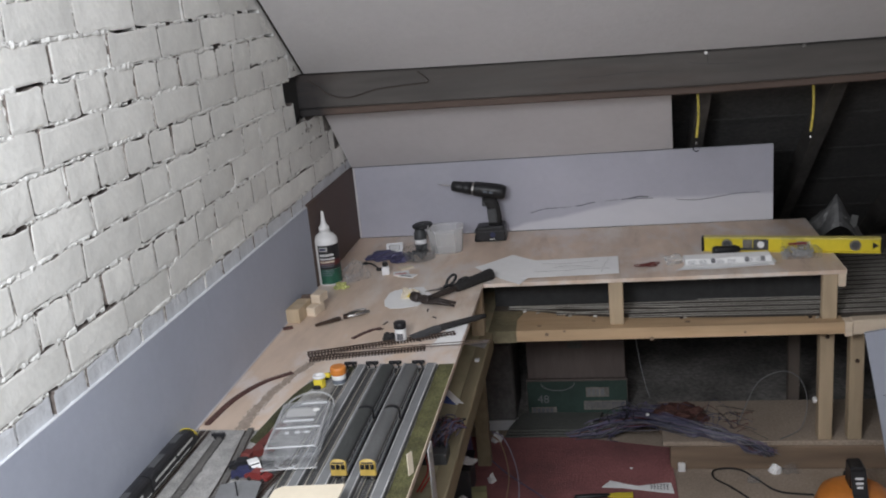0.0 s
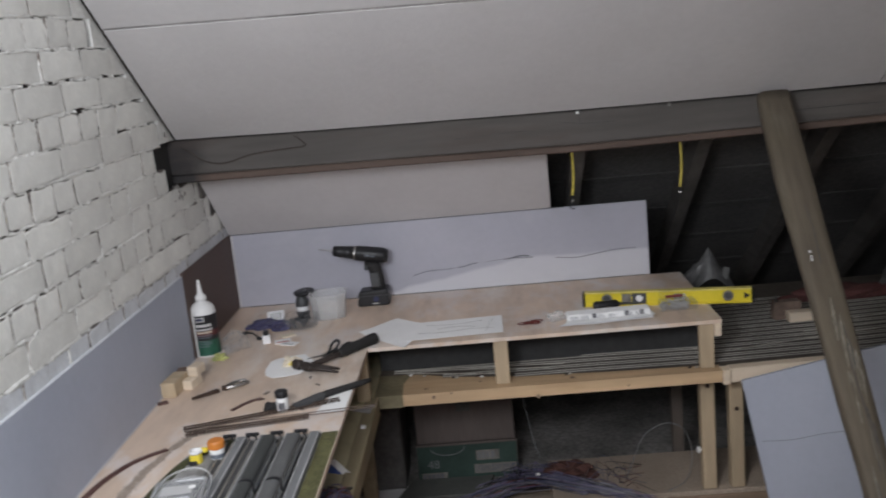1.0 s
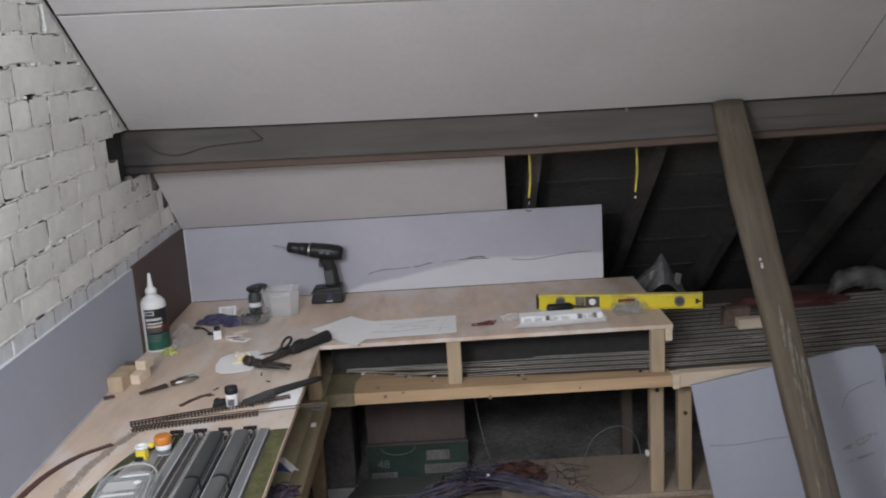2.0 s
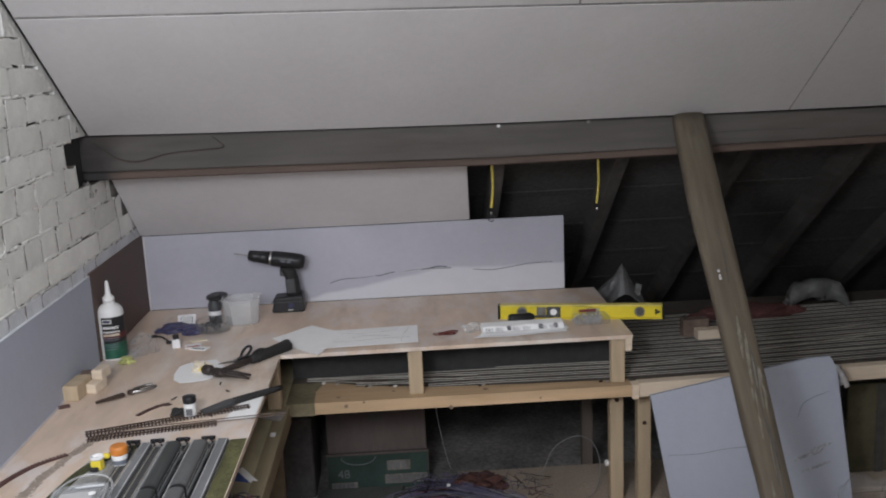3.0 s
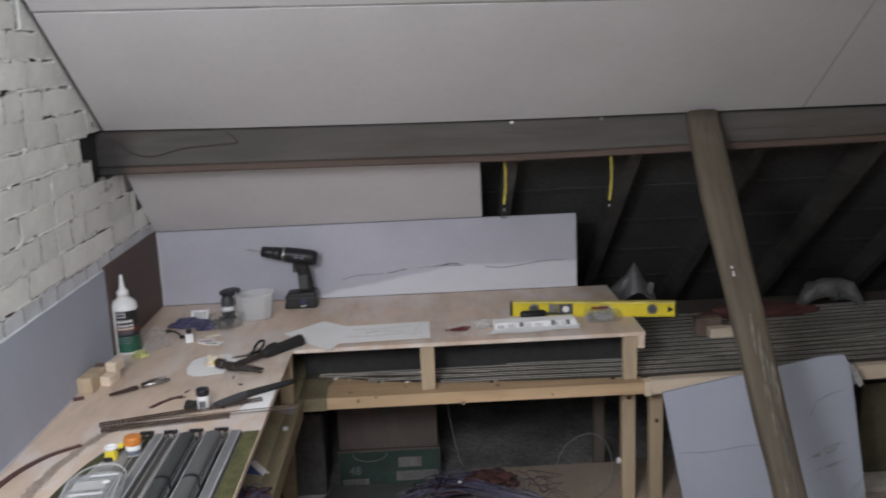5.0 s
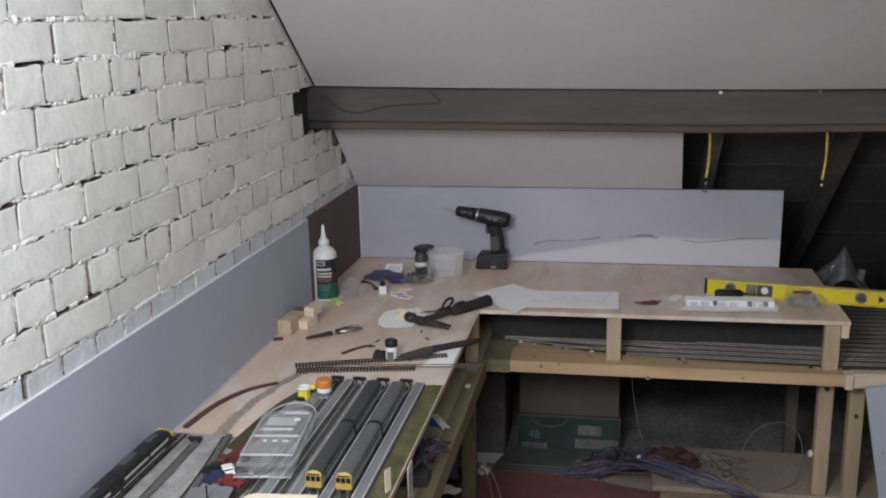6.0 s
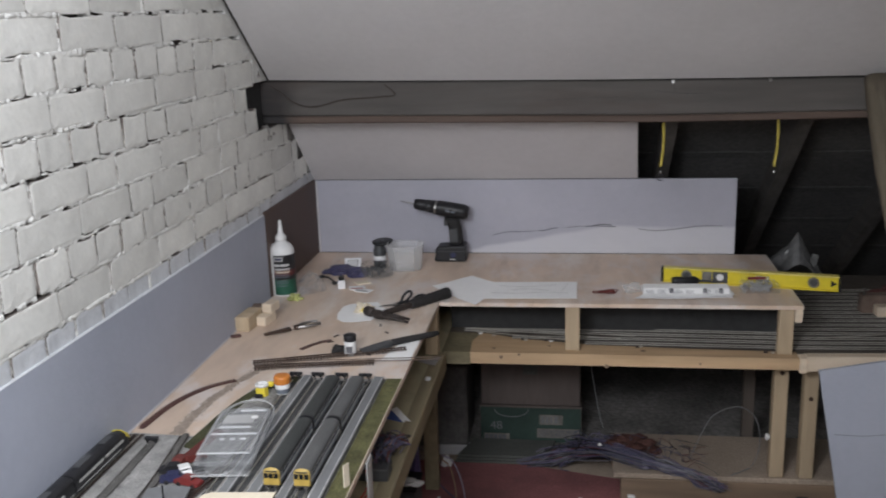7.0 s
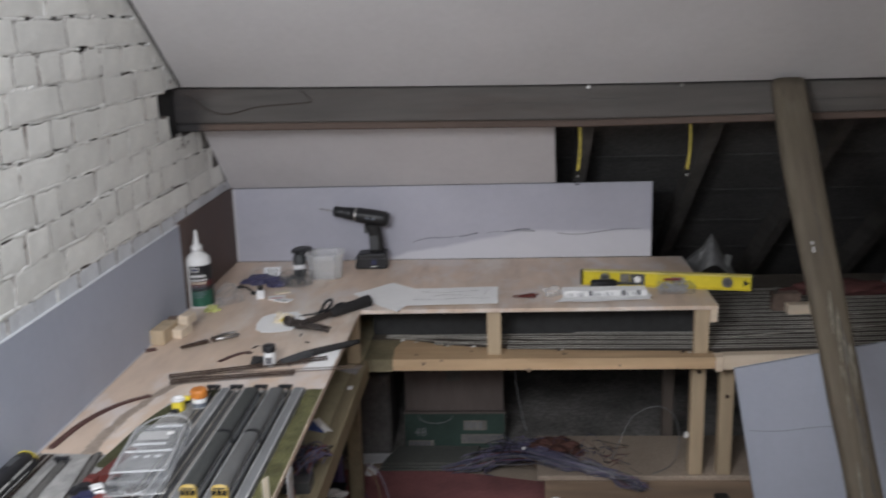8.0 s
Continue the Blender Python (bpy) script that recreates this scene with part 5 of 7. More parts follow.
def drawn(points, sizes, seg=12):
    """A body drawn along points with its own width and height at each."""
    pts = [Vector(p) for p in points]
    rings = []
    for i, p in enumerate(pts):
        way = (pts[min(i + 1, len(pts) - 1)] - pts[max(i - 1, 0)]).normalized()
        across = way.cross(Vector((0, 0, 1))).normalized()
        over = across.cross(way).normalized()
        wide, high = sizes[i]
        rings.append([p + across * wide * math.cos(2 * math.pi * k / seg) + over * high * math.sin(2 * math.pi * k / seg) for k in range(seg)])
    return loft(rings)


part("shaft", rod(a, a.lerp(b, 0.5), [(0, 0.0085), (1, 0.0095)]), HAMMER, hm)
part("grip", rod(a.lerp(b, 0.42), b, [(0, 0.011), (0.05, 0.0145), (0.35, 0.0155), (0.7, 0.0165), (0.92, 0.0185), (0.97, 0.018), (1, 0.012)], 18), RUBBER, hm, "black rubber grip", smooth=True)
for u in (0.52, 0.60, 0.68, 0.76):
    part("grip_ring", rod(a.lerp(b, u), a.lerp(b, u + 0.014), [(0, 0.0160), (0.5, 0.0168), (1, 0.0160)], 18), RUBBER, hm)
part("face", rod((0.350, 2.706, DECK + 0.016), (0.376, 2.686, DECK + 0.016), [(0, 0.0135), (0.1, 0.015), (0.75, 0.0155), (1, 0.011)], 16), HAMMER, hm, "round striking face", smooth=True)
part("head", drawn(curve([(0.374, 2.688, DECK + 0.016), (0.392, 2.672, DECK + 0.016), (0.412, 2.660, DECK + 0.016)], 3), [(0.010, 0.010), (0.0115, 0.0115), (0.014, 0.013), (0.015, 0.0135), (0.015, 0.013), (0.0145, 0.012), (0.014, 0.011)]), HAMMER, hm, "dark steel head", smooth=True)
for off in (-1, 1):
    pts = curve([(0.410, 2.660 + 0.005 * off, DECK + 0.017), (0.434, 2.647 + 0.008 * off, DECK + 0.018), (0.460, 2.645 + 0.011 * off, DECK + 0.014), (0.486, 2.652 + 0.014 * off, DECK + 0.005)], 3)
    part("claw", drawn(pts, [(0.0085 - 0.0004 * k, 0.0095 - 0.0007 * k) for k in range(len(pts))]), HAMMER, hm, "curved tapering claw", smooth=True)

# scissors with black loops
sc = thing("scissors", "pair of scissors with black finger loops lying over the hammer", "scissors")
for s_, mid, lift, lean in ((-1, (0.456, 2.790), 0.034, 40), (1, (0.487, 2.824), 0.020, 14)):
    m = pose(mid[0], mid[1], DECK + lift, lean, 0, -42)
    loop = [m @ Vector((0.014 * math.cos(t) * (1 + 0.15 * math.sin(t)), 0.021 * math.sin(t), 0)) for t in [2 * math.pi * i / 24 for i in range(25)]]
    part("finger_loop", tube(loop, 0.0042, 8), BLACK, sc, "black plastic loop", smooth=True)
    part("tang", tube(curve([m @ Vector((0.004 * s_, -0.019, 0)), (0.448 + 0.006 * s_, 2.764, DECK + 0.026), (0.436, 2.746, DECK + 0.0235)], 5), 0.0042, 8), BLACK, sc, smooth=True)
    p0, p1 = Vector((0.437, 2.748, DECK + 0.0215 + 0.0015 * s_)), Vector((0.398 + 0.006 * s_, 2.694, DECK + 0.0335 + 0.0015 * s_))
    w_ = (p1 - p0).normalized().cross(Vector((0, 0, 1))).normalized() * 0.006
    part("blade", loft([[p0 - w_, p0 + w_, p0 + w_ + Vector((0, 0, 0.002)), p0 - w_ + Vector((0, 0, 0.002))], [p1 - w_ * 0.2, p1 + w_ * 0.2, p1 + w_ * 0.2 + Vector((0, 0, 0.002)), p1 - w_ * 0.2 + Vector((0, 0, 0.002))]]), STEEL, sc, "steel blade")
part("pivot", rod((0.431, 2.739, DECK + 0.020), (0.431, 2.739, DECK + 0.030), [(0, 0.003), (1, 0.003)], 10), STEEL, sc)

# pliers
pl = thing("pliers", "long nosed pliers with dark jaws and bright handles", "pliers", pose(0.178, 2.568, DECK + 0.004, 0, 0, 40))
part("jaw", loft([[(-0.098, y, z) for y, z in ((-0.003, 0), (0.003, 0), (0.003, 0.006), (-0.003, 0.006))], [(-0.02, y, z) for y, z in ((-0.008, 0), (0.008, 0), (0.008, 0.008), (-0.008, 0.008))]]), RUSTY, pl)
part("pivot", lathe([(0.009, 0), (0.009, 0.010)], 14), RUSTY, pl)
for s in (-1, 1):
    part("handle", tube(curve([(0.0, 0.004 * s, 0.005), (0.02, 0.014 * s, 0.006), (0.045, 0.016 * s, 0.006), (0.068, 0.010 * s, 0.006)], 6), 0.0042), STEEL, pl, "bright metal handle")

# paint jar with black lid
pj = thing("paint_jar", "small white paint jar with a black lid", "jar", pose(0.378, 2.385, DECK))
part("jar", lathe([(0.0145, 0), (0.0158, 0.002), (0.0158, 0.034), (0.014, 0.038)], 20), WHITE, pj, smooth=True)
part("lid", lathe([(0.0162, 0.0382), (0.0168, 0.040), (0.0168, 0.053), (0.0155, 0.055)], 20), BLACK, pj, "black screw lid", smooth=True)
part("printed_panel", arc_band(0.008, 0.026, -2.1, -1.0, 0.0161), INK, pj)

# broad scraper / file
fl = thing("wide_chisel", "dark bolster tool with a long flat handle", "chisel")
p, q = Vector((0.405, 2.396, DECK + 0.002)), Vector((0.590, 2.530, DECK + 0.006))
u = (q - p).normalized()
s = Vector((-u.y, u.x, 0))
part("blade", loft([[p + u * k + s * w + Vector((0, 0, h)) for w, h in ((-wd, 0), (wd, 0), (wd, th), (-wd, th))] for k, wd, th in ((0, 0.016, 0.005), (0.07, 0.015, 0.012), (0.085, 0.010, 0.014))]), DARK_GREY, fl)
part("handle", rod(p + u * 0.086 + Vector((0, 0, 0.008)), q + Vector((0, 0, 0.006)), [(0, 0.009), (0.1, 0.0095), (0.8, 0.0085), (1, 0.0065)]), RUBBER, fl, smooth=True)
solo("dark_clamp", crumple((0.020, 0.014, 0.014), 0.4, 9.3), RUBBER, "small dark rubber lump beside the paint jar", "oddment", at=pose(0.345, 2.395, DECK, 0, 0, 20))
solo("instruction_sheet", sheet([(0.468, 2.345), (0.543, 2.345), (0.546, 2.53), (0.50, 2.50)], DECK + 0.0008, 0.0008, 0.002, 8), PAPER, "white instruction sheet under the tools at the worktop edge", "paper")
solo("triangular_bracket", loft([[(0.548, 2.42, DECK - 0.03 + z), (0.60, 2.39, DECK - 0.03 + z), (0.605, 2.45, DECK - 0.03 + z)] for z in (0, 0.002)]), STEEL, "small bent metal bracket fixed to the worktop edge", "bracket")

# loose track lengths
track([(0.140, 2.300), (0.33, 2.362), (0.52, 2.425)], "loose_track", "loose length of flexible track with dark sleepers", z=DECK + 0.001, group="loose tracks", steel=RUSTY)
track([(0.155, 2.266), (0.30, 2.296), (0.455, 2.324)], "loose_track", "loose length of flexible track in front of another", z=DECK + 0.001, group="loose tracks", steel=RUSTY)
for dy in (0.0, 0.0165):
    solo("loose_rail", rod((0.20, 2.285 + dy, DECK + 0.008), (0.625, 2.340 + dy, DECK + 0.009), [(0, 0.0011), (1, 0.0011)], 6), RUSTY, "loose bright rail overhanging the worktop edge", "rail", "loose rails")
track(curve([(0.136, 2.185), (0.078, 2.128), (0.038, 2.03), (0.022, 1.90)], 10), "curved_sleeper_strip", "curved strip of dark brown sleepers without rails", z=DECK + 0.0005, sleepers=BROWN_TRACK, rails=False, deep=0.0035, half=0.0079)
bm = tube(curve([(0.136, 2.185, 0), (0.078, 2.128, 0), (0.038, 2.03, 0), (0.022, 1.90, 0)], 10), 0.0075, 4)
for v in bm.verts:
    v.co.z = DECK + 0.0005 + (0.0022 if v.co.z > 0 else 0)
solo("sleeper_web", bm, BROWN_TRACK, "brown plastic web of the curved sleeper strip", "model track")

# glue and pencil marks on the ply
bm = bmesh.new()
rnd = random.Random(5)
path = curve([(0.112, 1.885, 0), (0.111, 1.95, 0), (0.116, 2.04, 0), (0.131, 2.13, 0), (0.156, 2.215, 0), (0.19, 2.30, 0)], 60)
for i in range(1500):
    k = rnd.random() ** 1.4
    p = path[int(k * (len(path) - 1))]
    a = rnd.choice((-0.005, 0.0, 0.006)) + rnd.gauss(0, 0.0042)
    merge(bm, slab([(-0.0030, -0.002), (0.0005, -0.0034), (0.0026, 0.0005), (0.0006, 0.0022 + 0.003 * rnd.random())], 0, 0.0003), pose(p[0] + a, p[1] + rnd.gauss(0, 0.004), DECK + 0.0002 + 0.0003 * rnd.random(), 0, 0, rnd.uniform(-30, 30)))
solo("glue_trace", bm, GLUE_TRACE, "trail of dried glue and ballast on the plywood", "glue", kind="stuff")
bm = bmesh.new()
for i in range(8):
    merge(bm, box((-0.011 * rnd.random() - 0.003, -0.002, 0), (0.008, 0.002, 0.002)), pose(rnd.uniform(0.13, 0.50), rnd.uniform(2.34, 2.66), DECK + 0.0002, 0, 0, rnd.uniform(0, 180)))
solo("plastic_scraps", bm, SLEEPER, "scattered dark sleeper scraps on the worktop", "scraps", kind="stuff")
for x, y, a in ((0.125, 2.545, 20), (0.262, 2.452, 50), (0.285, 2.475, 30), (0.245, 2.425, 60)):
    solo("sleeper_offcut", box((-0.018, -0.006, 0), (0.018, 0.006, 0.003), 0.0005), BROWN_TRACK, "dark sleeper offcut on the worktop", "offcut", "sleeper offcuts", at=pose(x, y, DECK, 0, 0, a))

# plan paper
solo("plan_sheet", sheet([(0.50, 3.012), (0.618, 3.135), (0.70, 3.062), (0.735, 3.02), (0.662, 2.815), (0.60, 2.88)], DECK + 0.001, 0.0008, 0.004, 1), PAPER, "white plan sheet lying askew over the shelf edge", "paper", "plan sheets")
solo("plan_sheet", sheet([(0.66, 3.05), (0.965, 3.066), (0.965, 2.885), (0.665, 2.870)], DECK + 0.004, 0.0008, 0.003, 2), PAPER, "long white plan sheet on the shelf", "paper", "plan sheets")

for pts in ([(0.70, 2.93), (0.78, 2.925), (0.86, 2.94), (0.94, 2.935)], [(0.72, 3.01), (0.80, 3.0), (0.90, 3.02)], [(0.76, 2.96), (0.80, 2.975), (0.85, 2.97), (0.88, 2.955)], [(0.91, 2.90), (0.92, 2.97), (0.935, 3.03)]):
    solo("plan_line", tube(curve([(x, y, DECK + 0.0076) for x, y in pts], 5), 0.0006, 4), COACH_STRIPE, "faint pencilled line on the plan sheet", "pencil line", "plan lines")

# rubber bands, clips
rb = thing("rubber_bands", "small heap of red brown rubber bands", "rubber bands", pose(1.055, 2.963, DECK))
for i in range(7):
    cx, cy = random.uniform(-0.025, 0.025), random.uniform(-0.012, 0.012)
    part("band", tube([(cx + 0.018 * math.cos(t), cy + 0.010 * math.sin(t), 0.002 + 0.0012 * i) for t in [2 * math.pi * k / 16 for k in range(17)]], 0.0014, 4), MAROON, rb)
solo("clear_scraps", crumple((0.028, 0.016, 0.016), 0.7, 3.3, 2), FROST, "small heap of crumpled clear plastic clips", "scraps", at=pose(1.135, 2.985, DECK))

# folded newspaper
GREY_PRINT = material("grey newspaper print", (0.36, 0.36, 0.37), 0.9, amount=0.2, bump=0)
nw = thing("folded_newspaper", "folded sheet of newsprint on the shelf edge", "newspaper", pose(1.30, 2.965, DECK, 0, 0, 2))
part("lower_fold", sheet([(-0.145, -0.055), (0.13, -0.045), (0.138, 0.045), (-0.12, 0.06)], 0.0005, 0.002, 0.003, 4), NEWS, nw)
rings = []
for i in range(9):
    x = -0.135 + 0.255 * i / 8
    rings.append([(x, -0.034 + 0.004 * math.sin(i), 0.006), (x, -0.046, 0.014), (x, -0.032, 0.027 + 0.002 * math.sin(i * 1.7)), (x, 0.005, 0.031), (x, 0.035, 0.018), (x, 0.04, 0.006)])
fold = part("rolled_fold", loft(rings), PAPER, nw)
for k in range(3):
    part("page_edge", sheet([(-0.148 + 0.004 * k, -0.058 + 0.003 * k), (0.125 + 0.005 * k, -0.050), (0.130, 0.0), (-0.130, 0.0)], 0.0055 + 0.003 * k, 0.0008, 0.003, 11 + k), PAPER, nw)
for k in range(3):
    bars(fold, GREY_PRINT, (-0.128 + 0.084 * k, -0.0466, 0.0150), (1, 0, 0), (0, 0.55, 0.5), 5, 2, 0.030, 0.0011, 0.004, 0.0018, seed=k)
part("torn_flap", sheet([(-0.165, -0.066), (-0.10, -0.074), (0.02, -0.066), (0.10, -0.060), (0.12, -0.03), (-0.13, -0.02)], 0.0030, 0.0012, 0.006, 8), NEWS, nw)
for x in (-0.052, 0.048, 0.095):
    part("picture_block", merge(bmesh.new(), box((-0.006, -0.008, 0), (0.006, 0.008, 0.0006)), pose(x, -0.0385, 0.0215, 43, 0, 0)), INK, fold)

# screw box and screwdriver
sb = thing("screw_box", "clear packet of screws with a red printed header", "packet", pose(1.522, 3.005, DECK, 0, 0, 4))
part("packet", box((-0.056, -0.03, 0), (0.056, 0.03, 0.028), 0.004), CLEAR, sb)
bm = bmesh.new()
for i in range(110):
    merge(bm, rod((0, 0, 0), (0.02, 0, 0), [(0, 0.0032), (0.1, 0.003), (0.15, 0.0015), (1, 0.0008)], 5), pose(random.uniform(-0.05, 0.032), random.uniform(-0.026, 0.024), random.uniform(0.002, 0.022), 0, random.uniform(-40, 40), random.uniform(0, 360)))
part("screws", bm, material("bright zinc screw", (0.52, 0.52, 0.52), 0.35, 0.35, amount=0.2, bump=0), sb, "bright steel screws")
part("header_card", merge(bmesh.new(), box((-0.05, -0.001, 0), (0.05, 0.001, 0.03), 0.0005), pose(0, 0.034, 0.022, -14, 0, 0)), CLEAR, sb)
part("red_print", merge(bmesh.new(), box((-0.03, -0.0016, 0.005), (0.026, -0.001, 0.013)), pose(0, 0.034, 0.022, -14, 0, 0)), DULL_RED, sb)
sd = thing("screwdriver", "stubby black handled screwdriver behind the newspaper", "screwdriver")
part("handle", rod((1.262, 3.045, DECK + 0.016), (1.345, 3.060, DECK + 0.015), [(0, 0.012), (0.1, 0.0155), (0.5, 0.0135), (0.85, 0.0145), (1, 0.008)]), BLACK, sd, smooth=True)
part("blade", rod((1.3455, 3.060, DECK + 0.015), (1.43, 3.075, DECK + 0.005), [(0, 0.004), (1, 0.003)], 8), DARK_GREY, sd)

# spirit level on its edge
# Paler yellow that paints light from above onto the level's top flange.
LEVEL_EDGE = material("yellow enamel lightened for top light", (0.70, 0.60, 0.17), 0.4, amount=0.08, patch=20, patch_amount=0.15, bump=0.02)
p, q = Vector((1.238, 3.108, DECK)), Vector((1.758, 3.010, DECK))
lv = thing("spirit_level", "yellow spirit level standing on edge past the shelf end", "spirit level", Matrix.Translation(p) @ pose(0, 0, 0, 0, 0, math.degrees(math.atan2(q.y - p.y, q.x - p.x))))
ln = (q - p).length
part("web", box((0.004, -0.006, 0.0042), (ln - 0.004, 0.006, 0.0438), 0.001), YELLOW, lv, "yellow enamelled web")
part("lower_flange", box((0.003, -0.011, 0), (ln - 0.003, 0.011, 0.0041), 0.0008), YELLOW, lv)
part("upper_flange", box((0.003, -0.013, 0.0439), (ln - 0.003, 0.013, 0.0488), 0.0008), LEVEL_EDGE, lv, "yellow flange coloured paler as if lit from above")
for x in (-0.004, ln - 0.0028):
    part("end_cap", box((x, -0.0125, -0.0), (x + 0.0068, 0.0125, 0.0485), 0.002), BLACK, lv, "black rubber end cap")
for x, w in ((0.075, 0.017), (ln - 0.075, 0.017)):
    vial = part("vial_window", merge(bmesh.new(), lathe([(w, -0.0072), (w, 0.0072)], 24), pose(x, 0, 0.024, 90, 0, 0)), STEEL, lv, "round vial window")
    part("vial_glass", merge(bmesh.new(), lathe([(0.011, -0.0078), (0.011, 0.0078)], 20), pose(x, 0, 0.024, 90, 0, 0)), DARK_GREY, vial)
cx = 0.165
part("centre_label", box((cx - 0.042, -0.0066, 0.008), (cx - 0.012, -0.0061, 0.040)), STEEL, lv)
mid = part("centre_window", box((cx - 0.01, -0.0072, 0.006), (cx + 0.036, -0.0062, 0.041), 0.0005), DARK_GREY, lv)
part("centre_vial", merge(bmesh.new(), lathe([(0.011, 0), (0.011, 0.0008)], 18), pose(cx + 0.013, -0.0073, 0.024, 90, 0, 0)), NEWS, mid)
part("arrow_mark", loft([[(ln - 0.026, y, 0.013), (ln - 0.008, y, 0.023), (ln - 0.026, y, 0.034)] for y in (-0.0068, -0.0061)]), BLACK, lv)
part("sticker", box((0.285, -0.0066, 0.006), (0.325, -0.0061, 0.036)), FROST, lv)

# ---------------------------------------------------------------- on and under the purlin
HOOK_YELLOW = material("dirty yellow sleeve", (0.52, 0.42, 0.075), 0.5, amount=0.1, patch=30, patch_amount=0.2, bump=0.03)


def hang_hook(x, length, ring):
    h = thing("hanging_hook", "yellow coated hook hanging behind the purlin", "hook", pose(x, 3.098, 1.232), "yellow hooks")
    part("stem", tube(curve([(0.0, 0, 0), (0.0028, 0, -length * 0.3), (0.002, 0, -length * 0.65), (-0.004, 0.0, -length)], 5), 0.0039, 8), HOOK_YELLOW, h, "yellow plastic sleeve")
    part("tip", merge(bmesh.new(), lathe([(0.003, 0), (0.0042, 0.004), (0.003, 0.009)], 8), pose(-0.004, 0, -length - 0.022)), STEEL, h)
    if ring:
        part("ring", tube([(-0.005 + 0.010 * math.cos(t), 0, -length - 0.034 + 0.010 * math.sin(t)) for t in [2 * math.pi * k / 16 for k in range(15)]], 0.0018, 5), BLACK, h)
    return h


hang_hook(1.226, 0.158, True)
hang_hook(1.567, 0.16, False)
solo("old_cable", tube(curve([(0.012, 3.0085, 1.35), (0.05, 3.008, 1.325), (0.08, 3.007, 1.30), (0.143, 3.007, 1.286), (0.235, 3.0085, 1.306), (0.343, 3.0085, 1.313), (0.402, 3.007, 1.318), (0.392, 3.0085, 1.335), (0.371, 3.0085, 1.352)], 6), 0.0023), material("brown flex", (0.045, 0.035, 0.03), 0.6), "brown old cable stapled along the purlin", "cable")
for x in (1.244, 1.521):
    solo("screw_hook", rod((x, 3.010, 1.343), (x, 3.000, 1.343), [(0, 0.003), (0.4, 0.003), (0.5, 0.0055), (1, 0.005)], 10), WHITE if x < 1.3 else STEEL, "small screw head at the top of the purlin", "screw", "purlin screws")

# pencil line across the back board
for pts, thick in (([(0.66, 0.767), (0.69, 0.776), (0.72, 0.781), (0.76, 0.781)], 0.0011), ([(0.765, 0.781), (0.79, 0.7825), (0.81, 0.784)], 0.0007), ([(0.825, 0.785), (0.85, 0.787), (0.875, 0.794), (0.895, 0.796)], 0.0014),
                   ([(0.93, 0.797), (0.955, 0.800), (0.98, 0.801)], 0.0006), ([(0.99, 0.801), (1.03, 0.803), (1.06, 0.8015), (1.10, 0.800)], 0.0012)):
    solo("pencil_line", tube(curve([(x, BACK - 0.0006, z) for x, z in pts], 6), thick, 5), PENCIL, "short wavering pencil stroke across the unpainted board", "pencil line", "pencil lines")
solo("pencil_line", tube(curve([(1.015, BACK - 0.0006, 0.802), (1.05, BACK - 0.0006, 0.809), (1.085, BACK - 0.0006, 0.806)], 6), 0.0018, 5), PENCIL, "short dark pencil stroke on the board", "pencil line", "pencil lines")
solo("pencil_line", tube(curve([(1.18, BACK - 0.0006, 0.792), (1.25, BACK - 0.0006, 0.786), (1.33, BACK - 0.0006, 0.795), (1.39, BACK - 0.0006, 0.803), (1.47, BACK - 0.0006, 0.804)], 6), 0.0011, 5), PENCIL, "faint pencil line near the board end", "pencil line", "pencil lines")

# ---------------------------------------------------------------- right part of the lower deck
ol = [(-0.008, 0.0), (0.0, 0.522), (0.50, 0.522), (0.562, 0.514), (0.577, 0.475), (0.545, 0.0)]
pbm = loft([[(x, 0, z) for x, z in ol], [(x, 0.0125, z) for x, z in ol]])
TORN_PAPER = material("torn grey lining paper", (0.33, 0.32, 0.32), 0.9, grain=80, amount=0.15, patch=18, patch_amount=0.25, bump=0.2)
lp = thing("leaning_plasterboard", "loose blue painted plasterboard offcut leaning on the deck beam", "plasterboard", pose(1.760, 2.762, 0.005, -5.5, -10.5, 0))
part("board", pbm, BLUE, lp)
curl = []
for i in range(9):
    u = i / 8
    r = 0.014 + 0.004 * math.sin(3 * u)
    curl.append([(0.576 + 0.016 * u + r * math.sin(q) * (1 + 0.3 * noise.noise((u * 3, q, 2))), 0.006 - r * math.cos(q), 0.478 - 0.070 * u + 0.006 * noise.noise((u * 4, q, 7))) for q in [-0.4 + 4.4 * k / 10 for k in range(11)]])
part("torn_corner", loft(curl, False, False), TORN_PAPER, lp, "torn curled grey paper corner", smooth=True)
part("pencil_line", tube(curve([(0.015, -0.001, 0.325), (0.07, -0.001, 0.313), (0.12, -0.001, 0.306), (0.2, -0.001, 0.302), (0.26, -0.001, 0.294)], 5), 0.0006, 4), PENCIL, lp)
SCUFF = material("brownish scuff on paint", (0.37, 0.385, 0.425), 0.8, grain=120, amount=0.3, patch=30, patch_amount=0.3, bump=0.1)
for x, z, w, h in ((0.44, 0.215, 0.045, 0.005), (0.475, 0.232, 0.032, 0.004), (0.455, 0.175, 0.040, 0.0035)):
    part("scuff", merge(bmesh.new(), crumple((w, 0.0009, h), 0.8, x * 40 + z * 9, 3, False), pose(x, -0.0004, z, 0, -8, 0)), SCUFF, lp, "brownish smear")
part("scratch", tube(curve([(0.43, -0.001, 0.35), (0.452, -0.001, 0.385), (0.49, -0.001, 0.40), (0.54, -0.001, 0.407)], 5), 0.0006, 4), PENCIL, lp)

wb = thing("deck_block", "pair of pale wood blocks standing on the storage tracks", "wood block", pose(1.965, 3.24, LOW + 0.005, 0, 0, 4))
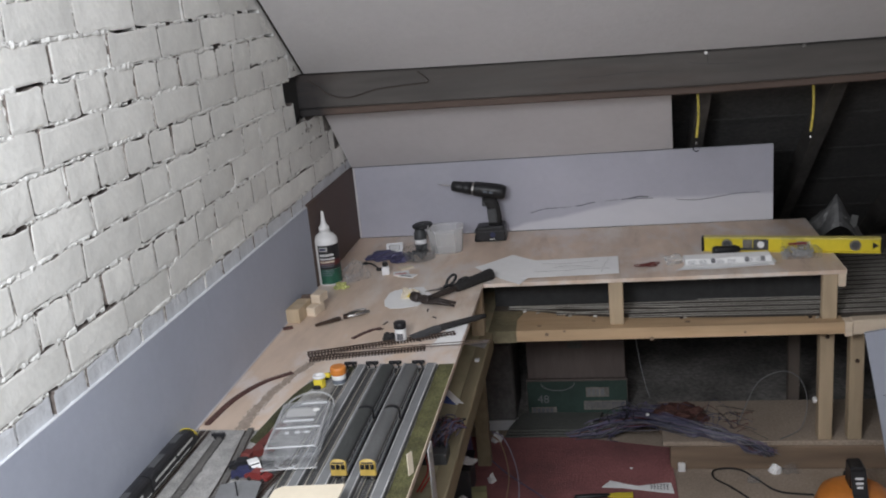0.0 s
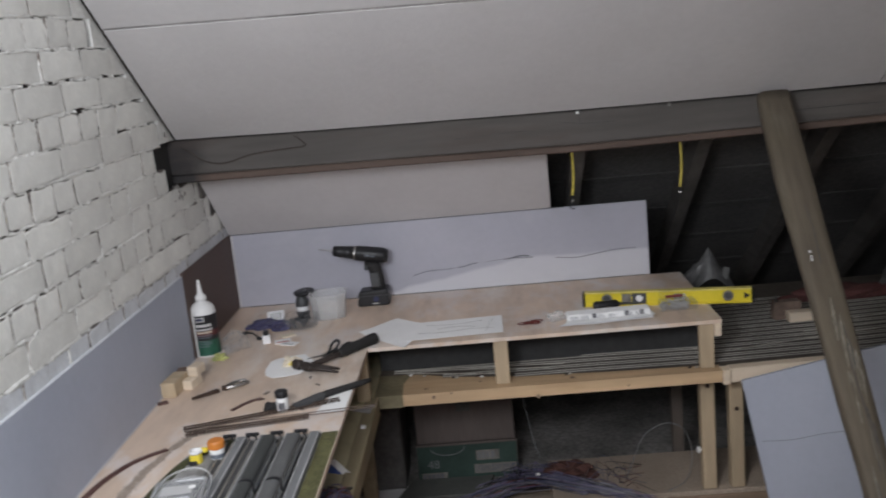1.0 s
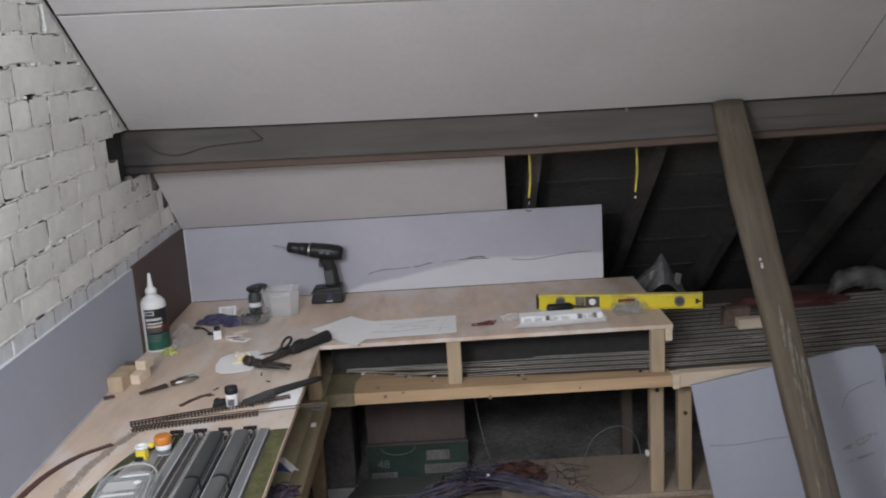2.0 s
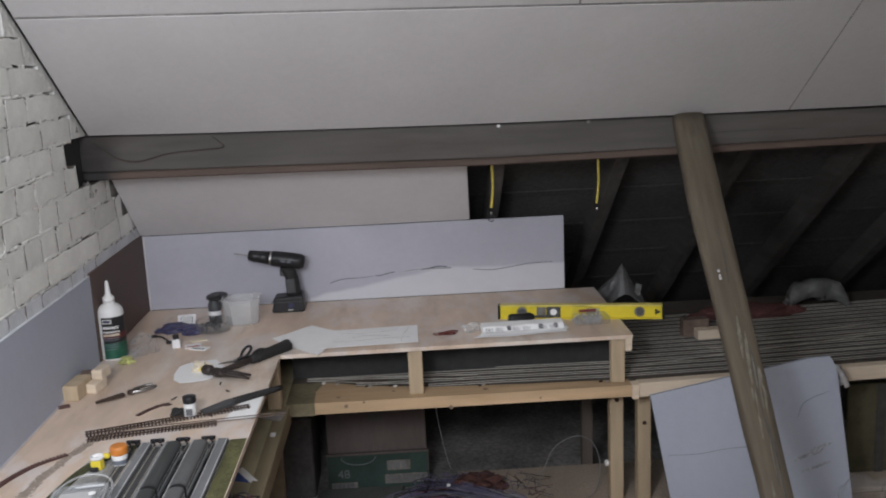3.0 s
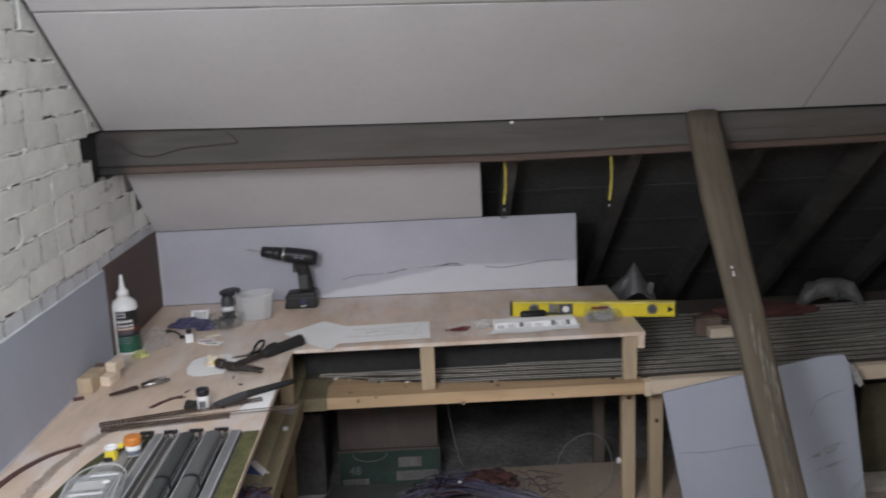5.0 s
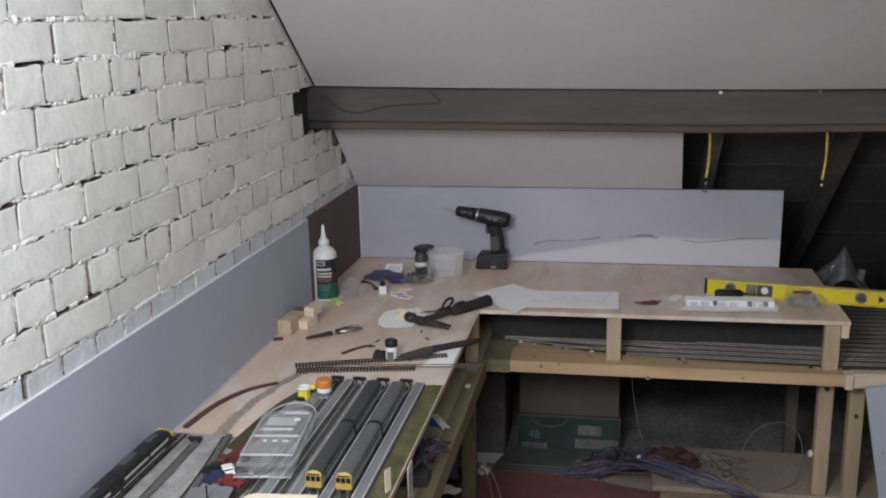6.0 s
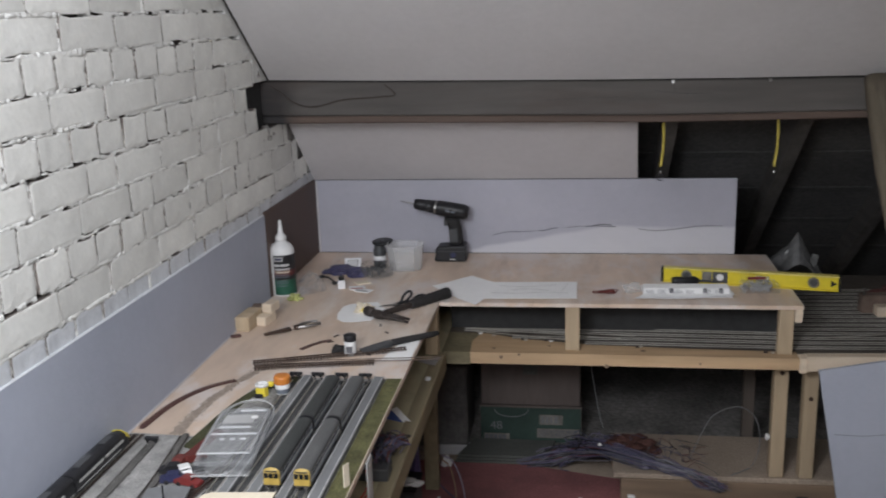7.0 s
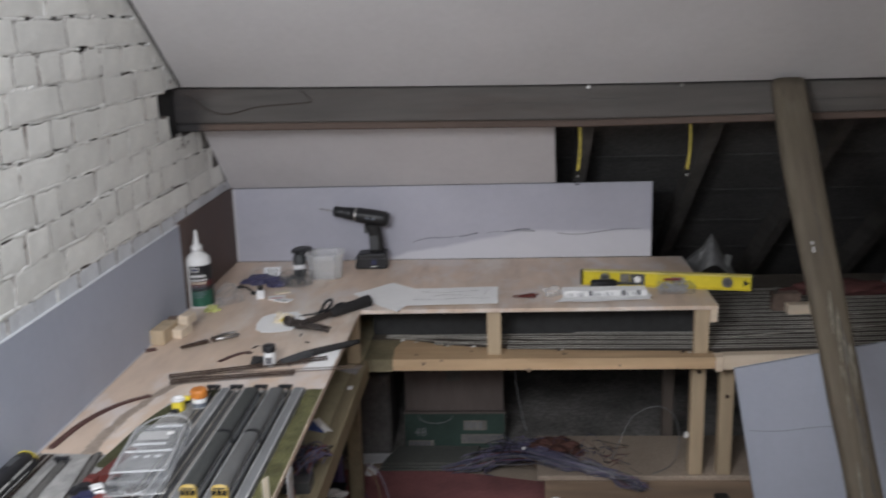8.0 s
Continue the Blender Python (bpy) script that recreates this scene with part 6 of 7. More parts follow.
part("front_block", box((-0.028, -0.02, 0), (0.055, 0.02, 0.034), 0.002), PALE, wb)
part("rear_block", box((-0.065, 0.022, 0), (0.03, 0.062, 0.062), 0.003), DUSTY_BLOCK, wb, "darker wood block")
part("nail", box((-0.058, 0.03, 0.0622), (-0.052, 0.034, 0.085)), STEEL, wb)
solo("red_cloth", crumple((0.20, 0.06, 0.030), 0.4, 8.8), CLOTH_BACK, "dark red cloth heaped at the back of the lower deck", "cloth", at=pose(2.22, 3.50, LOW - 0.002, 0, 0, 4))
wbag = thing("white_bag", "crumpled dusty white plastic bag slumped over on the lower deck", "bag", pose(2.50, 3.53, LOW - 0.002, 0, 0, 8))
spine = curve([(-0.125, 0, 0.012), (-0.105, 0.01, 0.055), (-0.055, 0.02, 0.074), (0.01, 0.02, 0.078), (0.07, 0.01, 0.064), (0.105, -0.01, 0.030), (0.112, -0.015, 0.006)], 5)
rings = []
for i, p in enumerate(spine):
    u = i / (len(spine) - 1)
    r = 0.009 + 0.025 * math.sin(math.pi * min(1.0, u * 1.05 + 0.02))
    ring = []
    for k in range(18):
        t = 2 * math.pi * k / 18
        q = r * (1 + 0.4 * noise.noise((u * 9, math.cos(t) * 1.6, math.sin(t) * 1.6 + 5)) + 0.25 * abs(noise.noise((u * 22, math.cos(t) * 3, math.sin(t) * 3))))
        ring.append((p.x + 0.4 * q * math.cos(t) * (1 if u > 0.5 else -1), p.y + 1.3 * q * math.sin(t), max(0.001, p.z + q * math.cos(t))))
    rings.append(ring)
part("bag", loft(rings), BAG_WHITE, wbag, smooth=True)
part("tied_neck", crumple((0.016, 0.014, 0.034), 0.8, 5.7, 3), BAG_WHITE, wbag, "twisted neck of the bag", at=pose(-0.128, -0.015, 0.001, 0, -14, 0))
gbag = thing("grey_bag", "crumpled grey plastic bag behind the blue board", "bag", pose(1.72, 3.56, LOW - 0.002))
rows = []
for j in range(13):
    v = j / 12
    row = []
    for i in range(25):
        u = i / 24
        x, y = -0.20 + 0.36 * u, -0.07 + 0.15 * v
        low = 0.095 * math.sin(math.pi * min(1, u * 1.02)) ** 0.7 * (0.55 + 0.45 * math.sin(math.pi * v))
        peak = 0.125 * max(0.0, 1 - abs(u - 0.64) / 0.32) ** 1.3 * max(0.0, 1 - abs(v - 0.4) / 0.9)
        fold = 0.022 * noise.noise((u * 6, v * 5, 1.0)) + 0.014 * abs(noise.noise((u * 15, v * 12, 3.0)))
        row.append((x + 0.03 * peak, y, max(0.001, low + peak + fold)))
    rows.append(row)
part("bag", loft(rows, False, False), BAG_GREY, gbag, "thin folded film with a peaked corner")
part("print_patch", merge(bmesh.new(), box((-0.012, -0.001, 0), (0.012, 0.0, 0.045), 0.0003), pose(0.075, -0.052, 0.10, -25, 18, 0)), BAG_WHITE, gbag, "pale printed patch")
ob = thing("olive_panel", "olive painted panel with dark strips under the lower deck", "panel", pose(2.40, 3.05, 0.1005))
part("panel", box((0, 0, 0), (0.85, 0.02, 0.32), 0.003), OLIVE, ob)
for x in (0.10, 0.32, 0.6):
    part("strip", box((x, -0.004, 0.0), (x + 0.03, -0.0005, 0.318)), RAFTER, ob)
solo("clear_sheeting", crumple((0.24, 0.10, 0.15), 1.0, 12.1, 5), CLEAR_FILM, "crumpled clear plastic sheeting on the floor", "sheeting", at=pose(2.36, 2.60, 0.0005))

# ---------------------------------------------------------------- under the layout
solo("carpet", slab([(0.35, 1.2), (1.105, 1.2), (1.118, 2.76), (1.112, 3.075), (0.80, 3.152), (0.49, 3.160), (0.35, 3.165)], 0.0005, 0.008), CARPET, "worn dark red carpet piece on the loft floor", "carpet")
gx = thing("green_box", "green printed cardboard carton under the layout", "box", pose(0.797, 3.43, 0.0005))
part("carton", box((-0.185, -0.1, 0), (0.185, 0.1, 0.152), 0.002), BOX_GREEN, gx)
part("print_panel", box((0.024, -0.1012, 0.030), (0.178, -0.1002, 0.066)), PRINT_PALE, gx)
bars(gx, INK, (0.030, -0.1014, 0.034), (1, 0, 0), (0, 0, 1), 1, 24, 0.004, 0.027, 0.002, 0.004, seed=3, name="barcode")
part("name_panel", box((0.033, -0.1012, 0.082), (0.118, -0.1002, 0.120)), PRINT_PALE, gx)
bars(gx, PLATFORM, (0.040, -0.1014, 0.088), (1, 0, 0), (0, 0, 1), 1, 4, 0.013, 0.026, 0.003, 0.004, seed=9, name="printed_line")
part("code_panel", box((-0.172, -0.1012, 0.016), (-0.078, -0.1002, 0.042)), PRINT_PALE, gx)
bars(gx, INK, (-0.167, -0.1014, 0.020), (1, 0, 0), (0, 0, 1), 1, 5, 0.013, 0.018, 0.003, 0.004, seed=5, name="printed_line")
tc = bpy.data.curves.new("count_text", "FONT")
tc.body, tc.size, tc.extrude = "48", 0.045, 0.0003
tob = new("count_text", tc)
tme = bpy.data.meshes.new_from_object(tob.evaluated_get(bpy.context.evaluated_depsgraph_get()))
bpy.data.objects.remove(tob)
tme.materials.append(PLATFORM)
num = new("count_print", tme)
num.matrix_basis = pose(-0.148, -0.1012, 0.060, 90, 0, 0)
num.parent = gx
tagged(num, "printed number 48 in pale grey")
part("oval_print", tube([(-0.07 + 0.062 * math.cos(t), -0.1006, 0.139 + 0.030 * math.sin(t)) for t in [math.pi + math.pi * k / 18 for k in range(19)]], 0.0016, 4), PLATFORM, gx)
part("lid_edge", box((-0.187, -0.1016, 0.146), (0.187, 0.1, 0.1535), 0.001), CARD_BROWN, gx, "brown cardboard rim")
for x in (-0.1858, 0.1838):
    part("corner_edge", box((x, -0.1013, 0.001), (x + 0.002, -0.099, 0.1455)), CARD_BROWN, gx, "scuffed brown corner")
bc = thing("brown_carton", "plain brown cardboard carton on top of the green one", "box", pose(0.797, 3.435, 0.1545))
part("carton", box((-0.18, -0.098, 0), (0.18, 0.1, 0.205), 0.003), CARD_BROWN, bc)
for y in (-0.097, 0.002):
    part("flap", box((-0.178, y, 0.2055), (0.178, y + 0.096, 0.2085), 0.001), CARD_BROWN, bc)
part("tape", box((-0.026, -0.0986, 0.12), (0.026, -0.0982, 0.2045)), MAT, bc, "dull packing tape")
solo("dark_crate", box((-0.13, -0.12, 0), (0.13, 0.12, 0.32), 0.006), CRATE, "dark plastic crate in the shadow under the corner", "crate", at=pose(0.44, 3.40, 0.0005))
fm = thing("folded_mat", "folded grey green mat on the carpet", "mat", pose(0.708, 3.225, 0.0085))
for i in range(3):
    part("fold", merge(bmesh.new(), sheet([(-0.17, -0.07), (0.14, -0.075), (0.175, 0.055), (-0.12, 0.06)], 0.0, 0.007, 0.006, i), pose(0.004 * i, 0.003 * i, 0.010 * i, 1, -1 + i, i * 1.5)), MAT, fm)
solo("white_rag", crumple((0.018, 0.012, 0.022), 0.6, 3.9, 2), PAPER, "scrap of white paper at the table leg", "paper scrap", at=pose(0.512, 3.125, 0.0085))

# tangled cable loom
rnd = random.Random(11)
cl = thing("cable_loom", "tangled loom of violet and grey cables spilling off the raised floor", "cables")
for k in range(5):
    for i in range(46 if k < 4 else 9):
        a, b, c = rnd.gauss(0, 0.020), rnd.gauss(0, 0.020), rnd.uniform(0.0, 0.034)
        pts = [(0.80 + rnd.uniform(-0.05, 0.14), 3.165 + a * 0.9, 0.012 + c * 0.3), (0.90 + rnd.gauss(0, 0.02), 3.168 + a + rnd.gauss(0, 0.008), 0.022 + c * 1.1), (0.995 + rnd.gauss(0, 0.02), 3.140 + b, 0.062 + c * 1.1),
               (1.08 + rnd.gauss(0, 0.02), 3.075 + b * 1.1, 0.104 + c * 0.7), (1.175 + rnd.gauss(0, 0.01), 3.01 + b + rnd.gauss(0, 0.01), 0.105 + c * 0.7), (1.25 + rnd.gauss(0, 0.015), 2.968 + a * 0.7, 0.106 + c * 0.5), (1.32 + rnd.gauss(0, 0.012), 2.938 + b * 0.4, 0.102 + c * 0.4),
               (1.375 + rnd.gauss(0, 0.014), 2.922 + b * 0.15, 0.088 + rnd.uniform(-0.016, 0.016)), (1.405 + rnd.gauss(0, 0.016), 2.920 + b * 0.15, 0.070 + rnd.uniform(-0.015, 0.020))]
        part("cable", tube(curve(pts, 4), rnd.uniform(0.0011, 0.0018), 5), CABLE[k], cl)
for i in range(26):
    x0, y0 = rnd.uniform(0.92, 1.08), rnd.uniform(3.12, 3.18)
    pts = [(x0, y0, 0.04 + rnd.uniform(0, 0.02)), (x0 + rnd.uniform(-0.03, 0.05), y0 + rnd.uniform(-0.03, 0.03), 0.105 + rnd.uniform(0, 0.035)), (x0 + rnd.uniform(0.0, 0.10), y0 + rnd.uniform(-0.05, 0.03), 0.10 + rnd.uniform(0, 0.03)), (x0 + rnd.uniform(0.04, 0.16), y0 - 0.06, 0.105)]
    part("loose_wire", tube(curve(pts, 5), 0.0014, 4), CABLE[(0, 2, 3)[i % 3]], cl)
for i in range(26):
    x0, y0 = rnd.uniform(1.09, 1.34), rnd.uniform(2.98, 3.16)
    pts = [(x0, y0, 0.102), (x0 + rnd.uniform(-0.05, 0.06), y0 + rnd.uniform(-0.05, 0.05), 0.112 + rnd.uniform(0, 0.05)), (x0 + rnd.uniform(-0.02, 0.12), y0 + rnd.uniform(-0.06, 0.05), 0.102)]
    part("loose_wire", tube(curve(pts, 6), 0.0009, 4), CABLE[(2, 3, 4)[i % 3]], cl)
RUST_RAG = material("rust coloured cloth", (0.085, 0.037, 0.03), 0.9, grain=140, amount=0.25, patch=9, patch_amount=0.25, bump=0.5)
solo("red_rag", crumple((0.082, 0.048, 0.026), 0.7, 6.1, 4), RUST_RAG, "dark red rag behind the cables", "rag", at=pose(1.150, 3.115, 0.1005, 0, 0, -12))
solo("white_tag", crumple((0.006, 0.004, 0.006), 0.4, 2.2, 2), WHITE, "tiny white tag on the cables", "tag", at=pose(1.043, 3.065, 0.134))
solo("arched_wire", tube(curve([(1.335, 3.05, 0.1025), (1.368, 3.09, 0.155), (1.410, 3.10, 0.235), (1.478, 3.10, 0.272), (1.532, 3.10, 0.256), (1.560, 3.10, 0.204), (1.560, 3.07, 0.15), (1.525, 3.0, 0.112), (1.455, 2.948, 0.1025)], 8), 0.0015), PLATFORM, "thin pale wire standing in an arch", "wire")
solo("hanging_wire", tube(curve([(1.0, 3.30, LOW - 0.02), (1.02, 3.30, 0.30), (1.045, 3.30, 0.15), (1.06, 3.28, 0.10)], 8), 0.0016), PLATFORM, "thin pale wire hanging from the deck", "wire")
part("knob", rod((1.569, 2.965, 0.232), (1.555, 2.965, 0.232), [(0, 0.006), (0.3, 0.011), (0.8, 0.011), (1, 0.006)], 12), WHITE, lower, "white plastic knob on a leg")
for x, y, z in ((1.591, 2.9445, 0.455), (1.681, 2.9445, 0.372)):
    part("bolt_head", rod((x, y, z), (x, y - 0.004, z), [(0, 0.007), (1, 0.006)], 10), RUSTY, lower, "rusty bolt head")

# front floor oddments
solo("white_connector", box((-0.012, -0.008, 0), (0.012, 0.008, 0.030), 0.003), WHITE, "white plastic connector standing by the floor timber", "connector", at=pose(1.142, 2.925, 0.0005))
solo("paper_scrap", crumple((0.016, 0.012, 0.018), 0.9, 5.5, 2), PAPER, "crumpled scrap of white paper by the timber", "paper scrap", "paper scraps", at=pose(1.435, 2.915, 0.0005))
solo("film_scrap", crumple((0.022, 0.015, 0.014), 0.9, 6.4, 3), CLEAR_FILM, "crumpled clear film by the timber", "wrapper", at=pose(1.482, 2.92, 0.0005))
solo("film_scrap", crumple((0.018, 0.012, 0.010), 0.9, 1.4, 3), CLEAR_FILM, "small clear film scrap on the floor", "wrapper", at=pose(1.36, 2.86, 0.0005))
solo("black_cable", tube(curve([(1.345, 2.72, 0.004), (1.325, 2.761, 0.004), (1.279, 2.828, 0.004), (1.240, 2.872, 0.006), (1.242, 2.915, 0.008), (1.290, 2.931, 0.008), (1.335, 2.918, 0.006), (1.372, 2.865, 0.004), (1.427, 2.794, 0.004), (1.524, 2.775, 0.004)], 8), 0.003), RUBBER, "thin black cable looping over the floor", "cable")
bm = sheet([(0.882, 2.800), (0.909, 2.847), (0.950, 2.824), (1.0, 2.810), (1.05, 2.820), (1.101, 2.831), (1.107, 2.763), (1.02, 2.782), (0.955, 2.797)], 0.0085, 0.001, 0.008, 6)
ns = thing("news_strip", "torn strip of printed white paper on the carpet", "paper")
part("strip", bm, PAPER, ns)
bars(ns, INK, (1.035, 2.785, 0.0185), (1, -0.10, 0), (0, 1, 0), 3, 6, 0.007, 0.006, 0.003, 0.006, seed=4)
hk = thing("scraper", "black handled scraper with a yellow blade on the carpet", "tool", pose(0.90, 2.748, 0.0085, 0, 0, 6))
part("handle", loft([[(x, 0.5 * w * math.cos(q), 0.008 + 0.5 * hh * math.sin(q)) for q in [2 * math.pi * i / 10 for i in range(10)]] for x, w, hh in ((-0.105, 0.010, 0.010), (-0.098, 0.018, 0.015), (-0.05, 0.020, 0.016), (0.0, 0.016, 0.013), (0.008, 0.010, 0.008))]), BLACK, hk, "black rounded handle", smooth=True)
part("blade", slab([(0.0, -0.010), (0.03, -0.022), (0.078, -0.020), (0.080, 0.008), (0.03, 0.012), (0.0, 0.008)], 0.007, 0.0095), LEMON, hk, "flat yellow blade")

# orange tool with a black handle on a low stool of timber
ot = thing("orange_tool", "round orange tool case with a wide black strap", "tool", pose(1.612, 2.66, 0.0005))
part("case", lathe([(0.080, 0), (0.104, 0.012), (0.110, 0.042), (0.096, 0.080), (0.062, 0.102), (0.02, 0.108)], 32), ORANGE, ot, "orange plastic shell", smooth=True)
part("strap", box((-0.021, -0.032, 0.105), (0.021, 0.030, 0.178), 0.006), BLACK, ot)
part("strap_front", loft([[(x, y + d, z + 0.4 * d) for x, d in ((-0.021, -0.004), (0.021, -0.004), (0.021, 0.004), (-0.021, 0.004))] for y, z in ((-0.030, 0.168), (-0.060, 0.112), (-0.098, 0.086), (-0.116, 0.044), (-0.108, 0.010))]), BLACK, ot, "black strap over the shell")
for z, w in ((0.150, 0.011), (0.138, 0.010), (0.128, 0.008)):
    part("badge", merge(bmesh.new(), box((-w, -0.0012, -0.0028), (w, 0.0, 0.0028)), pose(0, -0.0345 - 0.54 * (0.168 - z), z, -28, 0, 0)), NEWS, ot)

solo("black_hook", tube(curve([(1.635, 2.83, 0.004), (1.628, 2.845, 0.028), (1.635, 2.85, 0.050), (1.650, 2.85, 0.054)], 6), 0.004), RUBBER, "curled black cable end beside the orange tool", "cable")

# wiring on the lower deck under the station
wr = thing("control_wiring", "bundle of purple and brown wires with a grey control box", "wiring", pose(0.512, 2.055, LOW - 0.002))
part("control_box", box((-0.03, -0.06, 0), (0.035, -0.005, 0.03), 0.002), DARK_GREY, wr)
for k, mt in enumerate((CABLE[0], CABLE[4], CABLE[3], CABLE[2], TAN_WIRE)):
    for i in range(11 if k < 4 else 3):
        pts = [(rnd.uniform(-0.04, 0.03), -0.01 + rnd.uniform(-0.02, 0.02), 0.03), (rnd.uniform(-0.03, 0.06), rnd.uniform(0, 0.05), 0.045 + rnd.uniform(0, 0.035)), (rnd.uniform(-0.04, 0.07), rnd.uniform(0.03, 0.09), 0.03 + rnd.uniform(0, 0.03)), (rnd.uniform(-0.05, 0.04), 0.09 + rnd.uniform(-0.03, 0.03), 0.008)]
        part("wire", tube(curve(pts, 5), 0.0016, 4), mt, wr)
for i in range(2):
    solo("red_wire", tube(curve([(0.50 + 0.01 * i, 1.99, LOW + 0.03), (0.515 + 0.01 * i, 1.93, LOW + 0.02), (0.50 + 0.008 * i, 1.87, LOW + 0.004)], 6), 0.002), RED, "red wire dropping from the control box", "wire", "red wires")
bp = thing("leaflet", "blue and white folded leaflet on the lower deck", "leaflet", pose(0.497, 2.335, LOW - 0.0015, 8, -12, 35))
part("page", box((-0.028, -0.040, 0), (0.028, 0.040, 0.0015)), PAPER, bp)
part("blue_panel", box((-0.0275, -0.030, 0.0016), (0.010, 0.0395, 0.002)), material("print blue", (0.06, 0.10, 0.30), 0.6), bp)
solo("small_white_box", box((-0.007, -0.007, 0), (0.007, 0.007, 0.008), 0.001), NEWS, "small white box on the lower deck", "box", at=pose(0.545, 2.60, LOW))
solo("backing_card", box((-0.001, -0.008, 0), (0.001, 0.008, 0.046)), CREAM, "cream card sign fixed at the grass edge", "card", at=pose(0.540, 1.672, DECK + 0.006, 0, 0, -26))
ms = thing("metal_bracket", "bright metal angle bracket holding the upper deck edge", "bracket", pose(0.552, 1.80, LOW))
part("plate", box((0.0, -0.02, 0), (0.003, 0.02, 0.155), 0.0005), GALV, ms)
for z in (0.03, 0.09, 0.14):
    part("screw", rod((0.003, 0, z), (0.005, 0, z), [(0, 0.004), (1, 0.003)], 8), RAIL, ms)
for mt, pts in ((LILAC_WIRE, [(0.50, 3.10, 0.06), (0.535, 3.085, 0.05), (0.568, 3.045, 0.013), (0.604, 2.893, 0.011), (0.62, 2.744, 0.011), (0.62, 2.60, 0.011)]),
                (TAN_WIRE, [(0.50, 3.09, 0.05), (0.53, 3.06, 0.04), (0.556, 2.995, 0.012), (0.577, 2.87, 0.011), (0.58, 2.743, 0.011), (0.57, 2.60, 0.011)]),
                (CABLE[0], [(0.47, 3.00, 0.05), (0.517, 2.965, 0.013), (0.59, 2.868, 0.011), (0.683, 2.762, 0.011), (0.75, 2.68, 0.011)])):
    solo("trailing_wire", tube(curve(pts, 8), 0.0024), mt, "thin wire trailing over the carpet", "wire", "trailing wires")
solo("blue_bag", crumple((0.022, 0.03, 0.155), 0.35, 3.1), material("violet blue bag", (0.075, 0.065, 0.16), 0.5, amount=0.15, patch=20, patch_amount=0.3, bump=0.2), "dark violet bag standing against the table leg", "bag", at=pose(0.435, 2.90, 0.0085))
sbx = thing("storage_box", "dark storage box under the deck", "box", pose(0.415, 2.79, 0.0085))
part("body", box((-0.06, -0.06, 0), (0.055, 0.06, 0.105), 0.004), DARK_GREY, sbx)
part("lid", box((-0.064, -0.064, 0.1055), (0.059, 0.064, 0.115), 0.003), BLACK, sbx)
solo("white_scraps", crumple((0.030, 0.018, 0.010), 0.7, 4.4, 3), PAPER, "white paper scraps lying on the storage box", "paper scrap", at=pose(0.450, 2.765, 0.1237))
solo("small_carton", box((-0.024, -0.018, 0), (0.024, 0.018, 0.045), 0.001), material("yellow green card", (0.36, 0.35, 0.19), 0.8, patch=20, patch_amount=0.2), "small yellow green carton on the carpet", "box", at=pose(0.497, 2.722, 0.0085, 0, 0, 8))
solo("paper_scrap", crumple((0.016, 0.020, 0.022), 0.7, 7.1, 2), PAPER, "crumpled white paper beside the small carton", "paper scrap", "paper scraps", at=pose(0.448, 2.69, 0.0085))
solo("paper_scrap", crumple((0.012, 0.014, 0.016), 0.7, 8.3, 2), PAPER, "white paper scrap at the leg's foot", "paper scrap", "paper scraps", at=pose(0.523, 2.845, 0.0085))
solo("grey_sheet", sheet([(0.47, 3.20), (0.60, 3.215), (0.60, 3.30), (0.46, 3.30)], 0.0087, 0.002, 0.006, 4), NEWS, "dusty pale sheet on the floor before the crate", "paper")
for i, (x, y) in enumerate(((0.98, 2.93),)):
    solo("white_fleck", crumple((0.006, 0.004, 0.003), 0.5, i, 1), PAPER, "white fleck of paper on the carpet", "paper scrap", "paper flecks", at=pose(x, y, 0.0085))

# ---------------------------------------------------------------- painted brick gable, laid course by course
gable("wall_gable", -0.20, -0.032, "rough brick gable wall behind the painted brickwork", BARE_MORTAR)
wall = thing("brick_wall", "white painted brickwork of the gable with ragged open joints", "wall", kind="structure")
COURSE, Z0, GAP = 0.0714, 0.9435, 0.0058
ROWS = 15


def edge_y(z):
    """Where the slope cuts the gable at height z."""
    return ROOF_Y + (ROOF_Z - z) / SLOPE


def wander(y, r):
    """How far a course strays from level."""
    return 0.0045 * noise.noise((y * 1.6, r * 0.37, 3.0)) + 0.0018 * noise.noise((y * 5.0, r * 1.1, 8.0))


# Brick and mortar sides are coloured dark, as the shade in open joints.
JOINT_SIDE = material("brick side kept dark as joint shade", (0.17, 0.145, 0.13), 0.95, grain=90, amount=0.25, bump=0.3)
rnd = random.Random(21)
faces_of = {}


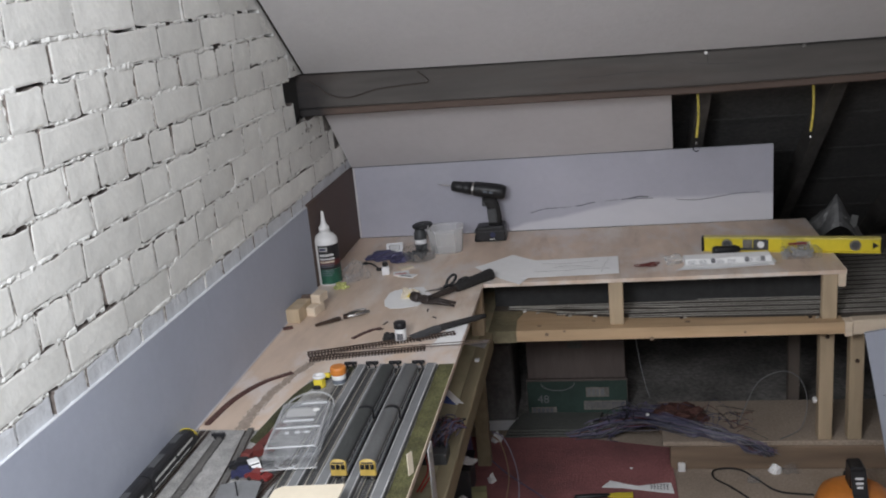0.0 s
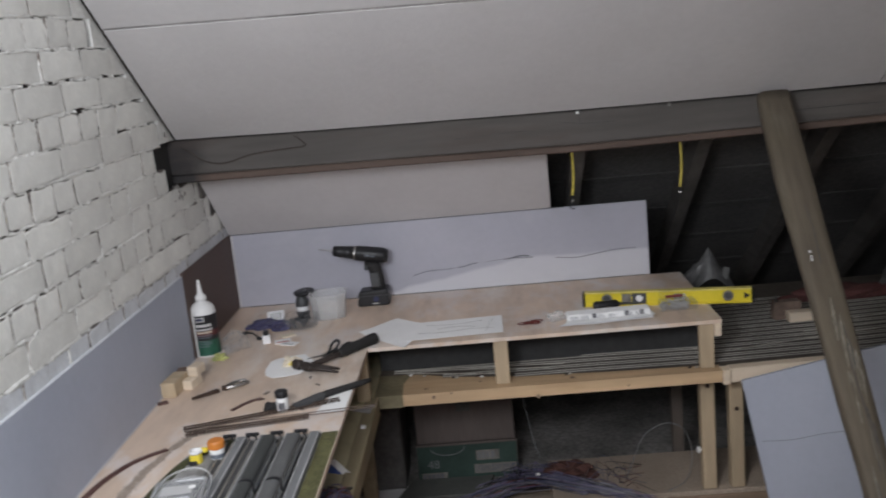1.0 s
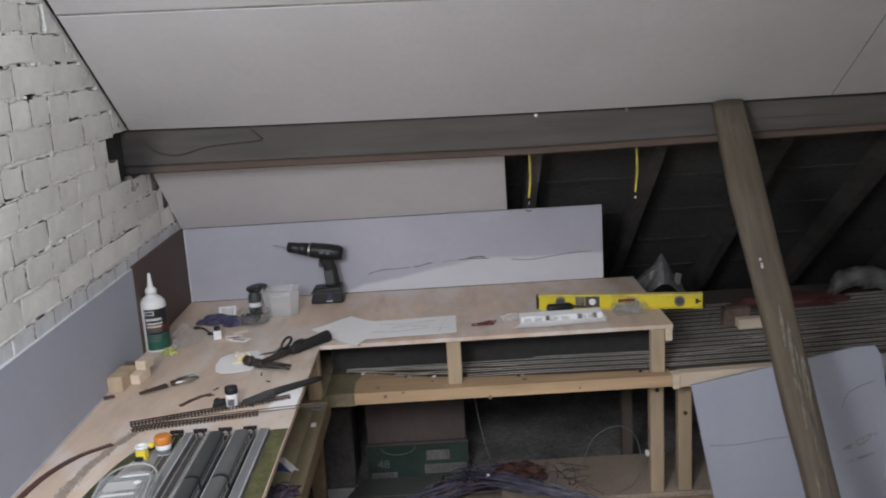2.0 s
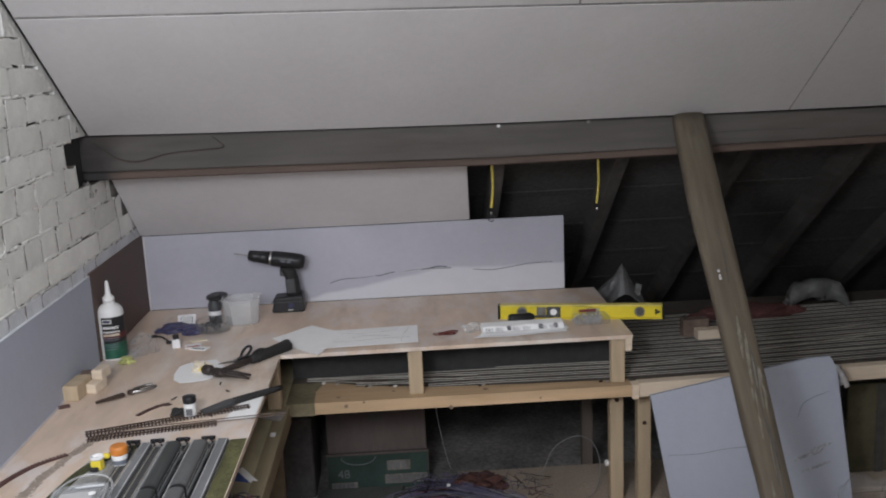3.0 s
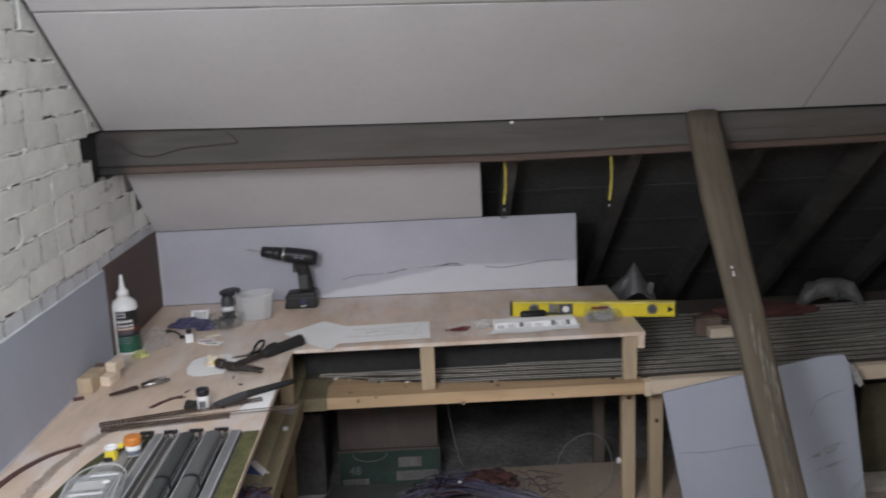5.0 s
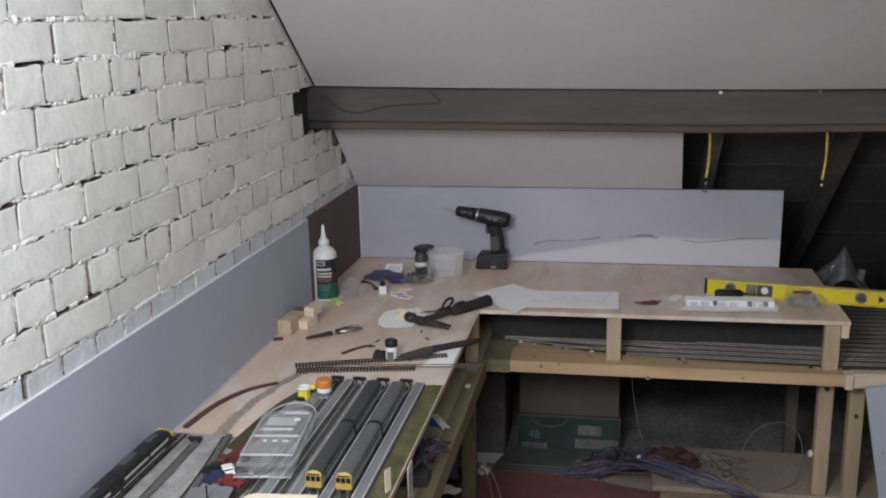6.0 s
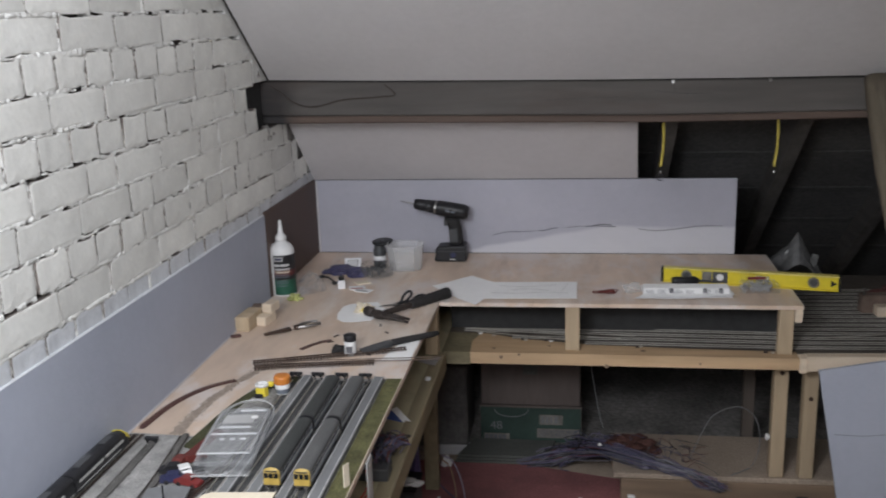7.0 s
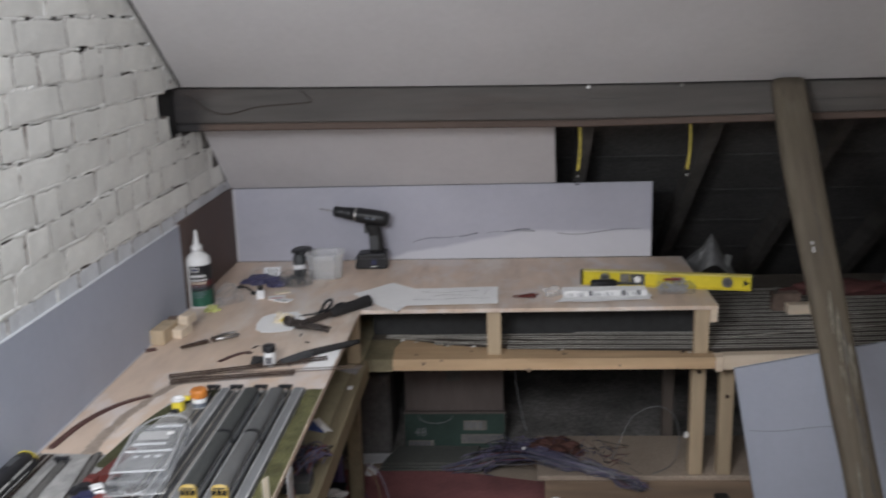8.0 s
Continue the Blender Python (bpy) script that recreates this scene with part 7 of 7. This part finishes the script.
def brick_mesh(length, kind, coat):
    key = (round(length, 3), kind)
    if coat is BLUISH_BRICK:
        key += (1,)
    if key in faces_of:
        return faces_of[key]
    r = random.Random(hash(key) % 1000 + kind)
    nx, nz, h = 8, 4, COURSE - GAP
    e = 0.005 / length
    us, ws = (0.0, e, 0.2, 0.4, 0.6, 0.8, 1 - e, 1.0), (0.0, 0.09, 0.91, 1.0)
    bm = bmesh.new()
    grid = []
    for j in range(nz):
        row = []
        for i in range(nx):
            u, w = us[i], ws[j]
            rim = i in (0, nx - 1) or j in (0, nz - 1)
            corner = i in (0, nx - 1) and j in (0, nz - 1)
            cut = r.choice((0.001, 0.002, 0.004, 0.008)) if corner else 0
            y = u * length + (r.uniform(-0.0036, 0.0036) if rim else 0) + (cut if i == 0 else -cut)
            z = w * h + (r.uniform(-0.0034, 0.0034) if rim else 0) + (0.5 * cut if j == 0 else -0.5 * cut)
            row.append(bm.verts.new((r.uniform(-0.0013, -0.0003) if rim else r.uniform(-0.0003, 0.0003), y, z)))
        grid.append(row)
    for j in range(nz - 1):
        for i in range(nx - 1):
            bm.faces.new((grid[j][i], grid[j][i + 1], grid[j + 1][i + 1], grid[j + 1][i]))
    ring = grid[0] + [grid[1][-1], grid[2][-1]] + grid[3][::-1] + [grid[2][0], grid[1][0]]
    # the sides have a rim of their own, so that the face stays flat to its edge
    rim = [bm.verts.new(v.co) for v in ring]
    back = [bm.verts.new((-0.034, v.co.y, v.co.z)) for v in ring]
    k = len(ring)
    for i in range(k):
        bm.faces.new((rim[(i + 1) % k], back[(i + 1) % k], back[i], rim[i])).material_index = 1
    me = finish("brick", bm, (coat, JOINT_SIDE))
    faces_of[key] = me
    return me


joints = []
# where the mortar has dropped out and left an open slot: from y to y, from z to z
HOLES = ((1.49, 1.565, 1.506, 1.522), (1.655, 1.685, 1.435, 1.451), (2.56, 2.62, 1.435, 1.451), (1.80, 1.835, 1.292, 1.308), (1.87, 1.90, 1.292, 1.308), (1.59, 1.61, 1.290, 1.308),
         (1.56, 1.60, 1.149, 1.165), (1.62, 1.64, 1.078, 1.094), (1.40, 1.45, 1.078, 1.094), (1.58, 1.61, 1.525, 1.57), (1.725, 1.75, 1.38, 1.43), (1.515, 1.545, 1.38, 1.43),
         (1.84, 1.87, 1.235, 1.27), (2.12, 2.15, 1.165, 1.20), (2.32, 2.35, 1.19, 1.22), (1.45, 1.48, 1.31, 1.345))
# each course: where it starts, then its bond of stretchers S, headers H and cut bricks T and R; after that stretchers
SIZES = {"S": 0.219, "H": 0.1105, "T": 0.153, "R": 0.202, "L": 0.238, "J": 0.128}
BOND = {0: (1.078, "H" * 17), 1: (1.033, "SSSRLSS"), 2: (1.078, "HHHHHHHHHHTHHHH"), 3: (1.146, "SSSSHRLJS"), 4: (1.005, "SSRRJSLJS"),
        5: (1.138, "HHHHHHHHHHTTTH"), 6: (1.084, "SSSSLLS"), 7: (1.117, "HHHHHHHHHHHHJLS"), 8: (1.153, "SLRSLS"), 9: (1.050, "SSSLLSS"),
        10: (1.140, "HHHHHHSHHHH"), 11: (1.080, "S"), 12: (1.190, "S"), 13: (1.110, "HHHHSHHH"), 14: (1.180, "S")}
for r in range(ROWS):
    z = Z0 + COURSE * r
    y, bond = BOND[r]
    limit = edge_y(z + COURSE) - 0.012
    if r in (4, 5):
        limit = 2.885 if r == 4 else 2.82
    i = 0
    while y < limit - 0.03:
        full = SIZES[bond[i] if i < len(bond) else "S"] + (-0.003, 0.003, 0.0)[(i + r) % 3]
        ln = min(full, limit - y) - GAP
        ln = round(ln / 0.006) * 0.006
        joints.append((y, ln, z + wander(y + ln / 2, r)))
        if ln > 0.03 and z + COURSE < roof(1.1):
            ob = new("brick", brick_mesh(ln, rnd.randrange(4), BLUISH_BRICK if r == 0 else WHITE_BRICK))
            ob.matrix_basis = pose(rnd.uniform(-0.0016, 0.001), y, z + wander(y + ln / 2, r) + rnd.uniform(-0.001, 0.001), math.degrees(wander(y + ln, r) - wander(y, r)) / ln, rnd.uniform(-0.6, 0.6), rnd.uniform(-0.5, 0.5))
            ob.parent = wall
        y += full
        i += 1
    if r not in (4, 5) and z + COURSE < roof(1.1):
        # cut infill between the last brick and the slope
        ring = [(limit - 0.002, z), (edge_y(z) + 0.012, z), (edge_y(z + COURSE) + 0.012, z + COURSE - 0.0002), (limit - 0.002, z + COURSE - 0.0002)]
        fill = loft([[(-0.034, a, b) for a, b in ring], [(-0.004, a, b) for a, b in ring]])
        fo = new("infill", finish("infill", fill, SOOTY if r in (2, 3) else MORTAR))
        fo.parent = wall

# mortar and paint between the bricks: short uneven ridges, with open gaps, coloured dark as shade, where they have
# fallen out
verts, faces, dark = [], [], []


def ridge(p, q, half, sunk=0.0):
    """A lumpy painted ridge of mortar from p to q, each (y, z), set back by sunk."""
    (y0, z0), (y1, z1) = p, q
    n = max(1, round(math.hypot(y1 - y0, z1 - z0) / 0.0042))
    ty, tz = (y1 - y0) / n, (z1 - z0) / n
    ln = math.hypot(ty, tz)
    ny, nz = -tz / ln, ty / ln
    last = None
    for i in range(n + 1):
        y, z = y0 + ty * i, z0 + tz * i
        g = 0.55 * noise.noise((y * 9, z * 19, 2.0)) + 0.95 * noise.noise((y * 42, z * 42, 7.0))
        hole = noise.noise((y * 16, z * 21, 12.0))
        if hole > 0.46 or any(a < y < b and c < z < d for a, b, c, d in HOLES) or y > edge_y(z) + 0.004 or (y > 2.90 and 1.22 < z < 1.28) or (y > 2.84 and 1.28 < z < 1.368):
            last = None
            continue
        lump = max(0.0, noise.noise((y * 11, z * 17, 5.0)) - 0.15)
        top = -0.0008 + 0.0022 * noise.noise((y * 95, z * 95, 4.0)) + 0.0016 * noise.noise((y * 230, z * 230, 9.0)) + 0.0035 * lump - sunk
        w = half * (1.1 + 0.55 * noise.noise((y * 70, z * 70, 1.0)) + 0.4 * noise.noise((y * 210, z * 210, 3.0)) + 1.2 * lump)
        s = half * 0.25 * noise.noise((y * 40, z * 40, 6.0))
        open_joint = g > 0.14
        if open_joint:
            # the mortar is drawn in from the brick and leaves a crack, its sides coloured dark
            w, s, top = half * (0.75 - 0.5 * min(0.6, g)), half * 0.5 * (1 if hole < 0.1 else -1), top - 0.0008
        k = len(verts)
        for a, x in ((-1, -0.026), (-0.95, top - 0.0009), (-0.3, top), (0.4, top - 0.0002), (0.95, top - 0.0009), (1.0, -0.026)):
            verts.append((x, y + ny * (w * a + s), z + nz * (w * a + s)))
        if last is not None:
            for m in range(5):
                faces.append((last + m, k + m, k + m + 1, last + m + 1))
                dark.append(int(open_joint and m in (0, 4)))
        last = k


for y, ln, z in joints:
    if z + COURSE < roof(1.1):
        ridge((y - 0.004, z - GAP / 2), (y + ln + 0.004, z - GAP / 2), 0.0042)
        ridge((y - GAP / 2, z - 0.002), (y - GAP / 2, z + COURSE - 0.004), 0.0042, 0.0016)
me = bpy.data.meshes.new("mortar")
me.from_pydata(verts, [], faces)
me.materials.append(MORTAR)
me.materials.append(JOINT_SIDE)
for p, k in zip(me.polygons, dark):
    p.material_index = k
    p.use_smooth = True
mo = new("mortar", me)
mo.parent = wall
tagged(mo, "lumpy painted mortar with open gaps coloured dark as shade", kind="stuff")

# Black sheet in place of a hollow: the pocket's shade is its colour.
solo("pocket_shade", box((-0.0318, 2.835, 1.215), (-0.027, 3.06, 1.385)), SHADE_BLACK, "thin black sheet standing in for the shaded pocket round the purlin end", "recess", kind="structure")

# sooty broken brick round the purlin's end
rnd = random.Random(33)
bm = bmesh.new()
for i in range(26):
    y, z = rnd.uniform(2.93, 3.04), rnd.choice((rnd.uniform(1.19, 1.225), rnd.uniform(1.375, 1.40)))
    if y < edge_y(z) - 0.01:
        merge(bm, crumple((0.010, 0.014, 0.014), 0.7, i * 1.3, 1), pose(-0.012, y, z - 0.01, rnd.uniform(-20, 20), 0, rnd.uniform(0, 90)))
eb = new("broken_edge", finish("broken_edge", bm, SOOTY))
eb.parent = wall
tagged(eb, "broken sooty mortar round the beam end", kind="stuff")
